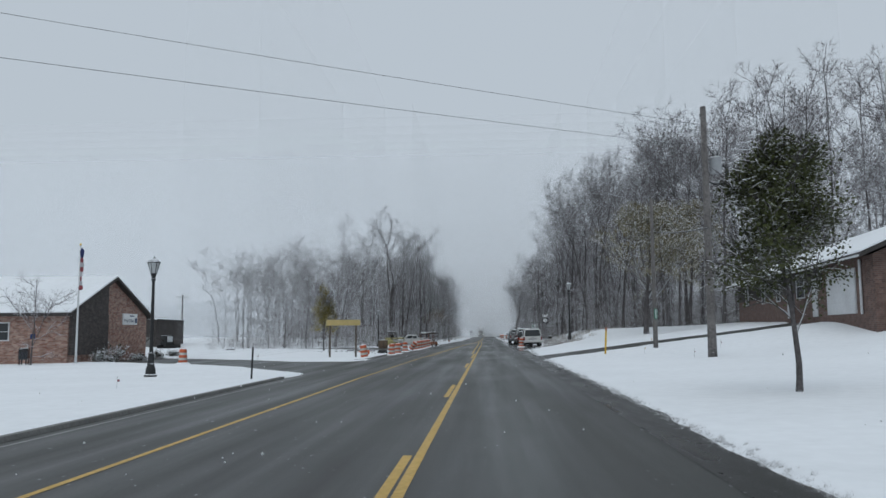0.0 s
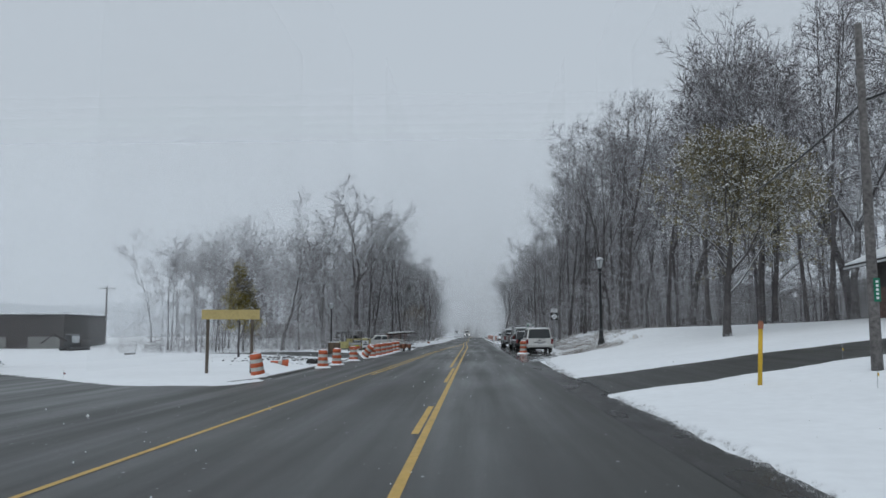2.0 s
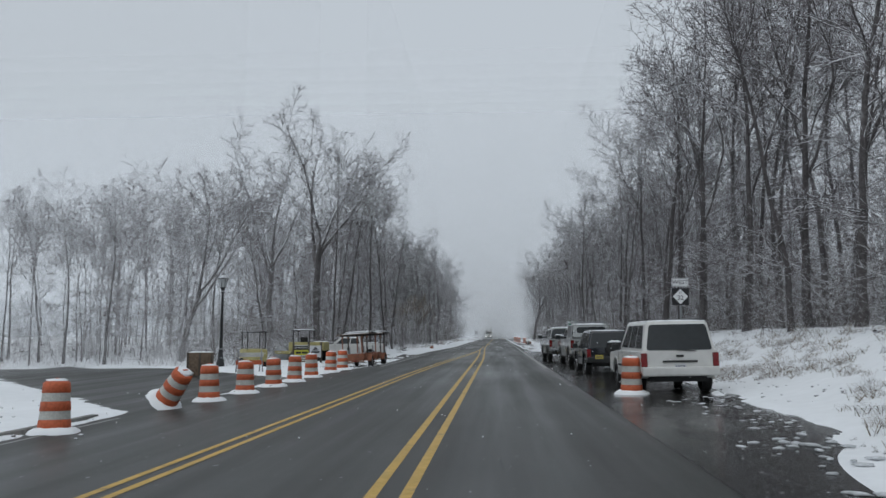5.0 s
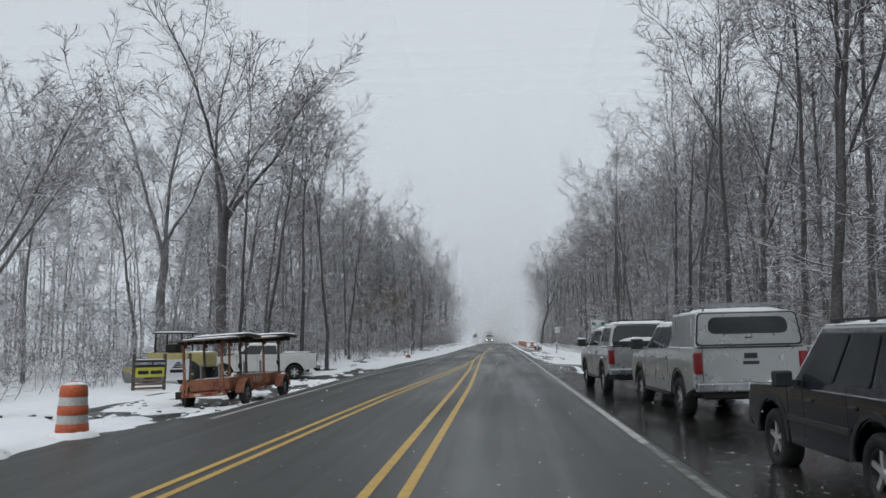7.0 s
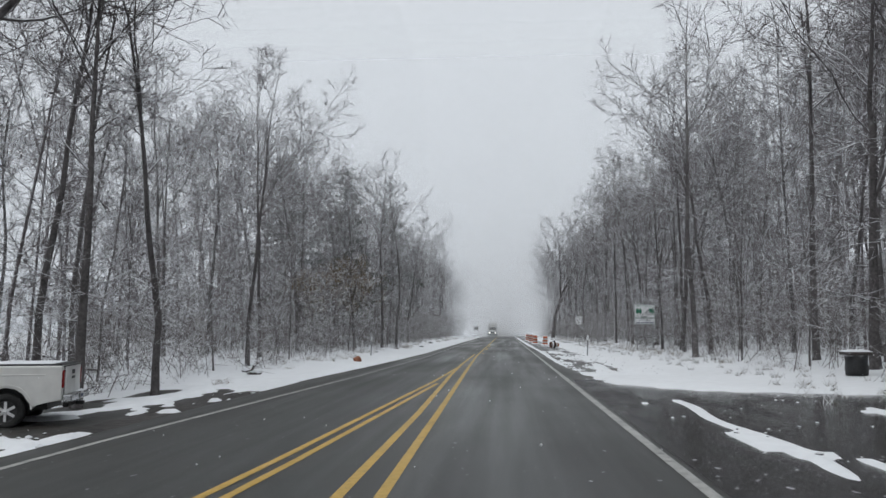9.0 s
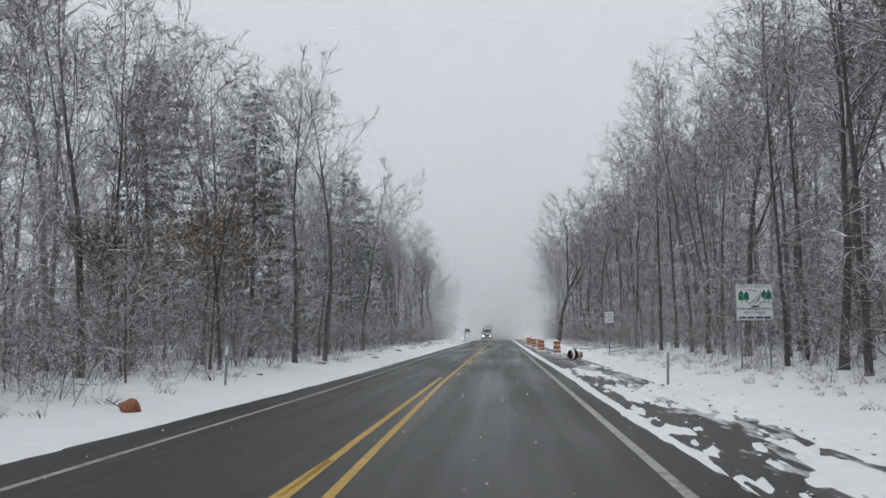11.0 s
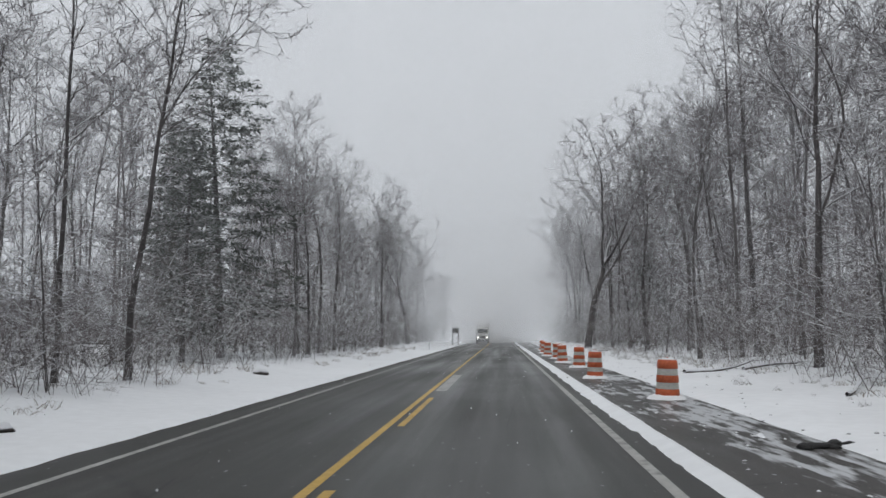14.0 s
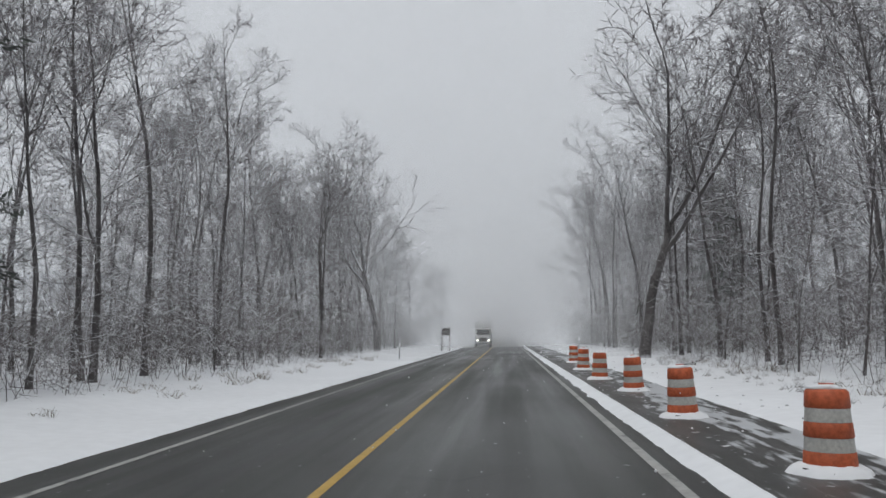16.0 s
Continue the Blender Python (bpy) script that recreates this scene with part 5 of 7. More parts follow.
        if cap == "box":
            end_window(shell, cb, ct, bed_z, cap_z, True, 0.985, 0.02, 0.975, PLASTIC, "door_seal", 0.008, 0.1)
            end_window(shell, cb, ct, bed_z, cap_z, True, 0.95, 0.07, 0.94, paint, "cap_door", 0.016, 0.09)
            end_window(shell, cb, ct, bed_z, cap_z, True, 0.76, 0.36, 0.84, thick=0.022, turn=0.16)
            part("door_latch", box((0, -rear + 0.045, bed_z + 0.13), (0.16, 0.03, 0.1), bevel=0.01), PLASTIC, shell)
        else:
            end_window(shell, cb, ct, bed_z, cap_z, True, 0.95, 0.06, 0.9, turn=0.14)
            part("window_sill", box((0, -rear + 0.03, bed_z + 0.07), (width - 0.3, 0.03, 0.12), bevel=0.01), PLASTIC, shell, "black lower edge of the cap window")
        snow_slab(shell, (0, (ct[1] + ct[2]) / 2, cap_z - 0.006), (width - 0.54, 1.62, 0.1), 7)
        if cap == "round":
            snow_slab(shell, (0, -rear + 0.045, bed_z + 0.13), (width - 0.7, 0.03, 0.1), 6)
            for s in (-1, 1):
                lump("snow", (0.045, 0.6, 0.08), e, pose(s * hw, -0.1, 1.02), 5, label="snow above the wheel arch")
        if cap == "box":
            for s in (-1, 1):
                bm = bmesh.new()
                add_box(bm, (s * (hw - 0.3), -0.2, cap_z + 0.14), (0.04, 1.7, 0.04), bevel=0.008)
                for yy in (-0.95, 0.0, 0.6):
                    add_box(bm, (s * (hw - 0.3), yy, cap_z + 0.06), (0.035, 0.035, 0.16))
                part("rack_rail", bm, STEEL, e, "aluminium ladder rack rail")
            for yy in (-0.95, 0.0, 0.6):
                part("rack_bar", box((0, yy, cap_z + 0.15), (width - 0.58, 0.045, 0.03), bevel=0.006), STEEL, e)
        else:
            for yy in (-0.7, 0.35):
                part("rack_bar", box((0, yy, cap_z + 0.09), (width - 0.62, 0.05, 0.03), bevel=0.008), PLASTIC, e)
                for s in (-1, 1):
                    part("rack_foot", box((s * (hw - 0.4), yy, cap_z + 0.05), (0.06, 0.08, 0.08), bevel=0.01), PLASTIC, e)
    else:
        part("bed_cover", box((0, -0.2, bed_z + 0.02), (width - 0.22, 1.8, 0.04), bevel=0.01), PLASTIC, e)
        snow_slab(e, (0, -0.15, bed_z + 0.035), (width - 0.4, 1.5, 0.04), 9)
        snow_slab(e, (0, wb + 0.1, 1.2), (width - 0.5, 1.0, 0.03), 11)
    return e


def part_arch(cy, cz, r, x, n=12, w=0.035):
    bm = bmesh.new()
    rings = []
    for k in range(n + 1):
        a = math.pi * k / n
        rings.append([bm.verts.new((x + dx, cy - (r + dr) * math.cos(a), cz + (r + dr) * math.sin(a))) for dr, dx in ((0, -0.012), (0, 0.012), (w, 0.012), (w, -0.012))])
    for a, b in zip(rings, rings[1:]):
        for k in range(4):
            bm.faces.new((a[k], b[k], b[(k + 1) % 4], a[(k + 1) % 4]))
    return bm


def suv(m, paint, wb, label, width, roof_z, rear, length, belt, plate, spare=False, rim=ALLOY, trim=None, wr=0.37):
    e = empty("parked_suv", m, label, "SUV", "vehicles parked beside the road")
    hw, nose = width / 2, length - rear
    pts = [(-rear, 0.58), (-wr - 0.2, 0.5)] + arch(0, wr + 0.03, wr + 0.11) + [(wr + 0.22, 0.42), (wb - wr - 0.22, 0.42)] + arch(wb, wr + 0.03, wr + 0.11) + \
          [(nose - 0.2, 0.45), (nose, 0.58), (nose + 0.01, 0.85), (nose - 0.1, 1.02), (wb - 0.35, belt - 0.02), (-rear + 0.02, belt)]
    outline_body("body", pts, hw, paint, e)
    base, top = (hw - 0.04, -rear + 0.02, wb - 0.45), (hw - 0.2, -rear + 0.2, wb - 1.1)
    cab = part("cab", frustum(base, top, belt - 0.02, roof_z, 0.1), paint, e)
    side_windows(e, base, top, belt - 0.02, roof_z, ((0.05, 0.30, 0.30, 0.10), (0.335, 0.58, 0.58, 0.335), (0.615, 0.90, 0.83, 0.615)))
    end_window(e, base, top, belt - 0.02, roof_z, True, 0.9, 0.06, 0.88)
    end_window(e, base, top, belt - 0.02, roof_z, False, name="windscreen")
    snow_slab(cab, (0, (top[1] + top[2]) / 2, roof_z - 0.006), (width - 0.5, (top[2] - top[1]) - 0.08, 0.04), 2)
    tr = trim or paint
    part("rear_bumper", box((0, -rear - 0.03, 0.6), (width, 0.2, 0.24), bevel=0.05), tr, e, "rear bumper with slush on it")
    part("front_bumper", box((0, nose, 0.58), (width - 0.02, 0.18, 0.25), bevel=0.05), tr, e)
    part("liftgate_trim", box((0, -rear - 0.012, 0.86), (0.9, 0.025, 0.05), bevel=0.008), PLASTIC, e)
    part("badge", box((0, -rear - 0.012, belt - 0.12), (0.2, 0.02, 0.06), bevel=0.006), PLASTIC, e, "plain dark badge")
    plate_on(e, -rear - (0.145 if spare else 0.02), 0.72, plate, -0.45 if spare else 0.0)
    for s in (-1, 1):
        part("tail_lamp", box((s * (hw - 0.075), -rear + 0.02, belt - 0.22), (0.16, 0.1, 0.36), bevel=0.025), TAIL_RED, e, "red tail lamp")
        part("headlamp", box((s * (hw - 0.22), nose - 0.02, 0.85), (0.36, 0.1, 0.18), bevel=0.03), LAMP_GLASS, e)
        for yy in (0, wb):
            wheel(e, s * (hw - 0.13), yy, wr, 0.24, s, rim, 5)
            part("arch_flare", part_arch(yy, wr + 0.03, wr + 0.10, s * (hw + 0.004), w=0.06), tr if trim else paint, e)
        mirror(e, s * (hw - 0.05), wb - 0.72, belt + 0.08, s, PLASTIC)
        rail = box((s * (hw - 0.27), (top[1] + top[2]) / 2, roof_z + 0.045), (0.035, top[2] - top[1] - 0.25, 0.03), bevel=0.01)
        for yy in (top[1] + 0.25, (top[1] + top[2]) / 2, top[2] - 0.25):
            add_box(rail, (s * (hw - 0.27), yy, roof_z + 0.02), (0.03, 0.08, 0.05))
        part("roof_rail", rail, PLASTIC, e)
        for u in (0.42, wb * 0.5 + 0.15):
            part("door_handle", box((s * (hw + 0.01), u, belt - 0.14), (0.03, 0.17, 0.04), bevel=0.01), tr, e)
        for u in (0.56, wb * 0.5 + 0.32, wb - 0.52):
            part("door_gap", box((s * (hw + 0.001), u, 0.8), (0.006, 0.012, 0.62)), PLASTIC, e)
        part("side_moulding", box((s * (hw + 0.008), wb / 2, 0.68), (0.03, wb - 1.0, 0.07), bevel=0.01), tr if trim else PLASTIC, e)
    part("wiper", box((0.1, -rear + 0.005, belt + 0.03), (0.5, 0.02, 0.02), pose(0, 0, 0, 0, 4, 0)), PLASTIC, e)
    part("chassis", box((0, wb / 2 - 0.05, 0.42), (width - 0.5, length - 0.7, 0.2)), IRON, e, "dark underside")
    if spare:
        t = part("spare_wheel", lathe([(0, 0.2), (0.26, 0.2), (0.33, 0.15), (0.345, 0.05), (0.33, 0), (0, 0)], 24, pose(0.18, -rear - 0.02, 0.98, 90, 0, 0)), RUBBER, e, "black covered spare wheel", True)
        lump("snow", (0.55, 0.16, 0.14), t, pose(0.18, -rear - 0.12, 1.3), 5, label="snow on the spare wheel")
    return e


# ---- the parked vehicles ----
suv(at_ground(4.55, 81.2, 1.5, -0.01, 0, -1.3), WHITE_CAR, 2.95, "dirty white SUV parked on the wet lay-by behind a drum", 2.0, 1.92, 0.95, 4.95, 1.12, None, rim=STEEL)
suv(at_ground(4.28, 92.3, 1.8, -0.05, 0, -1.2), NAVY, 2.6, "dark blue SUV with snowy roof and rear spare wheel", 1.82, 1.76, 0.85, 4.3, 1.06, PLATE_YELLOW, True, trim=PLASTIC)
pickup(at_ground(4.53, 101.0, 2.2, -0.015, 0, -1.2), SILVER, 3.6, "silver pickup with a boxy bed cap and ladder rack", "box", cap_z=2.06, width=2.14)
pickup(at_ground(3.86, 108.2, 2.0, -0.015, 0, -1.1), GREYSILVER, 3.45, "silver-grey pickup with a rounded bed cap and snow on it", "round", bed_z=1.36, cap_z=1.98)
pickup(at_ground(-11.35, 127.6, 108, -0.05), WHITE_CAR, 3.65, "white crew-cab pickup parked across the dug-up verge", None)

# ---- drums ----
drum = drum_proto()
for k, (x, y, rx, ry) in enumerate(((-19.95, 45.3, 0, 0), (-8.5, 63.0, 0, 1), (-8.4, 66.8, 1, -1), (-8.41, 73.4, 0, 4), (-8.05, 80.4, 0, 1), (-7.95, 83.2, 1, 0), (-7.9, 86.2, 0, 2),
                                    (-7.9, 89.0, 0, -2), (-7.95, 92.0, 1, 0), (-8.05, 96.3, 0, 1), (-8.0, 98.9, 0, 0), (3.35, 80.6, 0, 0),
                                    (4.32, 195.4, 1, -1), (3.62, 204.6, 0, -2), (3.92, 213.6, 1, 0), (3.62, 219.9, 0, 2), (3.82, 227.2, 0, 3), (3.55, 233.2, -1, 0), (3.7, 241.0, 0, 2), (4.05, 250.5, 0, 0))):
    copy_thing(drum, pose(x, y, float(level(x, y)) + max(0.0, ground_z(x, y) - float(level(x, y))) * 0.6, rx, ry, 37 * k))
tagged(copy_thing(drum, at_ground(-9.3, 53.1, 20, 0.02, 3, -9)), "leaning orange and white drum at the pavement's edge")
tagged(copy_thing(drum, at_ground(-8.35, 78.2, 70, 0.16, 38, 0)), "knocked-over orange and white drum beside its row")
drop_proto(drum)


def fallen_drum(x, y, rz):
    """A drum on its side, its open foot towards -y, the ballast tyre still round it."""
    e = empty("fallen_drum", at_ground(x, y, rz, 0.28), "orange drum lying on its side, snow-filled, in the snow", "traffic drum", "traffic drums")
    lie = pose(0, 0, 0, -90, 0, 0)
    z0 = -0.42
    for k, h in enumerate((0.2, 0.155, 0.175, 0.155, 0.2)):
        r0, r1 = 0.3 - 0.07 * (z0 + 0.42) / 0.9, 0.3 - 0.07 * (z0 + h + 0.42) / 0.9
        part("orange_band" if k % 2 == 0 else "white_band", lathe([(r0 - 0.015, z0), (r0, z0), (r1, z0 + h), (r1 - 0.015, z0 + h), (r0 - 0.015, z0)], 24, lie), TRAILER_ORANGE if k % 2 == 0 else DRUM_WHITE, e, smooth=True)
        z0 += h
    part("inner_floor", lathe([(0, 0.05), (0.265, 0.05), (0.265, 0.07), (0, 0.07)], 20, lie), TAIL_RED, e, "dark red inside")
    part("ballast_tyre", lathe([(0.29, -0.12), (0.38, -0.11), (0.41, -0.03), (0.40, 0.06), (0.36, 0.1), (0.27, 0.1), (0.29, -0.12)], 26, pose(0, -0.12, 0.04, -90, 0, 0)), RUBBER, e, "black tyre ring", True)
    part("snow_ring", lathe([(0.302, -0.27), (0.34, -0.25), (0.385, -0.135), (0.38, -0.12), (0.3, -0.12)], 26, pose(0, -0.12, 0.04, -90, 0, 0)), SNOW, e, "snow packed round the mouth", True)
    lump("snow", (0.36, 0.5, 0.1), e, pose(0, 0.26, 0.2), 4, label="snow along the top")
    return e


fallen_drum(4.5, 182.6, -62).scale = (0.86, 0.86, 0.86)


def traffic_cone(x, y, rz):
    e = empty("traffic_cone", at_ground(x, y, rz, 0.17, 0, 84), "large orange traffic cone lying on its side in the snow", "traffic cone")
    part("cone", lathe([(0, 0.95), (0.03, 0.95), (0.07, 0.62), (0.085, 0.55)], 18), ORANGE, e, smooth=True)
    part("reflective_collar", lathe([(0.087, 0.55), (0.125, 0.34)], 18), DRUM_WHITE, e, smooth=True)
    part("lower_cone", lathe([(0.127, 0.34), (0.17, 0.08), (0.2, 0.02)], 18), ORANGE, e, smooth=True)
    part("foot", lathe([(0.15, 0.0), (0.235, 0.0), (0.24, 0.02), (0.2, 0.035), (0.15, 0.035), (0.15, 0.0)], 18), ORANGE, e, "orange rim of the foot", True)
    lump("snow", (0.14, 0.5, 0.06), e, pose(-0.13, 0, 0.4, 0, -84, 90), 3, label="snow along the cone")


traffic_cone(-10.6, 63.9, 200)

# ---- lamps, poles, wires ----
street_lamp(-14.9, 28.6, 5.25)
street_lamp(7.3, 68.5, 5.5)
street_lamp(-14.8, 100.4, 5.0, -0.1)


def utility_pole(x, y, h, r, label, arm=True):
    e = empty("utility_pole", at_ground(x, y, 12), label, "utility pole", "utility poles")
    part("pole", lathe([(0, -0.3), (r * 1.1, -0.3), (r, 1), (r * 0.68, h), (0, h)], 14), POLE_WOOD, e, smooth=True)
    if arm:
        part("crossarm", box((0, -r * 0.8, h - 0.45), (2.4, 0.1, 0.12), bevel=0.01), POLE_WOOD, e)
        for k in (-1.05, -0.4, 0.4, 1.05):
            part("insulator", lathe([(0.02, 0), (0.045, 0.03), (0.03, 0.07), (0.05, 0.1), (0.02, 0.14), (0, 0.14)], 8, pose(k, -r * 0.8, h - 0.4)), CONCRETE, e)
    return e


p1 = utility_pole(10.3, 32.6, 12.0, 0.2, "weathered wooden utility pole with a grey transformer box in the lawn", False)
can = part("transformer", lathe([(0, 8.72), (0.24, 8.72), (0.27, 8.76), (0.27, 9.42), (0.29, 9.43), (0.29, 9.47), (0.2, 9.53), (0, 9.55)], 22, pose(0.5, -0.1, 0)), CAN_GREY, p1, "pale grey cylindrical transformer", True)
part("bracket", box((0.22, -0.06, 9.3), (0.3, 0.08, 0.08)), STEEL, p1)
part("bracket", box((0.22, -0.06, 8.9), (0.3, 0.08, 0.08)), STEEL, p1)
for k in range(2):
    part("bushing", lathe([(0.02, 9.52), (0.05, 9.56), (0.03, 9.6), (0.055, 9.66), (0.03, 9.7), (0.02, 9.84), (0, 9.84)], 10, pose(0.38 + 0.22 * k, -0.1, 0)), PLASTIC, can, smooth=True)
for k in range(3):
    bm = bmesh.new()
    pts = [(0.72, -0.16, 9.2 - 0.08 * k), (0.95 + 0.06 * k, -0.2, 9.0), (0.98 + 0.05 * k, -0.2, 8.6), (0.8, -0.2, 8.25 - 0.05 * k), (0.4, -0.18, 8.2 - 0.04 * k), (0.08, -0.14, 8.3)]
    for a, b in zip(pts, pts[1:]):
        add_rod(bm, a, b, 0.018, n=6)
    part("lead_cable", bm, PLASTIC, p1, "black looped cable")
part("bracket", rod((0, -0.05, 8.75), (0.6, -0.12, 8.8), 0.025), IRON, p1)
part("bracket", rod((0.02, -0.05, 10.2), (0.3, -0.12, 9.7), 0.02), IRON, p1)
for z in (11.5, 10.4):
    part("insulator", lathe([(0.02, 0), (0.05, 0.04), (0.03, 0.08), (0.05, 0.12), (0, 0.16)], 8, pose(-0.16, 0, z)), CONCRETE, p1)
part("ground_rod", rod((-0.17, -0.04, 0), (-0.13, -0.04, 8), 0.012, n=6), IRON, p1)
p2 = utility_pole(9.0, 39.0, 8.3, 0.125, "slim wooden pole with a green marker plate beside the driveway", False)
plate = part("marker_plate", box((0.0, -0.14, 1.85), (0.17, 0.012, 0.55), bevel=0.003), GREEN_INK, p2, "green upright plate with pale bars")
for k in range(5):
    part("plate_bar", box((0.0, -0.149, 1.66 + 0.095 * k), (0.07, 0.004, 0.055)), SIGN_WHITE, plate)
utility_pole(-59, 145, 9.2, 0.16, "far wooden utility pole with a crossarm in the snowy field")


def cable(name, a, b, sag, r, label):
    a, b = Vector(a), Vector(b)
    st = []
    for k in range(17):
        t = k / 16
        p = a.lerp(b, t) - Vector((0, 0, sag * 4 * t * (1 - t)))
        st.append((p, r, (b - a).normalized()))
    v, f = tubes([st], 5)
    return tagged(mesh_object(name, v, f, IRON, None, True), label, "cable")


cable("overhead_wire", (-44, 9.0, 14.9), (10.14, 32.6, 11.6), 0.25, 0.011, "thin overhead wire crossing above the road")
cable("overhead_wire", (-46, -1.0, 10.4), (10.14, 32.6, 10.5), 0.25, 0.011, "thin overhead wire crossing above the road")
cable("service_cable", (7.4, 22, 5.2), (9.08, 39.0, 7.2), 0.1, 0.03, "thick black service cable between poles")
cable("service_cable", (9.08, 39.0, 7.2), (12.4, 60, 7.9), 0.25, 0.03, "thick black service cable between poles")
cable("overhead_wire", (-75, 150, 5.0), (-59, 145, 5.2), 0.2, 0.02, "wire sagging over the field")
cable("overhead_wire", (-59, 145, 5.2), (-34, 152, 4.6), 0.3, 0.02, "wire sagging over the field")

e = empty("marker_post", at_ground(6.2, 38.7, 0, 0, 0, 3), "yellow gas-line marker post in the snow beside the driveway", "marker post")
part("post", lathe([(0, -0.1), (0.05, -0.1), (0.05, 1.3), (0, 1.3)], 12), YELLOW, e, smooth=True)
part("cap", lathe([(0.06, 1.28), (0.065, 1.4), (0.045, 1.46), (0, 1.47)], 12), TRAILER_ORANGE, e, "rust-red cap")
delineator(-9.9, 26.8, 1.3, 0, False)
delineator(5.1, 159.4, 1.25)
delineator(-8.45, 160, 1.25)
delineator(6.6, 276, 1.2)
delineator(-7.6, 262, 1.2)
delineator(-7.0, 292, 1.2)
for x, y, c in ((9.6, 33.2, FLAG_RED), (8.0, 37.0, YELLOW), (11.8, 36.5, FLAG_RED), (-12.8, 21, FLAG_RED), (-17, 52, FLAG_RED), (9.2, 41.2, YELLOW), (-11.6, 121.8, ORANGE), (-9.2, 185.2, ORANGE), (8.8, 66.5, YELLOW)):
    f = empty("marker_flag", at_ground(x, y, 25), "small plastic survey flag on a wire in the snow", "marker flag", "survey flags")
    part("wire", rod((0, 0, -0.1), (0.02, 0, 0.42), 0.005, n=5), STEEL, f)
    part("flag", slab4([(0.015, 0, 0.25), (0.09, 0.02, 0.24), (0.09, 0.03, 0.31), (0.015, 0, 0.32)], 0.004), c, f)

# ---- signs ----
e = empty("route_sign", at_ground(6.5, 88.7, 4), "white WEST plate over a black route marker on a steel post", "road sign")
u_post(e, 0, 3.35)
west = rect_sign(e, "direction_plate", 0.62, 0.31, 3.28, SIGN_WHITE, DARK_INK)
lettering("lettering", "WEST", 0.22, DARK_INK, west, FACE(0, -0.038, 3.28))
marker = rect_sign(e, "route_plate", 0.62, 0.62, 2.76, BLACK_SIGN)
diamond = part("diamond", box((0, -0.037, 2.76), (0.40, 0.004, 0.40), Matrix.Translation((0, -0.037, 2.76)) @ pose(0, 0, 0, 0, 45, 0) @ Matrix.Translation((0, 0.037, -2.76))), SIGN_WHITE, marker)
lettering("lettering", "32", 0.24, DARK_INK, marker, FACE(0, -0.043, 2.71))
lettering("lettering", "M", 0.11, DARK_INK, marker, FACE(0, -0.043, 2.90))

e = empty("traffic_sign", at_ground(7.28, 188.5, 3), "white PASS WITH CARE sign on a steel post in the snow", "road sign")
u_post(e, 0, 2.81)
s = rect_sign(e, "sign_plate", 0.6, 0.74, 2.44, SIGN_WHITE, DARK_INK)
for k, word in enumerate(("PASS", "WITH", "CARE")):
    lettering("lettering", word, 0.2, DARK_INK, s, FACE(0, -0.038, 2.65 - 0.21 * k))

e = empty("roadside_sign", at_ground(9.8, 166.3, 5), "white and green adopt-a-highway sign on two steel posts", "road sign")
for x in (-0.55, 0.55):
    u_post(e, x, 2.7)
s = rect_sign(e, "upper_plate", 1.42, 0.93, 2.72, SIGN_WHITE, GREEN_INK)
lettering("lettering", "ADOPT-A-HIGHWAY", 0.135, GREEN_INK, s, FACE(0, -0.038, 3.08))
for x, z, k in ((-0.5, 2.72, 1.0), (-0.3, 2.72, 0.9), (0.38, 2.78, 0.8), (0.55, 2.76, 1.0)):
    bm = bmesh.new()
    add_box(bm, (x, -0.037, z - 0.2 * k), (0.03, 0.004, 0.12))
    add_lathe(bm, [(0, 0.24 * k), (0.12 * k, 0.05), (0.09 * k, 0.05), (0.13 * k, -0.15 * k), (0, -0.15 * k)], 10, Matrix.Translation((x, -0.037, z)) @ Matrix.Diagonal((1, 0.03, 1, 1)))
    part("tree_emblem", bm, GREEN_INK, s)
for a, b in (((-0.2, 2.42), (0.3, 2.84)), ((-0.02, 2.42), (0.34, 2.84)), ((0.12, 2.50), (0.6, 2.50)), ((0.12, 2.50), (0.2, 2.66))):
    part("road_emblem", rod((a[0], -0.037, a[1]), (b[0], -0.037, b[1]), 0.012, n=6), DARK_INK, s)
part("name_bar", box((0.02, -0.037, 2.33), (0.3, 0.004, 0.06)), DARK_INK, s)
s = rect_sign(e, "lower_plate", 1.42, 0.42, 2.02, SIGN_WHITE, GREEN_INK)
lettering("lettering", "NEXT 2 MILES", 0.135, BLUE_INK, s, FACE(0, -0.038, 2.10))
for k in range(4):
    part("name_bar", box((-0.48 + 0.32 * k, -0.037, 1.91), (0.26, 0.004, 0.075)), BLUE_INK, s)

e = empty("roadside_sign", at_ground(-6.4, 291, 184), "dark back of a roadside sign on two posts", "road sign")
for x in (-0.42, 0.42):
    part("post", box((x, 0, 1.3), (0.09, 0.09, 2.6), bevel=0.01), WOOD_POST, e)
part("sign_plate", box((0, 0.06, 2.1), (0.95, 0.02, 0.75), bevel=0.005), DARK_CLAD, e)
part("crossbar", box((0, 0.06, 0.45), (0.9, 0.03, 0.06)), WOOD_POST, e)

e = empty("blank_sign", at_ground(-11.45, 56.1, 2), "blank tan board on two wooden posts in the snow", "sign")
for x in (-1.05, 0.98):
    part("post", box((x, 0.06, 1.45), (0.13, 0.1, 2.9), bevel=0.01), WOOD_POST, e)
part("board", box((0, -0.015, 2.66), (2.65, 0.03, 0.44), bevel=0.005), SIGN_TAN, e, "plain tan board")


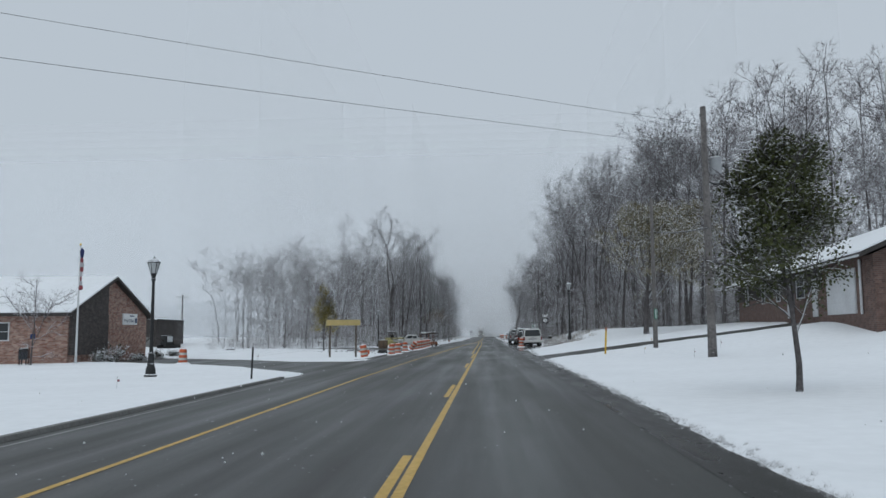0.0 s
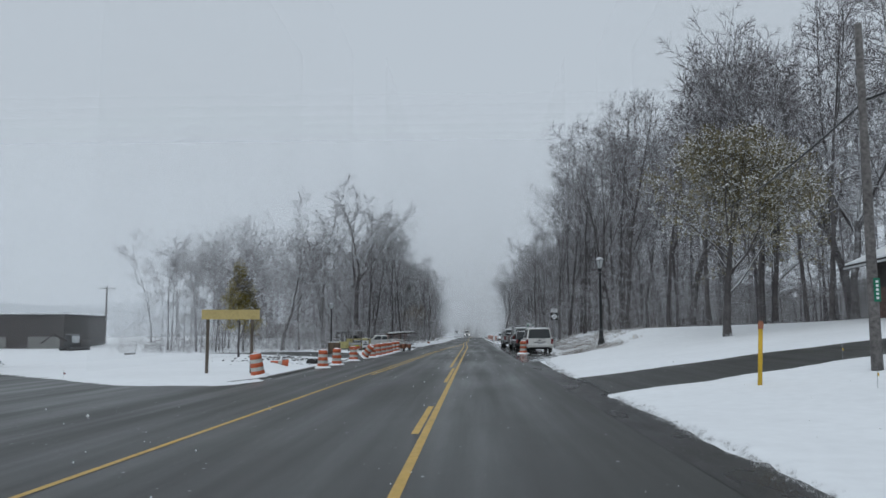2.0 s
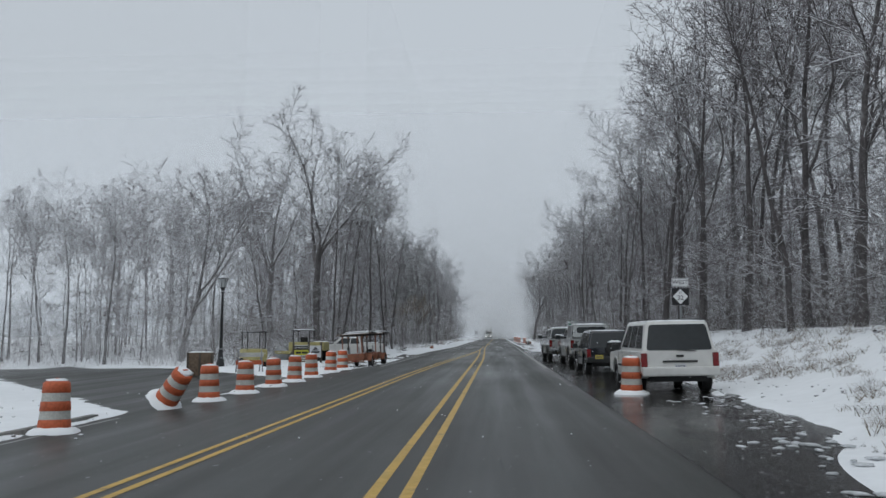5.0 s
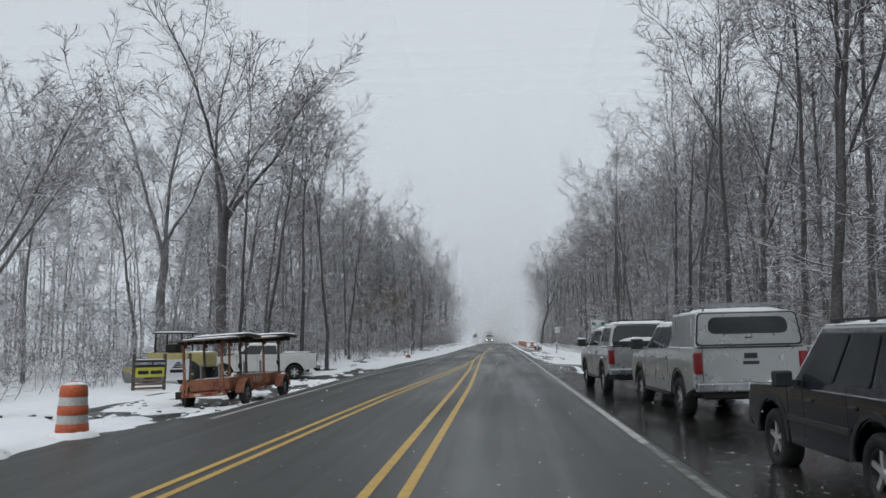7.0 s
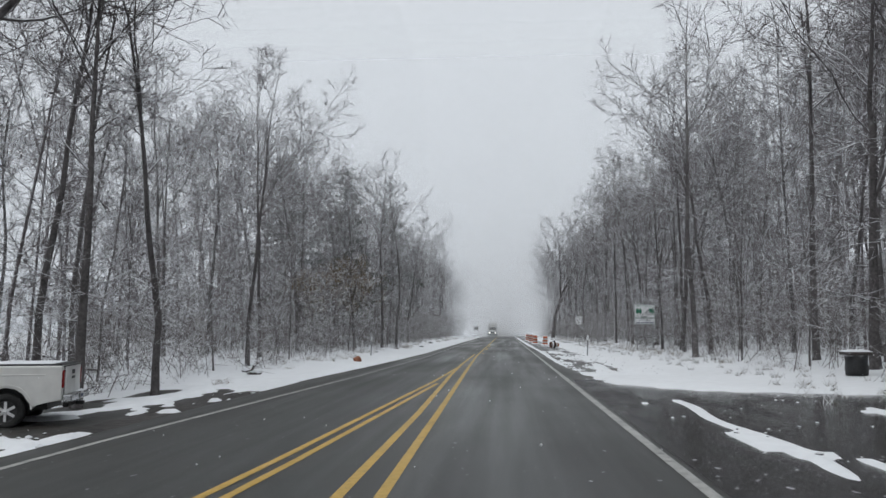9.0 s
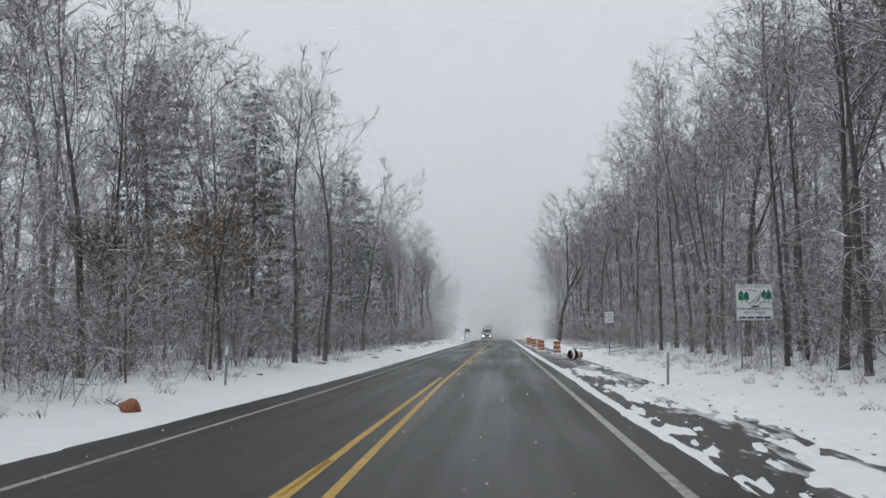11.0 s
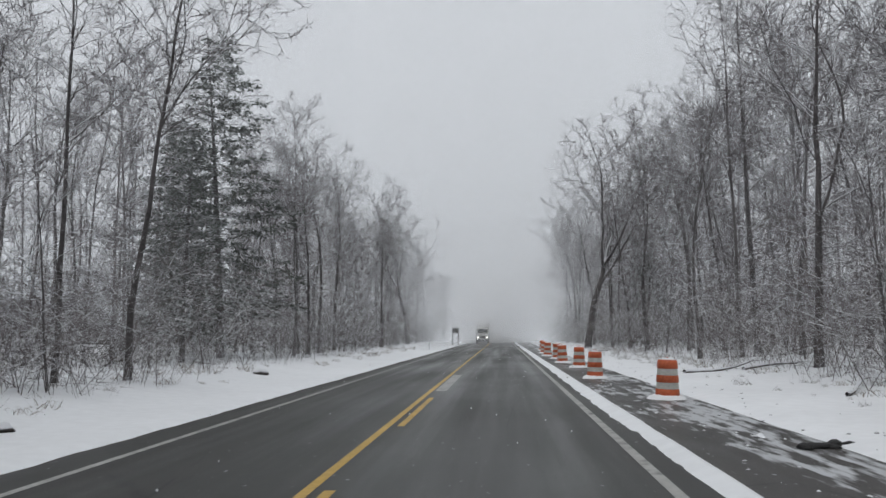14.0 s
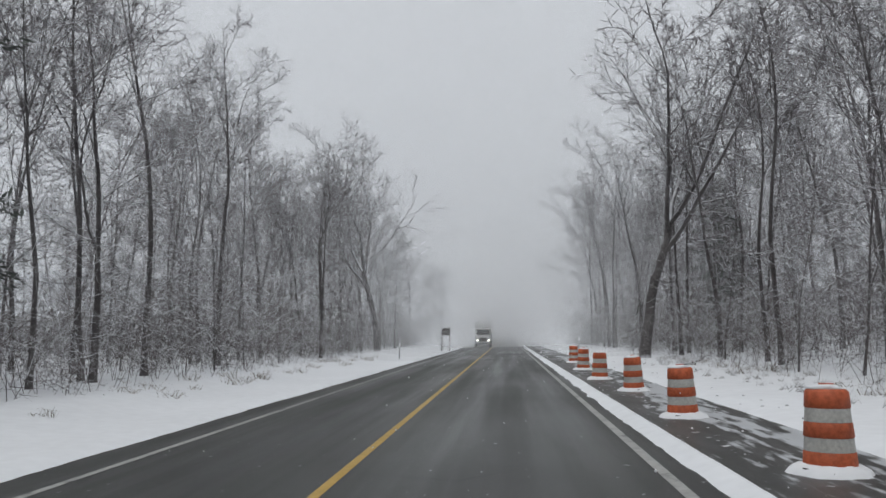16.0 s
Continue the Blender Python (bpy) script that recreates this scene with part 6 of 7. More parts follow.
# ---- buildings ----
def window_unit(parent, c, w, h, axis="y", name="window"):
    """A framed window on a wall that faces -y or +x."""
    def bx(u, z, su, sz, d, t):
        if axis == "y":
            return box((c[0] + u, c[1] - d, c[2] + z), (su, t, sz), bevel=0.004)
        return box((c[0] + d, c[1] + u, c[2] + z), (t, su, sz), bevel=0.004)
    win = part(name, bx(0, 0, w, h, 0.01, 0.02), GLASS, parent, "window with a white frame")
    for u, z, su, sz in ((0, h / 2, w + 0.14, 0.08), (0, -h / 2, w + 0.14, 0.08), (-w / 2, 0, 0.08, h), (w / 2, 0, 0.08, h), (0, 0, w, 0.04)):
        part("frame", bx(u, z, su, sz, 0.03, 0.05), WHITE_TRIM, win)
    return win


def gable_house(name, x0, x1, y0, y1, z, eave, ridge, brick, label, along="x", over=0.5):
    e = empty(name, pose(0, 0, 0), label, "building")
    bm = box(((x0 + x1) / 2, (y0 + y1) / 2, (z - 1 + eave) / 2), (x1 - x0, y1 - y0, eave - z + 1))
    part("wall", bm, brick, e)
    ym, xm = (y0 + y1) / 2, (x0 + x1) / 2
    bm = bmesh.new()
    if along == "x":
        prof, ends = [(y0 - over, eave - 0.1), (ym, ridge), (y1 + over, eave - 0.1)], (x0 - over, x1 + over)
        pt = lambda u, k, dz: (u, k[0], k[1] + dz)
    else:
        prof, ends = [(x0 - over, eave - 0.1), (xm, ridge), (x1 + over, eave - 0.1)], (y0 - over, y1 + over)
        pt = lambda u, k, dz: (k[0], u, k[1] + dz)

    def slab(dz0, dz1, grow):
        b = bmesh.new()
        rows = [[b.verts.new(pt(ends[s] + (grow if s else -grow), k, d)) for k in prof for d in (dz0, dz1)] for s in (0, 1)]
        for a in range(2):
            for top in (0, 1):
                b.faces.new((rows[0][2 * a + top], rows[0][2 * a + 2 + top], rows[1][2 * a + 2 + top], rows[1][2 * a + top]))
        for r in rows:
            for a in range(2):
                b.faces.new((r[2 * a], r[2 * a + 1], r[2 * a + 3], r[2 * a + 2]))
        for k in (0, 2):
            b.faces.new((rows[0][2 * k], rows[0][2 * k + 1], rows[1][2 * k + 1], rows[1][2 * k]))
        return b
    roof = part("roof", slab(-0.12, 0.12, 0), ROOF_EDGE, e, "roof with dark fascia boards")
    part("roof_snow", slab(0.125, 0.22, -0.04), SNOW, roof, "snow covering the roof")
    for u in ((x0, x1) if along == "x" else (y0, y1)):
        g = bmesh.new()
        tri = [(y0, eave), (ym, ridge - 0.15), (y1, eave)] if along == "x" else [(x0, eave), (xm, ridge - 0.15), (x1, eave)]
        inner = u + (0.25 if u == (x0 if along == "x" else y0) else -0.25)
        a = [g.verts.new(pt(u, k, 0)) for k in tri]
        b = [g.verts.new(pt(inner, k, 0)) for k in tri]
        g.faces.new(a)
        g.faces.new(b)
        for k in range(3):
            g.faces.new((a[k], a[(k + 1) % 3], b[(k + 1) % 3], b[k]))
        part("gable", g, brick, e)
    return e


zpo = float(land(-30, 57)) + 0.05
po = gable_house("post_office", -62, -31.0, 51.4, 64.9, zpo, 3.25, 6.25, BRICK, "red brick post office with a snowy gable roof", over=0.45)
# flat slab and gable piece: the recess's shade is put into darker brick
part("entrance_recess", box((-30.9, 54.4, 1.7), (0.3, 5.6, 3.1)), BRICK_SHADED, po, "entrance wall under the gable, shade put into its dark brick")
bm = bmesh.new()
v = [bm.verts.new(p) for p in ((-30.98, 51.6, 3.25), (-30.98, 57.2, 3.25), (-30.98, 57.2, 5.6), (-30.8, 51.6, 3.25), (-30.8, 57.2, 3.25), (-30.8, 57.2, 5.6))]
for f in ((0, 1, 2), (5, 4, 3), (0, 3, 4, 1), (1, 4, 5, 2), (2, 5, 3, 0)):
    bm.faces.new([v[k] for k in f])
part("entrance_gable", bm, BRICK_SHADED, po)
sg = part("sign_board", box((-30.94, 61.4, 2.95), (0.1, 2.7, 0.95), bevel=0.01), SIGN_WHITE, po, "white sign board with blue lettering")
lettering("lettering", "Post Office", 0.42, BLUE_INK, sg, pose(-30.87, 61.15, 2.82, 90, 0, 90))
part("name_bar", box((-30.885, 61.7, 3.23), (0.01, 0.8, 0.1)), BLUE_INK, sg)
part("emblem", box((-30.885, 62.48, 2.85), (0.01, 0.36, 0.42)), BLUE_INK, sg, "plain blue emblem")
for xx in (-36, -41, -46, -51):
    window_unit(po, (xx, 51.4, 1.9), 1.1, 1.3)
part("wall_plate", box((-33.6, 51.36, 1.55), (0.35, 0.05, 0.35)), BLUE_INK, po, "small blue plate")
e = empty("mailbox", at_ground(-32.3, 48.2, 10), "dark free-standing mailbox with a rounded top", "mailbox")
bm = box((0, 0, 0.75), (0.6, 0.55, 0.8), bevel=0.08)
part("box", bm, NAVY, e)
for x in (-0.22, 0.22):
    for y in (-0.2, 0.2):
        part("leg", box((x, y, 0.18), (0.07, 0.07, 0.4)), NAVY, e)
part("chute_door", box((0, -0.29, 0.98), (0.42, 0.03, 0.18), bevel=0.01), IRON, e)
snow_slab(e, (0, 0, 1.13), (0.5, 0.45, 0.05), 3)

e = empty("flagpole", at_ground(-29.4, 49.7, 0), "white flagpole with a limp striped flag", "flagpole")
part("pole", lathe([(0, 0), (0.09, 0), (0.08, 1), (0.04, 8.4), (0, 8.4)], 12), WHITE_TRIM, e, smooth=True)
part("finial", lathe([(0, 8.36), (0.06, 8.42), (0.07, 8.48), (0.04, 8.55), (0, 8.56)], 12), YELLOW, e, smooth=True)
flag = part("flag_canton", lathe([(0.06, 7.5), (0.13, 7.7), (0.15, 8.0), (0.05, 8.2)], 10, pose(0.14, 0, 0)), FLAG_BLUE, e, "dark blue canton")
for k in range(7):
    z = 7.5 - 0.33 * k
    w = 0.10 + 0.05 * math.sin(k * 1.3)
    part("flag_stripe", lathe([(w * 0.8, z - 0.33), (w + 0.03, z - 0.17), (w * 0.8, z)], 9, pose(0.14 + 0.02 * math.sin(k), 0, 0) @ Matrix.Diagonal((1, 0.5, 1, 1))), FLAG_RED if k % 2 == 0 else FLAG_WHITE, e)

e = empty("dark_building", pose(0, 0, 0), "low dark flat-roofed building beyond the snowy field", "building")
part("wall", box((-72.3, 133, 1.3), (32, 12, 5.6)), DARK_CLAD, e)
part("roof", box((-72.3, 133, 4.14), (32.4, 12.4, 0.12)), ROOF_EDGE, e)
part("roof_snow", box((-72.3, 133, 4.24), (32.2, 12.2, 0.09), bevel=0.03), SNOW, e)
for xx in (-59, -66.5):
    part("pale_panel", box((xx, 126.98, 0.3), (4.4, 0.06, 1.7), bevel=0.01), CONCRETE, e)

hs = gable_house("house", 0, 31, 0, 9.5, 2.5, 5.45, 7.9, BRICK_BROWN, "brown brick house with a snowy roof on the rise", over=0.9)
hs.matrix_world = pose(21.8, 65.6, 0, 0, 0, -95.4)
part("siding", box((11.5, -0.03, 4.75), (23.0, 0.06, 1.3)), DARK_CLAD, hs, "dark siding above the brick")
for xx, ww in ((3.6, 0.9), (9.1, 0.9), (13.4, 0.9), (18.8, 1.7)):
    window_unit(hs, (xx, -0.06, 4.5), ww, 1.5)
for xx in (16.0, 21.6):
    dr = part("door", box((xx, -0.05, 3.65), (0.95, 0.06, 2.3), bevel=0.01), WHITE_TRIM, hs, "white front door")
    part("handle", box((xx + 0.35, -0.1, 3.6), (0.05, 0.05, 0.16)), STEEL, dr)
gd = part("garage_door", box((26.2, -0.04, 3.75), (4.6, 0.08, 2.4), bevel=0.01), WHITE_TRIM, hs, "white panelled garage door")
for k in range(4):
    part("panel", box((26.2, -0.09, 2.85 + 0.6 * k), (4.4, 0.03, 0.5), bevel=0.01), WHITE_TRIM, gd)
part("downpipe", rod((29.4, -0.1, 2.5), (29.4, -0.1, 5.3), 0.07), WHITE_TRIM, hs)
part("gutter", box((15.5, -0.96, 5.3), (32.6, 0.1, 0.1), bevel=0.02), WHITE_TRIM, hs)

# ---- leafy trees ----
def leafy(seed, height, trunk_r, first, spread, limbs, leaves, size, shape, fine=5):
    """A tree in leaf: limbs, and leaf blades round its twigs within an outline."""
    r = random.Random(seed)
    (tv, tf), (cv, cf) = bare_tree(seed, height, trunk_r, first, spread, limbs, fine, tips=3, low=0, hairs=1, hair_len=0.4)
    lv, lf = [], []
    pool = [v for v in cv if v[2] > first * height * 0.9]
    while len(lf) < leaves:
        p = Vector(r.choice(pool)) + Vector((r.gauss(0, 0.12), r.gauss(0, 0.12), r.gauss(0, 0.12)))
        t = (p.z / height - first * 0.8) / (1.02 - first * 0.8)
        if not 0 < t < 1 or math.hypot(p.x, p.y) > shape(t) * (0.85 + 0.3 * r.random()):
            continue
        d = Vector((r.gauss(0, 1), r.gauss(0, 1), r.gauss(-0.4, 0.7))).normalized() * size * r.uniform(0.7, 1.3)
        s = d.cross(Vector((r.gauss(0, 1), r.gauss(0, 1), 1.2))).normalized() * size * 0.42
        b = len(lv)
        lv += [tuple(p), tuple(p + d * 0.5 + s), tuple(p + d), tuple(p + d * 0.5 - s)]
        lf.append((b, b + 1, b + 2, b + 3))
    return (tv, tf), (cv, cf), (lv, lf)


def leafy_tree(x, y, dz, args, leaf_mat, label, turn=0):
    t, c, l = leafy(*args)
    e = empty("tree", at_ground(x, y, turn, dz), label, "tree")
    mesh_object("trunk", *t, BARK_DARK, e, True)
    mesh_object("crown", *c, BARK_DARK, e, True)
    mesh_object("leaves", *l, leaf_mat, e, False)
    for o in e.children[1:]:
        o["kind"] = "stuff"
    return e


leafy_tree(6.98, 13.43, 0, (201, 6.1, 0.085, 0.25, 1.1, 36, 24000, 0.08, lambda t: 2.05 * math.sin(math.pi * min(1, 0.12 + 0.86 * t) ** 0.85) ** 0.7 + 0.1, 6), LEAF_GREEN, "young street tree in dull green leaf dusted with snow")
leafy_tree(-17.4, 77.5, 0, (204, 7.2, 0.09, 0.15, 0.95, 36, 10000, 0.10, lambda t: 2.1 * (1 - t) ** 0.8 + 0.15, 5), LEAF_GOLD, "slender tree in golden-green leaf beside the verge")
leafy_tree(13.4, 64.0, -0.05, (207, 11.2, 0.25, 0.22, 2.0, 40, 26000, 0.12, lambda t: 4.9 * math.sin(math.pi * min(1, 0.15 + 0.8 * t)) ** 0.55 + 0.3, 6), LEAF_OLIVE, "spreading tree with withered olive leaves and snow")
leafy_tree(19.5, 73.5, 0, (209, 12.0, 0.22, 0.2, 2.0, 30, 10000, 0.15, lambda t: 4.6 * math.sin(math.pi * min(1, 0.15 + 0.8 * t)) ** 0.6 + 0.3, 5), LEAF_OLIVE, "spreading tree with withered olive leaves and snow")
leafy_tree(-11.0, 165.5, 0, (231, 6.6, 0.06, 0.28, 2.0, 22, 4200, 0.09, lambda t: 2.6 * math.sin(math.pi * min(1, 0.12 + 0.8 * t)) ** 0.6 + 0.2, 5), LEAF_TAN, "young beech that keeps its withered tan leaves")
leafy_tree(-12.3, 161.0, 0, (233, 5.2, 0.05, 0.25, 2.0, 18, 2400, 0.09, lambda t: 2.2 * math.sin(math.pi * min(1, 0.12 + 0.8 * t)) ** 0.6 + 0.2, 5), LEAF_TAN, "young beech that keeps its withered tan leaves")

orn = thing_tree(bare_tree(220, 6.4, 0.07, 0.16, 1.4, 14, 5, tips=4, low=2, hairs=2, twig=0.014, hair_len=0.4), (BARK_DARK, TWIG), "small bare ornamental tree before the brick wall")
orn.matrix_world = at_ground(-31.4, 47.5)
for k, (x, y, s) in enumerate(((-28.9, 54.6, 1.7), (-29.0, 52.8, 1.1), (-28.8, 58.5, 0.8), (-29.3, 63.5, 0.9), (-29.0, 66.5, 0.8))):
    b = empty("bush", at_ground(x, y, 40 * k), "low clipped bush loaded with snow by the brick wall", "bush", "bushes by the wall")
    r = random.Random(300 + k)
    stems = [grow(r, (r.gauss(0, 0.15), r.gauss(0, 0.15), -0.05), (r.gauss(0, 0.7), r.gauss(0, 0.7), 0.8), s * r.uniform(0.5, 0.9), 0.02, 0.006, 3, 0.15, 0.0) for _ in range(26)]
    stems += [branch_off(r, q, r.uniform(0.3, 1), r.uniform(0.5, 1.2), r.uniform(0, 6), s * 0.3, 0.6, 2, 0.15, 0, 0.006) for q in list(stems) for _ in range(5)]
    mesh_object("branches", *tubes(stems, 3), BRUSH, b, True)["kind"] = "stuff"
    pts = [p for q in stems for p, _, _ in q]
    lv, lf = [], []
    for _ in range(900):
        p = r.choice(pts)
        d, w = Vector((r.gauss(0, 1), r.gauss(0, 1), r.gauss(0, 0.4))).normalized() * 0.09, Vector((r.gauss(0, 1), r.gauss(0, 1), r.gauss(0, 0.3))).normalized() * 0.05
        n = len(lv)
        lv += [tuple(p), tuple(p + d + w), tuple(p + d * 2), tuple(p + d - w)]
        lf.append((n, n + 1, n + 2, n + 3))
    mesh_object("leaves", lv, lf, snowed(material("bush_leaves", (0.05, 0.06, 0.035), 0.8, vary=0.3), 0.0, 0.5, 0.95, 3) if k == 0 else bpy.data.materials["bush_leaves"], b)["kind"] = "stuff"

# ---- the works beside the road ----
def board_trailer(m, number, ink, label):
    """A towed sign trailer seen from its tail: frame, low box, masts, and a lamp board and a solar panel laid flat on top."""
    e = empty("sign_trailer", m, label, "trailer", "sign trailers")
    for s in (-1, 1):
        part("frame_rail", box((s * 0.5, 0.0, 0.47), (0.08, 2.3, 0.1), bevel=0.01), TRAILER_ORANGE, e)
    for y in (-0.4, 0.4, 1.1):
        part("frame_crossbar", box((0, y, 0.47), (1.0, 0.08, 0.08), bevel=0.01), TRAILER_ORANGE, e)
    rail = part("tail_rail", box((0.0, -1.0, 0.42), (1.45, 0.09, 0.12), bevel=0.01), TRAILER_ORANGE, e)
    for k in range(4):
        part("reflector_strip", box((-0.54 + 0.36 * k, -1.048, 0.42), (0.2, 0.006, 0.06)), DRUM_WHITE if k % 2 else TAIL_RED, rail)
    part("tail_lamp_box", box((-0.82, -0.98, 0.44), (0.16, 0.16, 0.24), bevel=0.02), IRON, e)
    part("tongue", box((0, 1.6, 0.42), (0.09, 1.0, 0.09), bevel=0.01), TRAILER_ORANGE, e)
    part("jack", rod((0.55, 1.0, 0.0), (0.55, 1.0, 0.75), 0.03), IRON, e)
    part("jack", rod((-0.62, -1.0, 0.0), (-0.62, -1.0, 0.6), 0.028), IRON, e)
    bx = part("battery_box", box((0, 0.05, 0.70), (1.32, 1.2, 0.36), bevel=0.02), TRAILER_ORANGE, e, "faded orange steel box")
    lettering("lettering", number, 0.22, ink, bx, pose(0.22, -0.562, 0.70, 90, 0, 0))
    snow_slab(bx, (0, 0.05, 0.87), (1.2, 1.1, 0.03), 5)
    for s in (-1, 1):
        wheel(e, s * 0.95, 0.0, 0.36, 0.2, s, STEEL, 5)
        bm = bmesh.new()
        rings = []
        for k in range(13):
            a = math.pi * (0.02 + 0.96 * k / 12)
            rings.append([bm.verts.new((s * (0.95 + dx), -rr * math.cos(a), 0.36 + rr * math.sin(a))) for dx, rr in ((-0.15, 0.42), (0.13, 0.42), (0.13, 0.45), (-0.15, 0.45))])
        for a, b in zip(rings, rings[1:]):
            for k in range(4):
                bm.faces.new((a[k], b[k], b[(k + 1) % 4], a[(k + 1) % 4]))
        part("mudguard", bm, TRAILER_ORANGE, e)
    for s in (-1, 1):
        for y, mat in ((-0.98, TRAILER_ORANGE), (0.55, WOOD_POST)):
            p = part("post", box((s * 0.62, y, 1.3), (0.07, 0.07, 1.7), bevel=0.01), mat, e)
            part("brace", box((s * 0.62, y + 0.1, 1.98), (0.05, 0.3, 0.2), pose(0, 0, 0), bevel=0.01), TRAILER_ORANGE, p)
        part("post_stub", box((s * 0.3, -0.45, 1.02), (0.06, 0.06, 0.62), bevel=0.01), STEEL, e, "grey steel stub post")
        part("latch", box((s * 0.62, 0.5, 1.22), (0.1, 0.12, 0.16), bevel=0.02), IRON, e)
    pn = part("display_panel", box((0, 0, 0), (1.95, 1.35, 0.045), pose(0.12, -0.82, 2.12, 2.5, 0, 0), bevel=0.012), PLYWOOD, e, "lamp board laid flat, its edge bare wood")
    for x in (-0.6, -0.2, 0.2, 0.6, 0.95):
        for y in (-1.2, -0.55):
            part("lamp_housing", lathe([(0.1, -0.14), (0.1, 0), (0, 0)], 10, pose(x, y, 2.13)), RUBBER, pn)
    snow_slab(pn, (0.25, -0.72, 2.14), (1.6, 1.0, 0.05), 8)
    sp = part("solar_panel", box((0, 0, 0), (2.1, 1.1, 0.09), pose(0.18, 0.36, 2.17, -3, 0, 0), bevel=0.015), IRON, e, "dark solar panel under snow")
    part("panel_box", box((0.2, 0.3, 2.06), (1.7, 0.7, 0.14), bevel=0.02), RUBBER, sp)
    snow_slab(sp, (0.18, 0.36, 2.215), (2.0, 1.02, 0.09), 8)
    return e


ztr = -0.52
board_trailer(pose(-9.19, 109.85, ztr, 0, -4, -3), "22", DARK_INK, "rusty orange sign trailer with a snowy folded panel")
board_trailer(pose(-8.8, 112.9, ztr + 0.03, 0, -3, -4), "152", DRUM_WHITE, "faded orange sign trailer behind its twin, snow on top")

e = empty("site_banner", pose(-14.15, 117.0, -0.6, 0, 0, 47), "site banner on wooden posts: black, yellow and white panels", "banner")
for x in (-1.15, 0.15, 1.25):
    part("post", box((x, 0.06, 0.75), (0.12, 0.1, 1.7), bevel=0.01), WOOD_POST, e)
p = part("black_panel", box((-0.5, -0.012, 1.2), (1.2, 0.02, 0.3)), BLACK_SIGN, e)
lettering("lettering", "COMING SOON", 0.17, SIGN_WHITE, p, FACE(-0.5, -0.026, 1.2))
p = part("yellow_panel", box((-0.5, -0.012, 0.84), (1.2, 0.02, 0.38)), SIGN_YELLOW, e)
for x, w in ((-0.78, 0.44), (-0.23, 0.5)):
    part("name_bar", box((x, -0.026, 0.84), (w, 0.006, 0.14)), DARK_INK, p)
for z in (0.52, 0.36, 0.2):
    part("rail", box((-0.5, 0.0, z), (1.2, 0.03, 0.09), bevel=0.005), PLYWOOD, e)
p = part("white_panel", box((0.7, -0.012, 0.92), (0.98, 0.02, 0.86)), SIGN_WHITE, e)
for k in range(4):
    part("emblem_bar", box((0.7, -0.026, 1.22 - 0.07 * k), (0.16 + 0.12 * k, 0.006, 0.045)), DARK_INK, p)
part("name_bar", box((0.7, -0.026, 0.86), (0.7, 0.006, 0.13)), DARK_INK, p)
snow_slab(e, (-0.5, 0.0, 1.36), (1.2, 0.06, 0.03), 3)

e = empty("road_roller", pose(-15.6, 121.5, -0.6, 0, 0, 262), "yellow road roller with a canopy parked among the works", "road roller")
part("body", box((0, 0.2, 1.15), (1.5, 2.2, 0.8), bevel=0.08), MACHINE_YELLOW, e)
part("engine_hood", box((0, 1.5, 1.25), (1.3, 1.0, 0.7), bevel=0.12), MACHINE_YELLOW, e)
part("roller_drum", lathe([(0, -0.8), (0.6, -0.8), (0.62, -0.75), (0.62, 0.75), (0.6, 0.8), (0, 0.8)], 28, pose(0, -1.5, 0.62, 0, 90, 0)), STEEL, e, "steel roller drum", True)
part("drum_yoke", box((0.9, -1.3, 0.75), (0.12, 1.3, 0.25), bevel=0.02), MACHINE_YELLOW, e)
part("drum_yoke", box((-0.9, -1.3, 0.75), (0.12, 1.3, 0.25), bevel=0.02), MACHINE_YELLOW, e)
for s in (-1, 1):
    wheel(e, s * 0.72, 1.3, 0.6, 0.4, s, MACHINE_YELLOW, 4)
    for y in (-0.6, 0.75):
        part("canopy_post", box((s * 0.5, y, 1.95), (0.06, 0.06, 1.0)), IRON, e)
part("seat", box((0, 0.1, 1.7), (0.5, 0.5, 0.5), bevel=0.08), RUBBER, e)
cn = part("canopy", box((0, 0.1, 2.47), (1.2, 1.7, 0.07), bevel=0.02), IRON, e)
snow_slab(cn, (0, 0.1, 2.50), (1.15, 1.6, 0.06), 4)
snow_slab(e, (0, 1.5, 1.59), (1.1, 0.9, 0.05), 6)

e = empty("excavator", at_ground(-52, 121, 60), "far excavator cab and boom behind the snow bank", "excavator")
part("cab", box((0, 0, 1.3), (1.3, 1.5, 1.5), bevel=0.08), IRON, e)
part("cab_glass", box((0, -0.76, 1.45), (1.0, 0.03, 0.9)), LAMP_GLASS, e)
part("counterweight", box((1.4, 0, 0.95), (1.6, 1.8, 0.9), bevel=0.15), DARK_CLAD, e)
part("track", box((0.4, -0.8, 0.25), (3.2, 0.45, 0.6), bevel=0.2), RUBBER, e)
part("track", box((0.4, 0.8, 0.25), (3.2, 0.45, 0.6), bevel=0.2), RUBBER, e)
bm = rod((-0.8, 0, 1.2), (-2.6, 0, 2.1), 0.17, 0.14)
part("boom", add_rod(bm, (-2.6, 0, 2.1), (-4.2, 0, 0.9), 0.13, 0.1), DARK_CLAD, e)

e = empty("plywood_crate", at_ground(-13.3, 93.6, 15), "brown plywood crate on the paved entry", "crate")
part("body", box((0, 0, 0.5), (1.05, 0.8, 1.0), bevel=0.01), PLYWOOD, e)
for x in (-0.5, 0, 0.5):
    part("batten", box((x, -0.42, 0.5), (0.09, 0.03, 1.0)), WOOD_POST, e)
snow_slab(e, (0, 0, 1.0), (1.0, 0.75, 0.04), 2)
e = empty("sawhorse", at_ground(-11.6, 95.2, 35), "leaning orange and white barricade boards", "barricade")
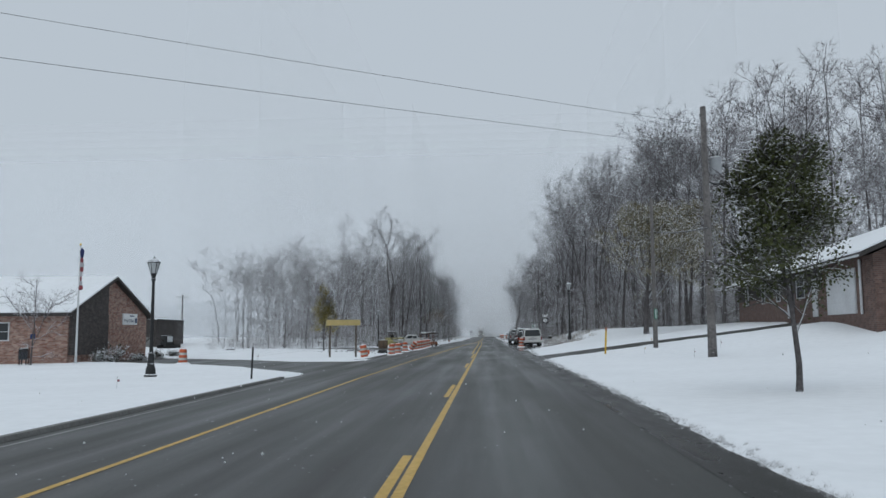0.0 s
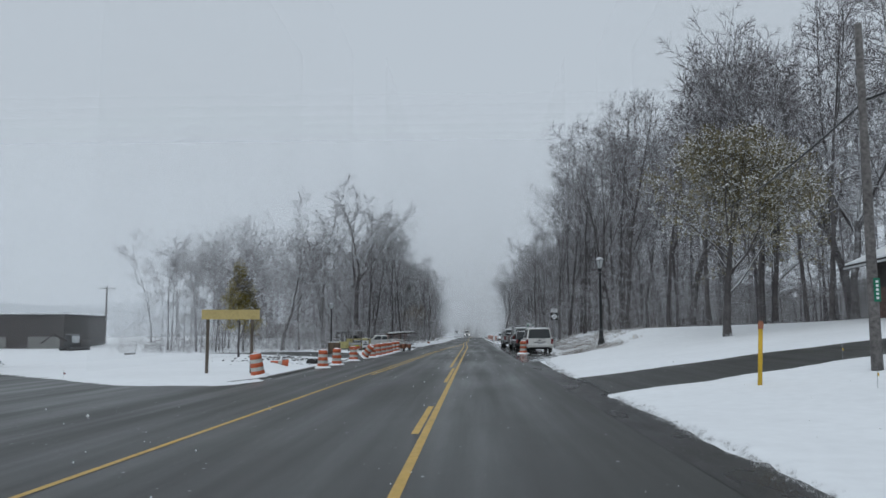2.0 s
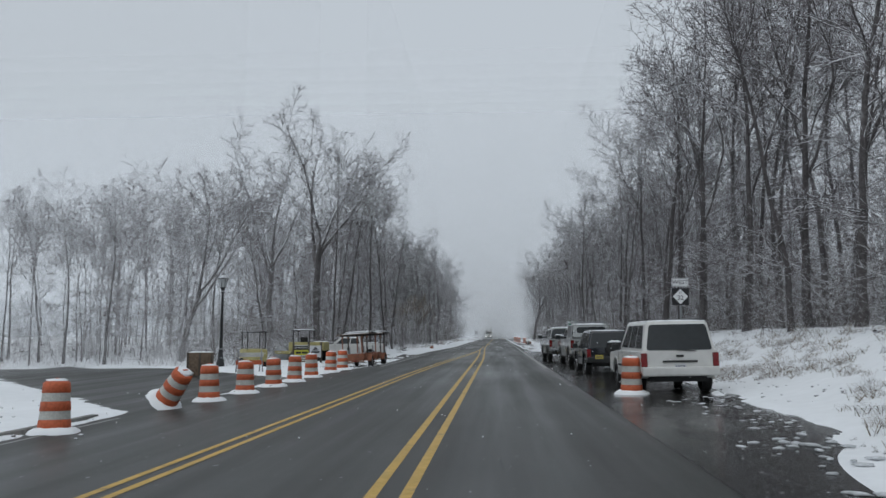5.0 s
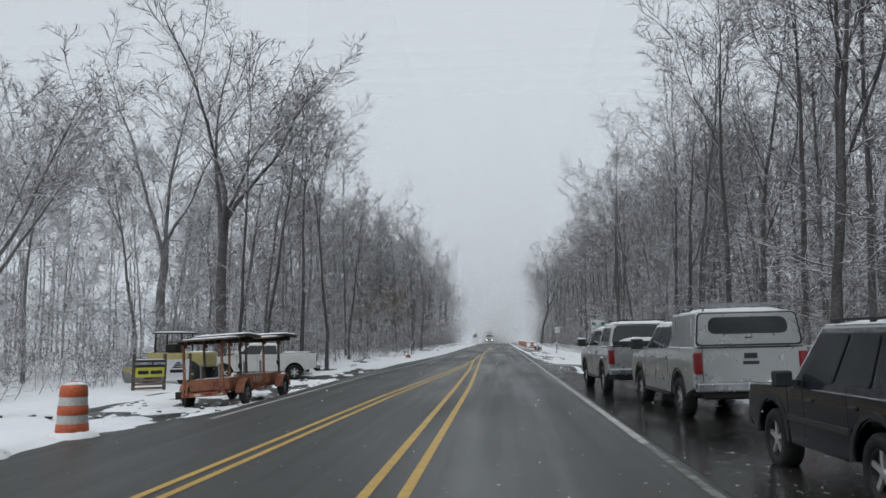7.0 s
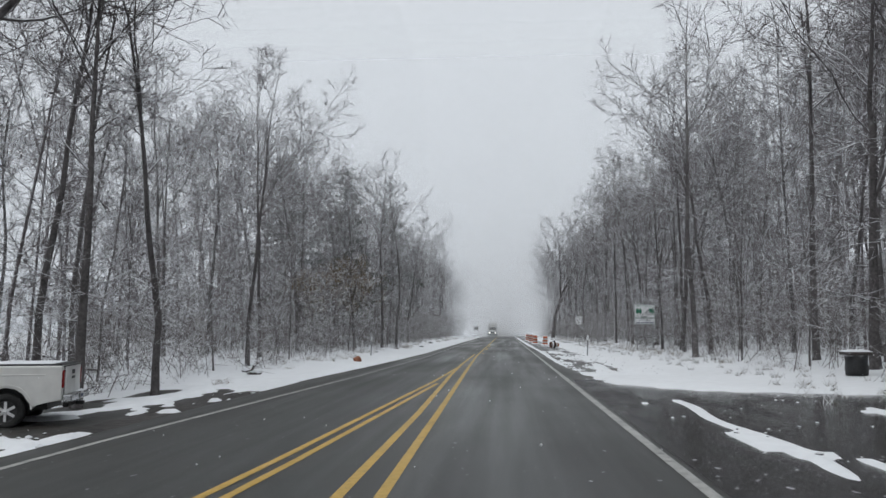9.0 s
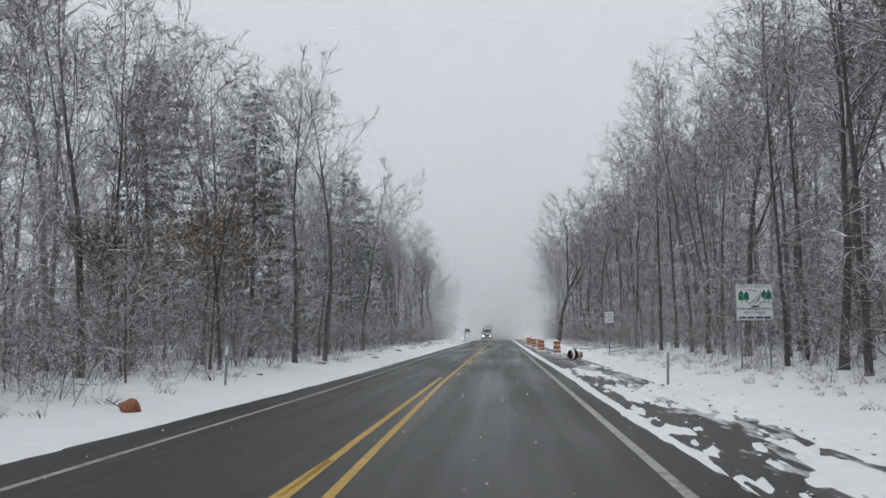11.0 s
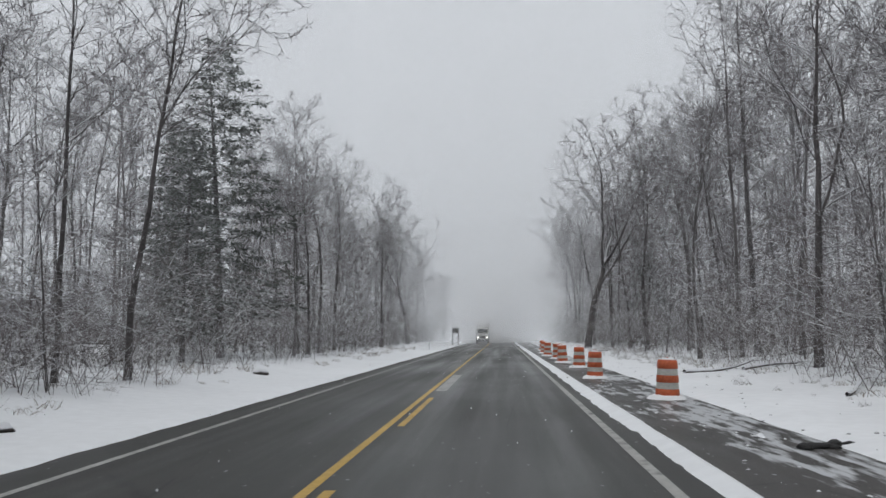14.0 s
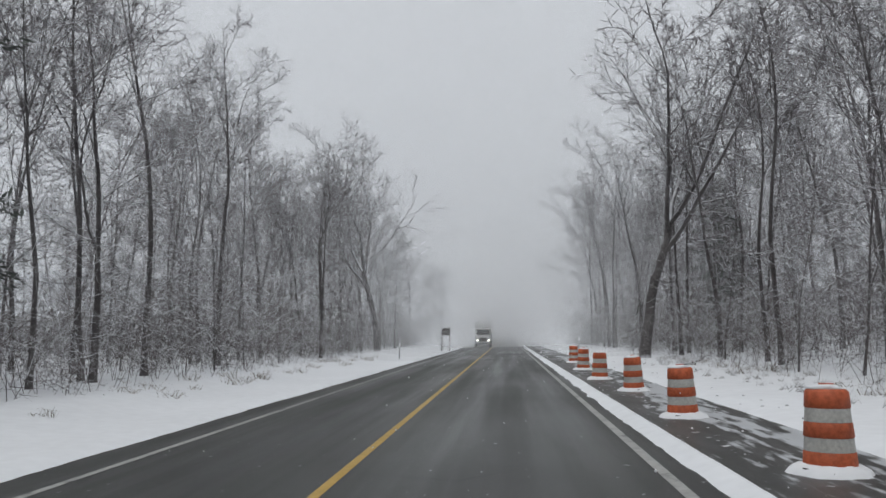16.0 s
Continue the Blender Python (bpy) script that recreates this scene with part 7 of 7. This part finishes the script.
for k, z in enumerate((0.45, 0.8)):
    part("board", box((0, -0.03, z), (1.3, 0.03, 0.2), bevel=0.005), DRUM_WHITE if k else ORANGE, e)
for x in (-0.55, 0.55):
    part("leg", rod((x, -0.25, 0), (x, 0.0, 1.0), 0.03), STEEL, e)
    part("leg", rod((x, 0.25, 0), (x, 0.0, 1.0), 0.03), STEEL, e)
e = empty("compressor", at_ground(-14.0, 103.5, 30, -0.1), "small yellow towed site machine with a frame", "site machine")
part("body", box((0, 0, 0.8), (1.2, 1.8, 0.7), bevel=0.1), MACHINE_YELLOW, e)
for x in (-0.5, 0.5):
    wheel(e, x * 1.3, 0, 0.33, 0.18, 1 if x > 0 else -1, MACHINE_YELLOW, 4)
    for y in (-0.7, 0.7):
        part("frame_post", box((x, y, 1.6), (0.05, 0.05, 1.0)), IRON, e)
part("frame_top", box((0, 0, 2.1), (1.15, 1.6, 0.06), bevel=0.01), IRON, e)
e = empty("culvert_pipe", at_ground(-9.9, 67.6, 60, 0.02), "short black corrugated pipe end in the bank", "pipe")
bm = bmesh.new()
prof = [(0.2, -0.4)] + [(0.25 + 0.015 * (k % 2), -0.4 + 0.066 * k) for k in range(13)] + [(0.2, 0.4), (0.2, -0.4)]
part("pipe", add_lathe(bm, prof, 22, pose(0, 0, 0, 90, 0, 0)), RUBBER, e)
heap = []
r = random.Random(8)
clod_v = []
for k in range(700):
    a, d = r.uniform(0, 6.3), abs(r.gauss(0, 1))
    heap.append((-12.6 + 1.9 * d * math.cos(a), 71.8 + 2.4 * d * math.sin(a), r.uniform(0.03, 0.13)))
bm = bmesh.new()
bmesh.ops.create_icosphere(bm, subdivisions=1, radius=1.0)
for v in bm.verts:
    v.co = Vector((v.co.x, v.co.y * 0.8, v.co.z * 0.55)) * (1 + 0.7 * noise.noise(v.co * 2.7))
cv = np.array([tuple(v.co) for v in bm.verts])
cf = np.array([[v.index for v in f.verts] for f in bm.faces])
bm.free()
for k in range(130):
    heap.append((r.uniform(-12.5, -7.8), r.uniform(103, 126), r.uniform(0.04, 0.13)))
for k in range(240):
    y = r.uniform(76, 130)
    heap.append((r.uniform(5.6, 7.4) if y < 113 else r.uniform(3, 10), y, r.uniform(0.02, 0.06)))
for k in range(420):
    y = r.uniform(138, 255)
    heap.append((r.uniform(3.0, 6.2), y, r.uniform(0.015, 0.05)))
stuff("clods", [(cv, cf)], [(0, x, y, ground_z(x, y), s, r.uniform(0, 6)) for x, y, s in heap], SOIL, "wet earth clods half buried in snow", "clods")

# ---- kerbs along the built-up stretch ----
def kerb(pts, label):
    v, f = [], []
    for x, y, in pts:
        z = float(level(x, y))
        for dx, dz in ((-0.16, 0.09), (0.0, 0.09), (0.03, -0.05), (-0.16, -0.05)):
            v.append((x + dx, y, z + dz))
    for k in range(len(pts) - 1):
        for j in range(4):
            f.append((4 * k + j, 4 * k + (j + 1) % 4, 4 * k + 4 + (j + 1) % 4, 4 * k + 4 + j))
    return tagged(mesh_object("kerb", v, f, CONCRETE), label, "kerb", kind="structure")


kerb([(-8.85, y) for y in range(-20, 31, 4)], "wet concrete kerb with snow behind")
kerb([(-9.5, 50.0)] + [(-8.9, y) for y in range(52, 77, 4)], "wet concrete kerb with snow behind")

# ---- far right: lay-by bin, logs, debris ----
e = empty("litter_barrel", at_ground(10.6, 134.6), "dark litter barrel with a square snowy lid", "litter bin")
part("barrel", lathe([(0, 0), (0.31, 0), (0.33, 0.2), (0.31, 0.4), (0.33, 0.6), (0, 0.62)], 18), IRON, e, smooth=True)
part("lid", box((0, 0, 0.66), (0.74, 0.66, 0.1), bevel=0.03), DARK_CLAD, e)
snow_slab(e, (0, 0, 0.71), (0.71, 0.62, 0.07), 5)


def log(a, b, r0, label="fallen log with snow along its top"):
    rg = random.Random(int(a[0] * 10 + a[1]))
    za, zb = ground_z(*a) + r0 * 0.8, ground_z(*b) + r0 * 0.9
    d = Vector((b[0] - a[0], b[1] - a[1], zb - za))
    st = grow(rg, (a[0], a[1], za), d, d.length, r0, r0 * 0.6, 6, 0.04, 0.0)
    e = empty("fallen_log", pose(0, 0, 0), label, "log", "fallen logs")
    mesh_object("stem", *tubes([st], 8), LOG_BARK, e, True)
    tw = [branch_off(rg, st, rg.uniform(0.2, 0.95), rg.uniform(0.5, 1.0), rg.uniform(0, 6), rg.uniform(0.4, 1.1), 0.3, 3, 0.15, 0.02, 0.006) for _ in range(9)]
    mesh_object("broken_branches", *tubes(tw, 3), TWIG, e, True)["kind"] = "stuff"


log((7.0, 205.6), (10.4, 208.6), 0.075)
log((9.6, 207.2), (14.2, 211.2), 0.07)
log((8.2, 194.5), (11.4, 199.5), 0.055)
log((-10.6, 141.5), (-8.6, 139.0), 0.06)
log((7.6, 240.0), (9.8, 246), 0.06)
log((11.0, 83.5), (14.0, 86.0), 0.07)
e = empty("crumpled_tarp", at_ground(4.7, 187.0, 20), "crumpled black plastic sheet lying in the snow", "debris")
for k, (x, y, sx, sy, sz) in enumerate(((0, 0, 0.62, 0.3, 0.1), (0.3, 0.06, 0.4, 0.22, 0.16), (-0.28, -0.04, 0.36, 0.2, 0.12), (0.12, -0.1, 0.3, 0.16, 0.08), (0.5, 0.0, 0.26, 0.14, 0.1))):
    lump("sheet_fold", (sx, sy, sz), e, pose(x, y, 0.02, 0, 0, 35 * k), 9 + k, RUBBER)
e = empty("debris", at_ground(-7.9, 152.4, 50), "reddish-brown lump with wire at the snowy verge", "debris")
lump("lump", (0.5, 0.4, 0.5), e, pose(0, 0, 0.05), 3, TRAILER_ORANGE)
part("wire", rod((-0.2, 0, 0.1), (-0.5, 0.1, 0.3), 0.012), IRON, e)
for x, y, s in ((-8.2, 188.5, 0.22), (-9.0, 176.0, 0.2), (-8.9, 205.5, 0.3), (-9.6, 140, 0.25), (-33, 95, 0.5), (-8.9, 165, 0.12)):
    tagged(lump("rock", (s * 2.2, s * 1.6, s * 1.4), None, at_ground(x, y, 30), int(y), SOIL), "dark wet rock poking out of the snow", "rock", "rocks")

# ---- the lorry that comes the other way ----
e = empty("lorry", pose(-3.1, 321, float(level(-3.1, 321)), 0, 0, 180), "white box lorry with lit headlamps far down the road", "lorry")
part("cab", frustum((1.12, 2.4, 4.2), (1.0, 2.4, 3.9), 0.7, 2.7, 0.12), WHITE_CAR, e)
part("hood", box((0, 4.6, 1.15), (1.9, 1.3, 1.0), bevel=0.15), WHITE_CAR, e)
part("windscreen", box((0, 4.12, 2.15), (1.8, 0.06, 0.75)), GLASS, e)
part("cargo_box", box((0, -1.0, 2.3), (2.45, 6.6, 2.7), bevel=0.05), WHITE_CAR, e)
part("grille", box((0, 5.27, 1.1), (1.0, 0.05, 0.5)), PLASTIC, e)
part("bumper", box((0, 5.3, 0.6), (2.2, 0.2, 0.3), bevel=0.05), CHROME, e)
for s in (-1, 1):
    part("headlamp", lathe([(0, 0.03), (0.13, 0.03), (0.14, 0), (0, 0)], 14, pose(s * 0.78, 5.28, 1.0, -90, 0, 0)), HEADLAMP, e, "lit headlamp")
    for y in (-2.6, 4.4):
        wheel(e, s * 1.0, y, 0.5, 0.3, s, STEEL, 5)
part("chassis", box((0, 1.0, 0.75), (1.0, 8.0, 0.3)), IRON, e)

# ---- dead grass at the edge of the lawn ----
r = random.Random(21)
tuft = []
for k in range(9):
    d = Vector((r.gauss(0, 0.8), r.gauss(0, 0.8), 1)).normalized()
    tuft.append([(Vector((r.gauss(0, 0.04), r.gauss(0, 0.04), -0.02)), 0.006, d), (d * r.uniform(0.06, 0.14), 0.001, d)])
tv, tf = tubes(tuft, 3)
places = []
for k in range(1900):
    y = r.uniform(0, 72) * r.random() ** 0.3
    if 39.5 < y < 48:
        continue
    x = float(right_edge(y)) + r.gauss(0.03, 0.07)
    places.append((0, x, y, ground_z(x, y) - 0.01, r.uniform(0.3, 0.8), r.uniform(0, 6)))
for k in range(500):
    y = r.uniform(74, 250)
    x = r.uniform(6.9, 10.5)
    places.append((0, x, y, ground_z(x, y), r.uniform(1.0, 3.2), r.uniform(0, 6)))
DEAD_GRASS = snowed(material("dead_grass", (0.12, 0.10, 0.06), 0.9, vary=0.4, scale=9), 0.15, 0.6, 0.8)
stuff("dead_grass", [(np.array(tv), np.array(tf))], places, DEAD_GRASS, "dead grass poking through the snow's edge", "grass")
# long withered grass, bent by the snow, on the bank behind the lay-by and along the verges
blades = []
for k in range(26):
    d = Vector((r.gauss(0, 0.75), r.gauss(0, 0.75), 1)).normalized()
    p0 = Vector((r.gauss(0, 0.16), r.gauss(0, 0.16), -0.03))
    p1 = p0 + d * r.uniform(0.18, 0.32)
    d2 = (d + Vector((r.gauss(0, 0.5), r.gauss(0, 0.5), -0.9))).normalized()
    blades.append([(p0, 0.008, d), (p1, 0.006, d), (p1 + d2 * r.uniform(0.12, 0.3), 0.002, d2)])
bank_places = []
for k in range(900):
    y = r.uniform(67, 118)
    x = float(right_edge(min(y, 112))) + 0.5 + abs(r.gauss(0, 2.6))
    if fnoise(x * 0.6, y * 0.35) > 0.44 and not (y < 74 and x > 8.2):
        bank_places.append((0, x, y, ground_z(x, y) - 0.02, r.uniform(0.45, 1.05), r.uniform(0, 6)))
for k in range(160):
    y = r.uniform(136, 262)
    s = r.choice((1, -1))
    x = s * (8.6 + abs(r.gauss(0, 1.2)))
    bank_places.append((0, x, y, ground_z(x, y) - 0.02, r.uniform(0.5, 1.3), r.uniform(0, 6)))
for k in range(60):
    x, y = 7.3 + r.gauss(-0.5, 0.9), 68.4 + r.gauss(-0.8, 1.1)
    bank_places.append((0, x, y, ground_z(x, y) - 0.02, r.uniform(0.6, 1.2), r.uniform(0, 6)))
BANK_GRASS = snowed(material("withered_bank_grass", (0.22, 0.175, 0.12), 0.9, vary=0.35, scale=3), -0.05, 0.45, 0.85, 3)
stuff("bank_grass", [arrays(*slivers(blades, 0.018))], bank_places, BANK_GRASS, "withered snowy grass bent over on the roadside bank", "grass")

# slush thrown up in lumps on the wet gravel
slush = []
for k in range(330):
    y = r.uniform(64, 113)
    slush.append((0, float(right_edge(y)) - abs(r.gauss(0, 0.9)), y, 0, r.uniform(0.025, 0.1), r.uniform(0, 6)))
for x0, y0 in ((4.0, 70.5), (4.4, 73.0), (4.9, 76.2), (3.4, 66.5), (3.6, 64.5), (4.6, 78.6), (5.4, 97.5), (5.3, 104.5)):
    for k in range(14):
        slush.append((0, x0 + r.gauss(0, 0.4), y0 + r.gauss(0, 0.7), 0, r.uniform(0.03, 0.11), r.uniform(0, 6)))
for k in range(260):
    y = r.uniform(186, 250)
    slush.append((0, 3.25 + abs(r.gauss(0, 0.7)), y, 0, r.uniform(0.02, 0.1), r.uniform(0, 6)))
for k in range(160):
    y = r.uniform(102, 136)
    slush.append((0, -7.3 - abs(r.gauss(0, 0.5)), y, 0, r.uniform(0.03, 0.12), r.uniform(0, 6)))
slush = [(k, x, y, float(land(x, y)) - 0.01, s, a) for k, x, y, _, s, a in slush if x > 2.5 or x < -6]
SLUSH = material("grey_slush", (0.6, 0.62, 0.64), 0.5, vary=0.15, scale=6, bump=0.5, bump_scale=40)
flat = cv * np.array([1.4, 1.0, 0.45])
stuff("slush", [(flat, cf)], slush, SLUSH, "grey lumps of slush on the wet gravel", "slush")

# snowflakes in the air, clear of the driven line
flakes = []
while len(flakes) < 1500:
    x, y, z = r.uniform(-9, 9), r.uniform(-3, 262), r.uniform(0.0, 1.4)
    if abs(x) > 0.5 or z < 1.1:
        flakes.append((0, x, y, z + float(level(x, y)) if z > 0.05 else float(level(x, y)), r.uniform(0.006, 0.016), r.uniform(0, 6)))
fv = np.array([(1, 0, 0), (-1, 0, 0), (0, 1, 0), (0, -1, 0), (0, 0, 1), (0, 0, -1)], float)
ff = np.array([(0, 2, 4), (2, 1, 4), (1, 3, 4), (3, 0, 4), (2, 0, 5), (1, 2, 5), (3, 1, 5), (0, 3, 5)])
FLAKE = bpy.data.materials.new("snowflake")
FLAKE.use_nodes = True
n, l = FLAKE.node_tree.nodes, FLAKE.node_tree.links
n.clear()
out, half, dif, trl = n.new("ShaderNodeOutputMaterial"), n.new("ShaderNodeMixShader"), n.new("ShaderNodeBsdfDiffuse"), n.new("ShaderNodeBsdfTranslucent")
dif.inputs["Color"].default_value = trl.inputs["Color"].default_value = (0.96, 0.97, 0.98, 1)
l.new(dif.outputs[0], half.inputs[1])
l.new(trl.outputs[0], half.inputs[2])
l.new(half.outputs[0], out.inputs["Surface"])
stuff("snowflakes", [(fv, ff)], flakes, FLAKE, "scattered white snowflakes falling over the road", "snowflakes")

# ---- see-through white sheets that imitate haze at the end of the road ----
MIST = bpy.data.materials.new("haze_sheet")
MIST.use_nodes = True
n, l = MIST.node_tree.nodes, MIST.node_tree.links
n.clear()
out, mix, clear, dif, trl, half = (n.new("ShaderNodeOutputMaterial"), n.new("ShaderNodeMixShader"), n.new("ShaderNodeBsdfTransparent"),
                                   n.new("ShaderNodeBsdfDiffuse"), n.new("ShaderNodeBsdfTranslucent"), n.new("ShaderNodeMixShader"))
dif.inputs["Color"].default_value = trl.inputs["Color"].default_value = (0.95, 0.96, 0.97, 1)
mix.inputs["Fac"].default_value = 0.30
l.new(dif.outputs[0], half.inputs[1])
l.new(trl.outputs[0], half.inputs[2])
l.new(clear.outputs[0], mix.inputs[1])
l.new(half.outputs[0], mix.inputs[2])
l.new(mix.outputs[0], out.inputs["Surface"])
THIN_MIST = MIST.copy()
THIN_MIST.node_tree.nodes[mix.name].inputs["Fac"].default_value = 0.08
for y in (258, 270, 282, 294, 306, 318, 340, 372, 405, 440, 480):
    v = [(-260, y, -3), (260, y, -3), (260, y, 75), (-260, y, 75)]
    tagged(mesh_object("backdrop_mist", v, [(0, 1, 2, 3)], THIN_MIST if y < 318 else MIST), "see-through white sheet imitating haze far down the road", "mist", kind="structure")
# lengthwise sheets of the same kind imitate haze between the trees on both sides
WOOD_MIST = MIST.copy()
WOOD_MIST.node_tree.nodes[mix.name].inputs["Fac"].default_value = 0.07
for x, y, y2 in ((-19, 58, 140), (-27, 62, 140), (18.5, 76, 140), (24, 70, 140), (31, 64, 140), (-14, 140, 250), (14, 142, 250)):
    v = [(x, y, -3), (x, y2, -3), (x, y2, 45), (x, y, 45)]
    tagged(mesh_object("backdrop_mist", v, [(0, 1, 2, 3)], WOOD_MIST), "see-through white sheet imitating haze between the trees", "mist", kind="structure")
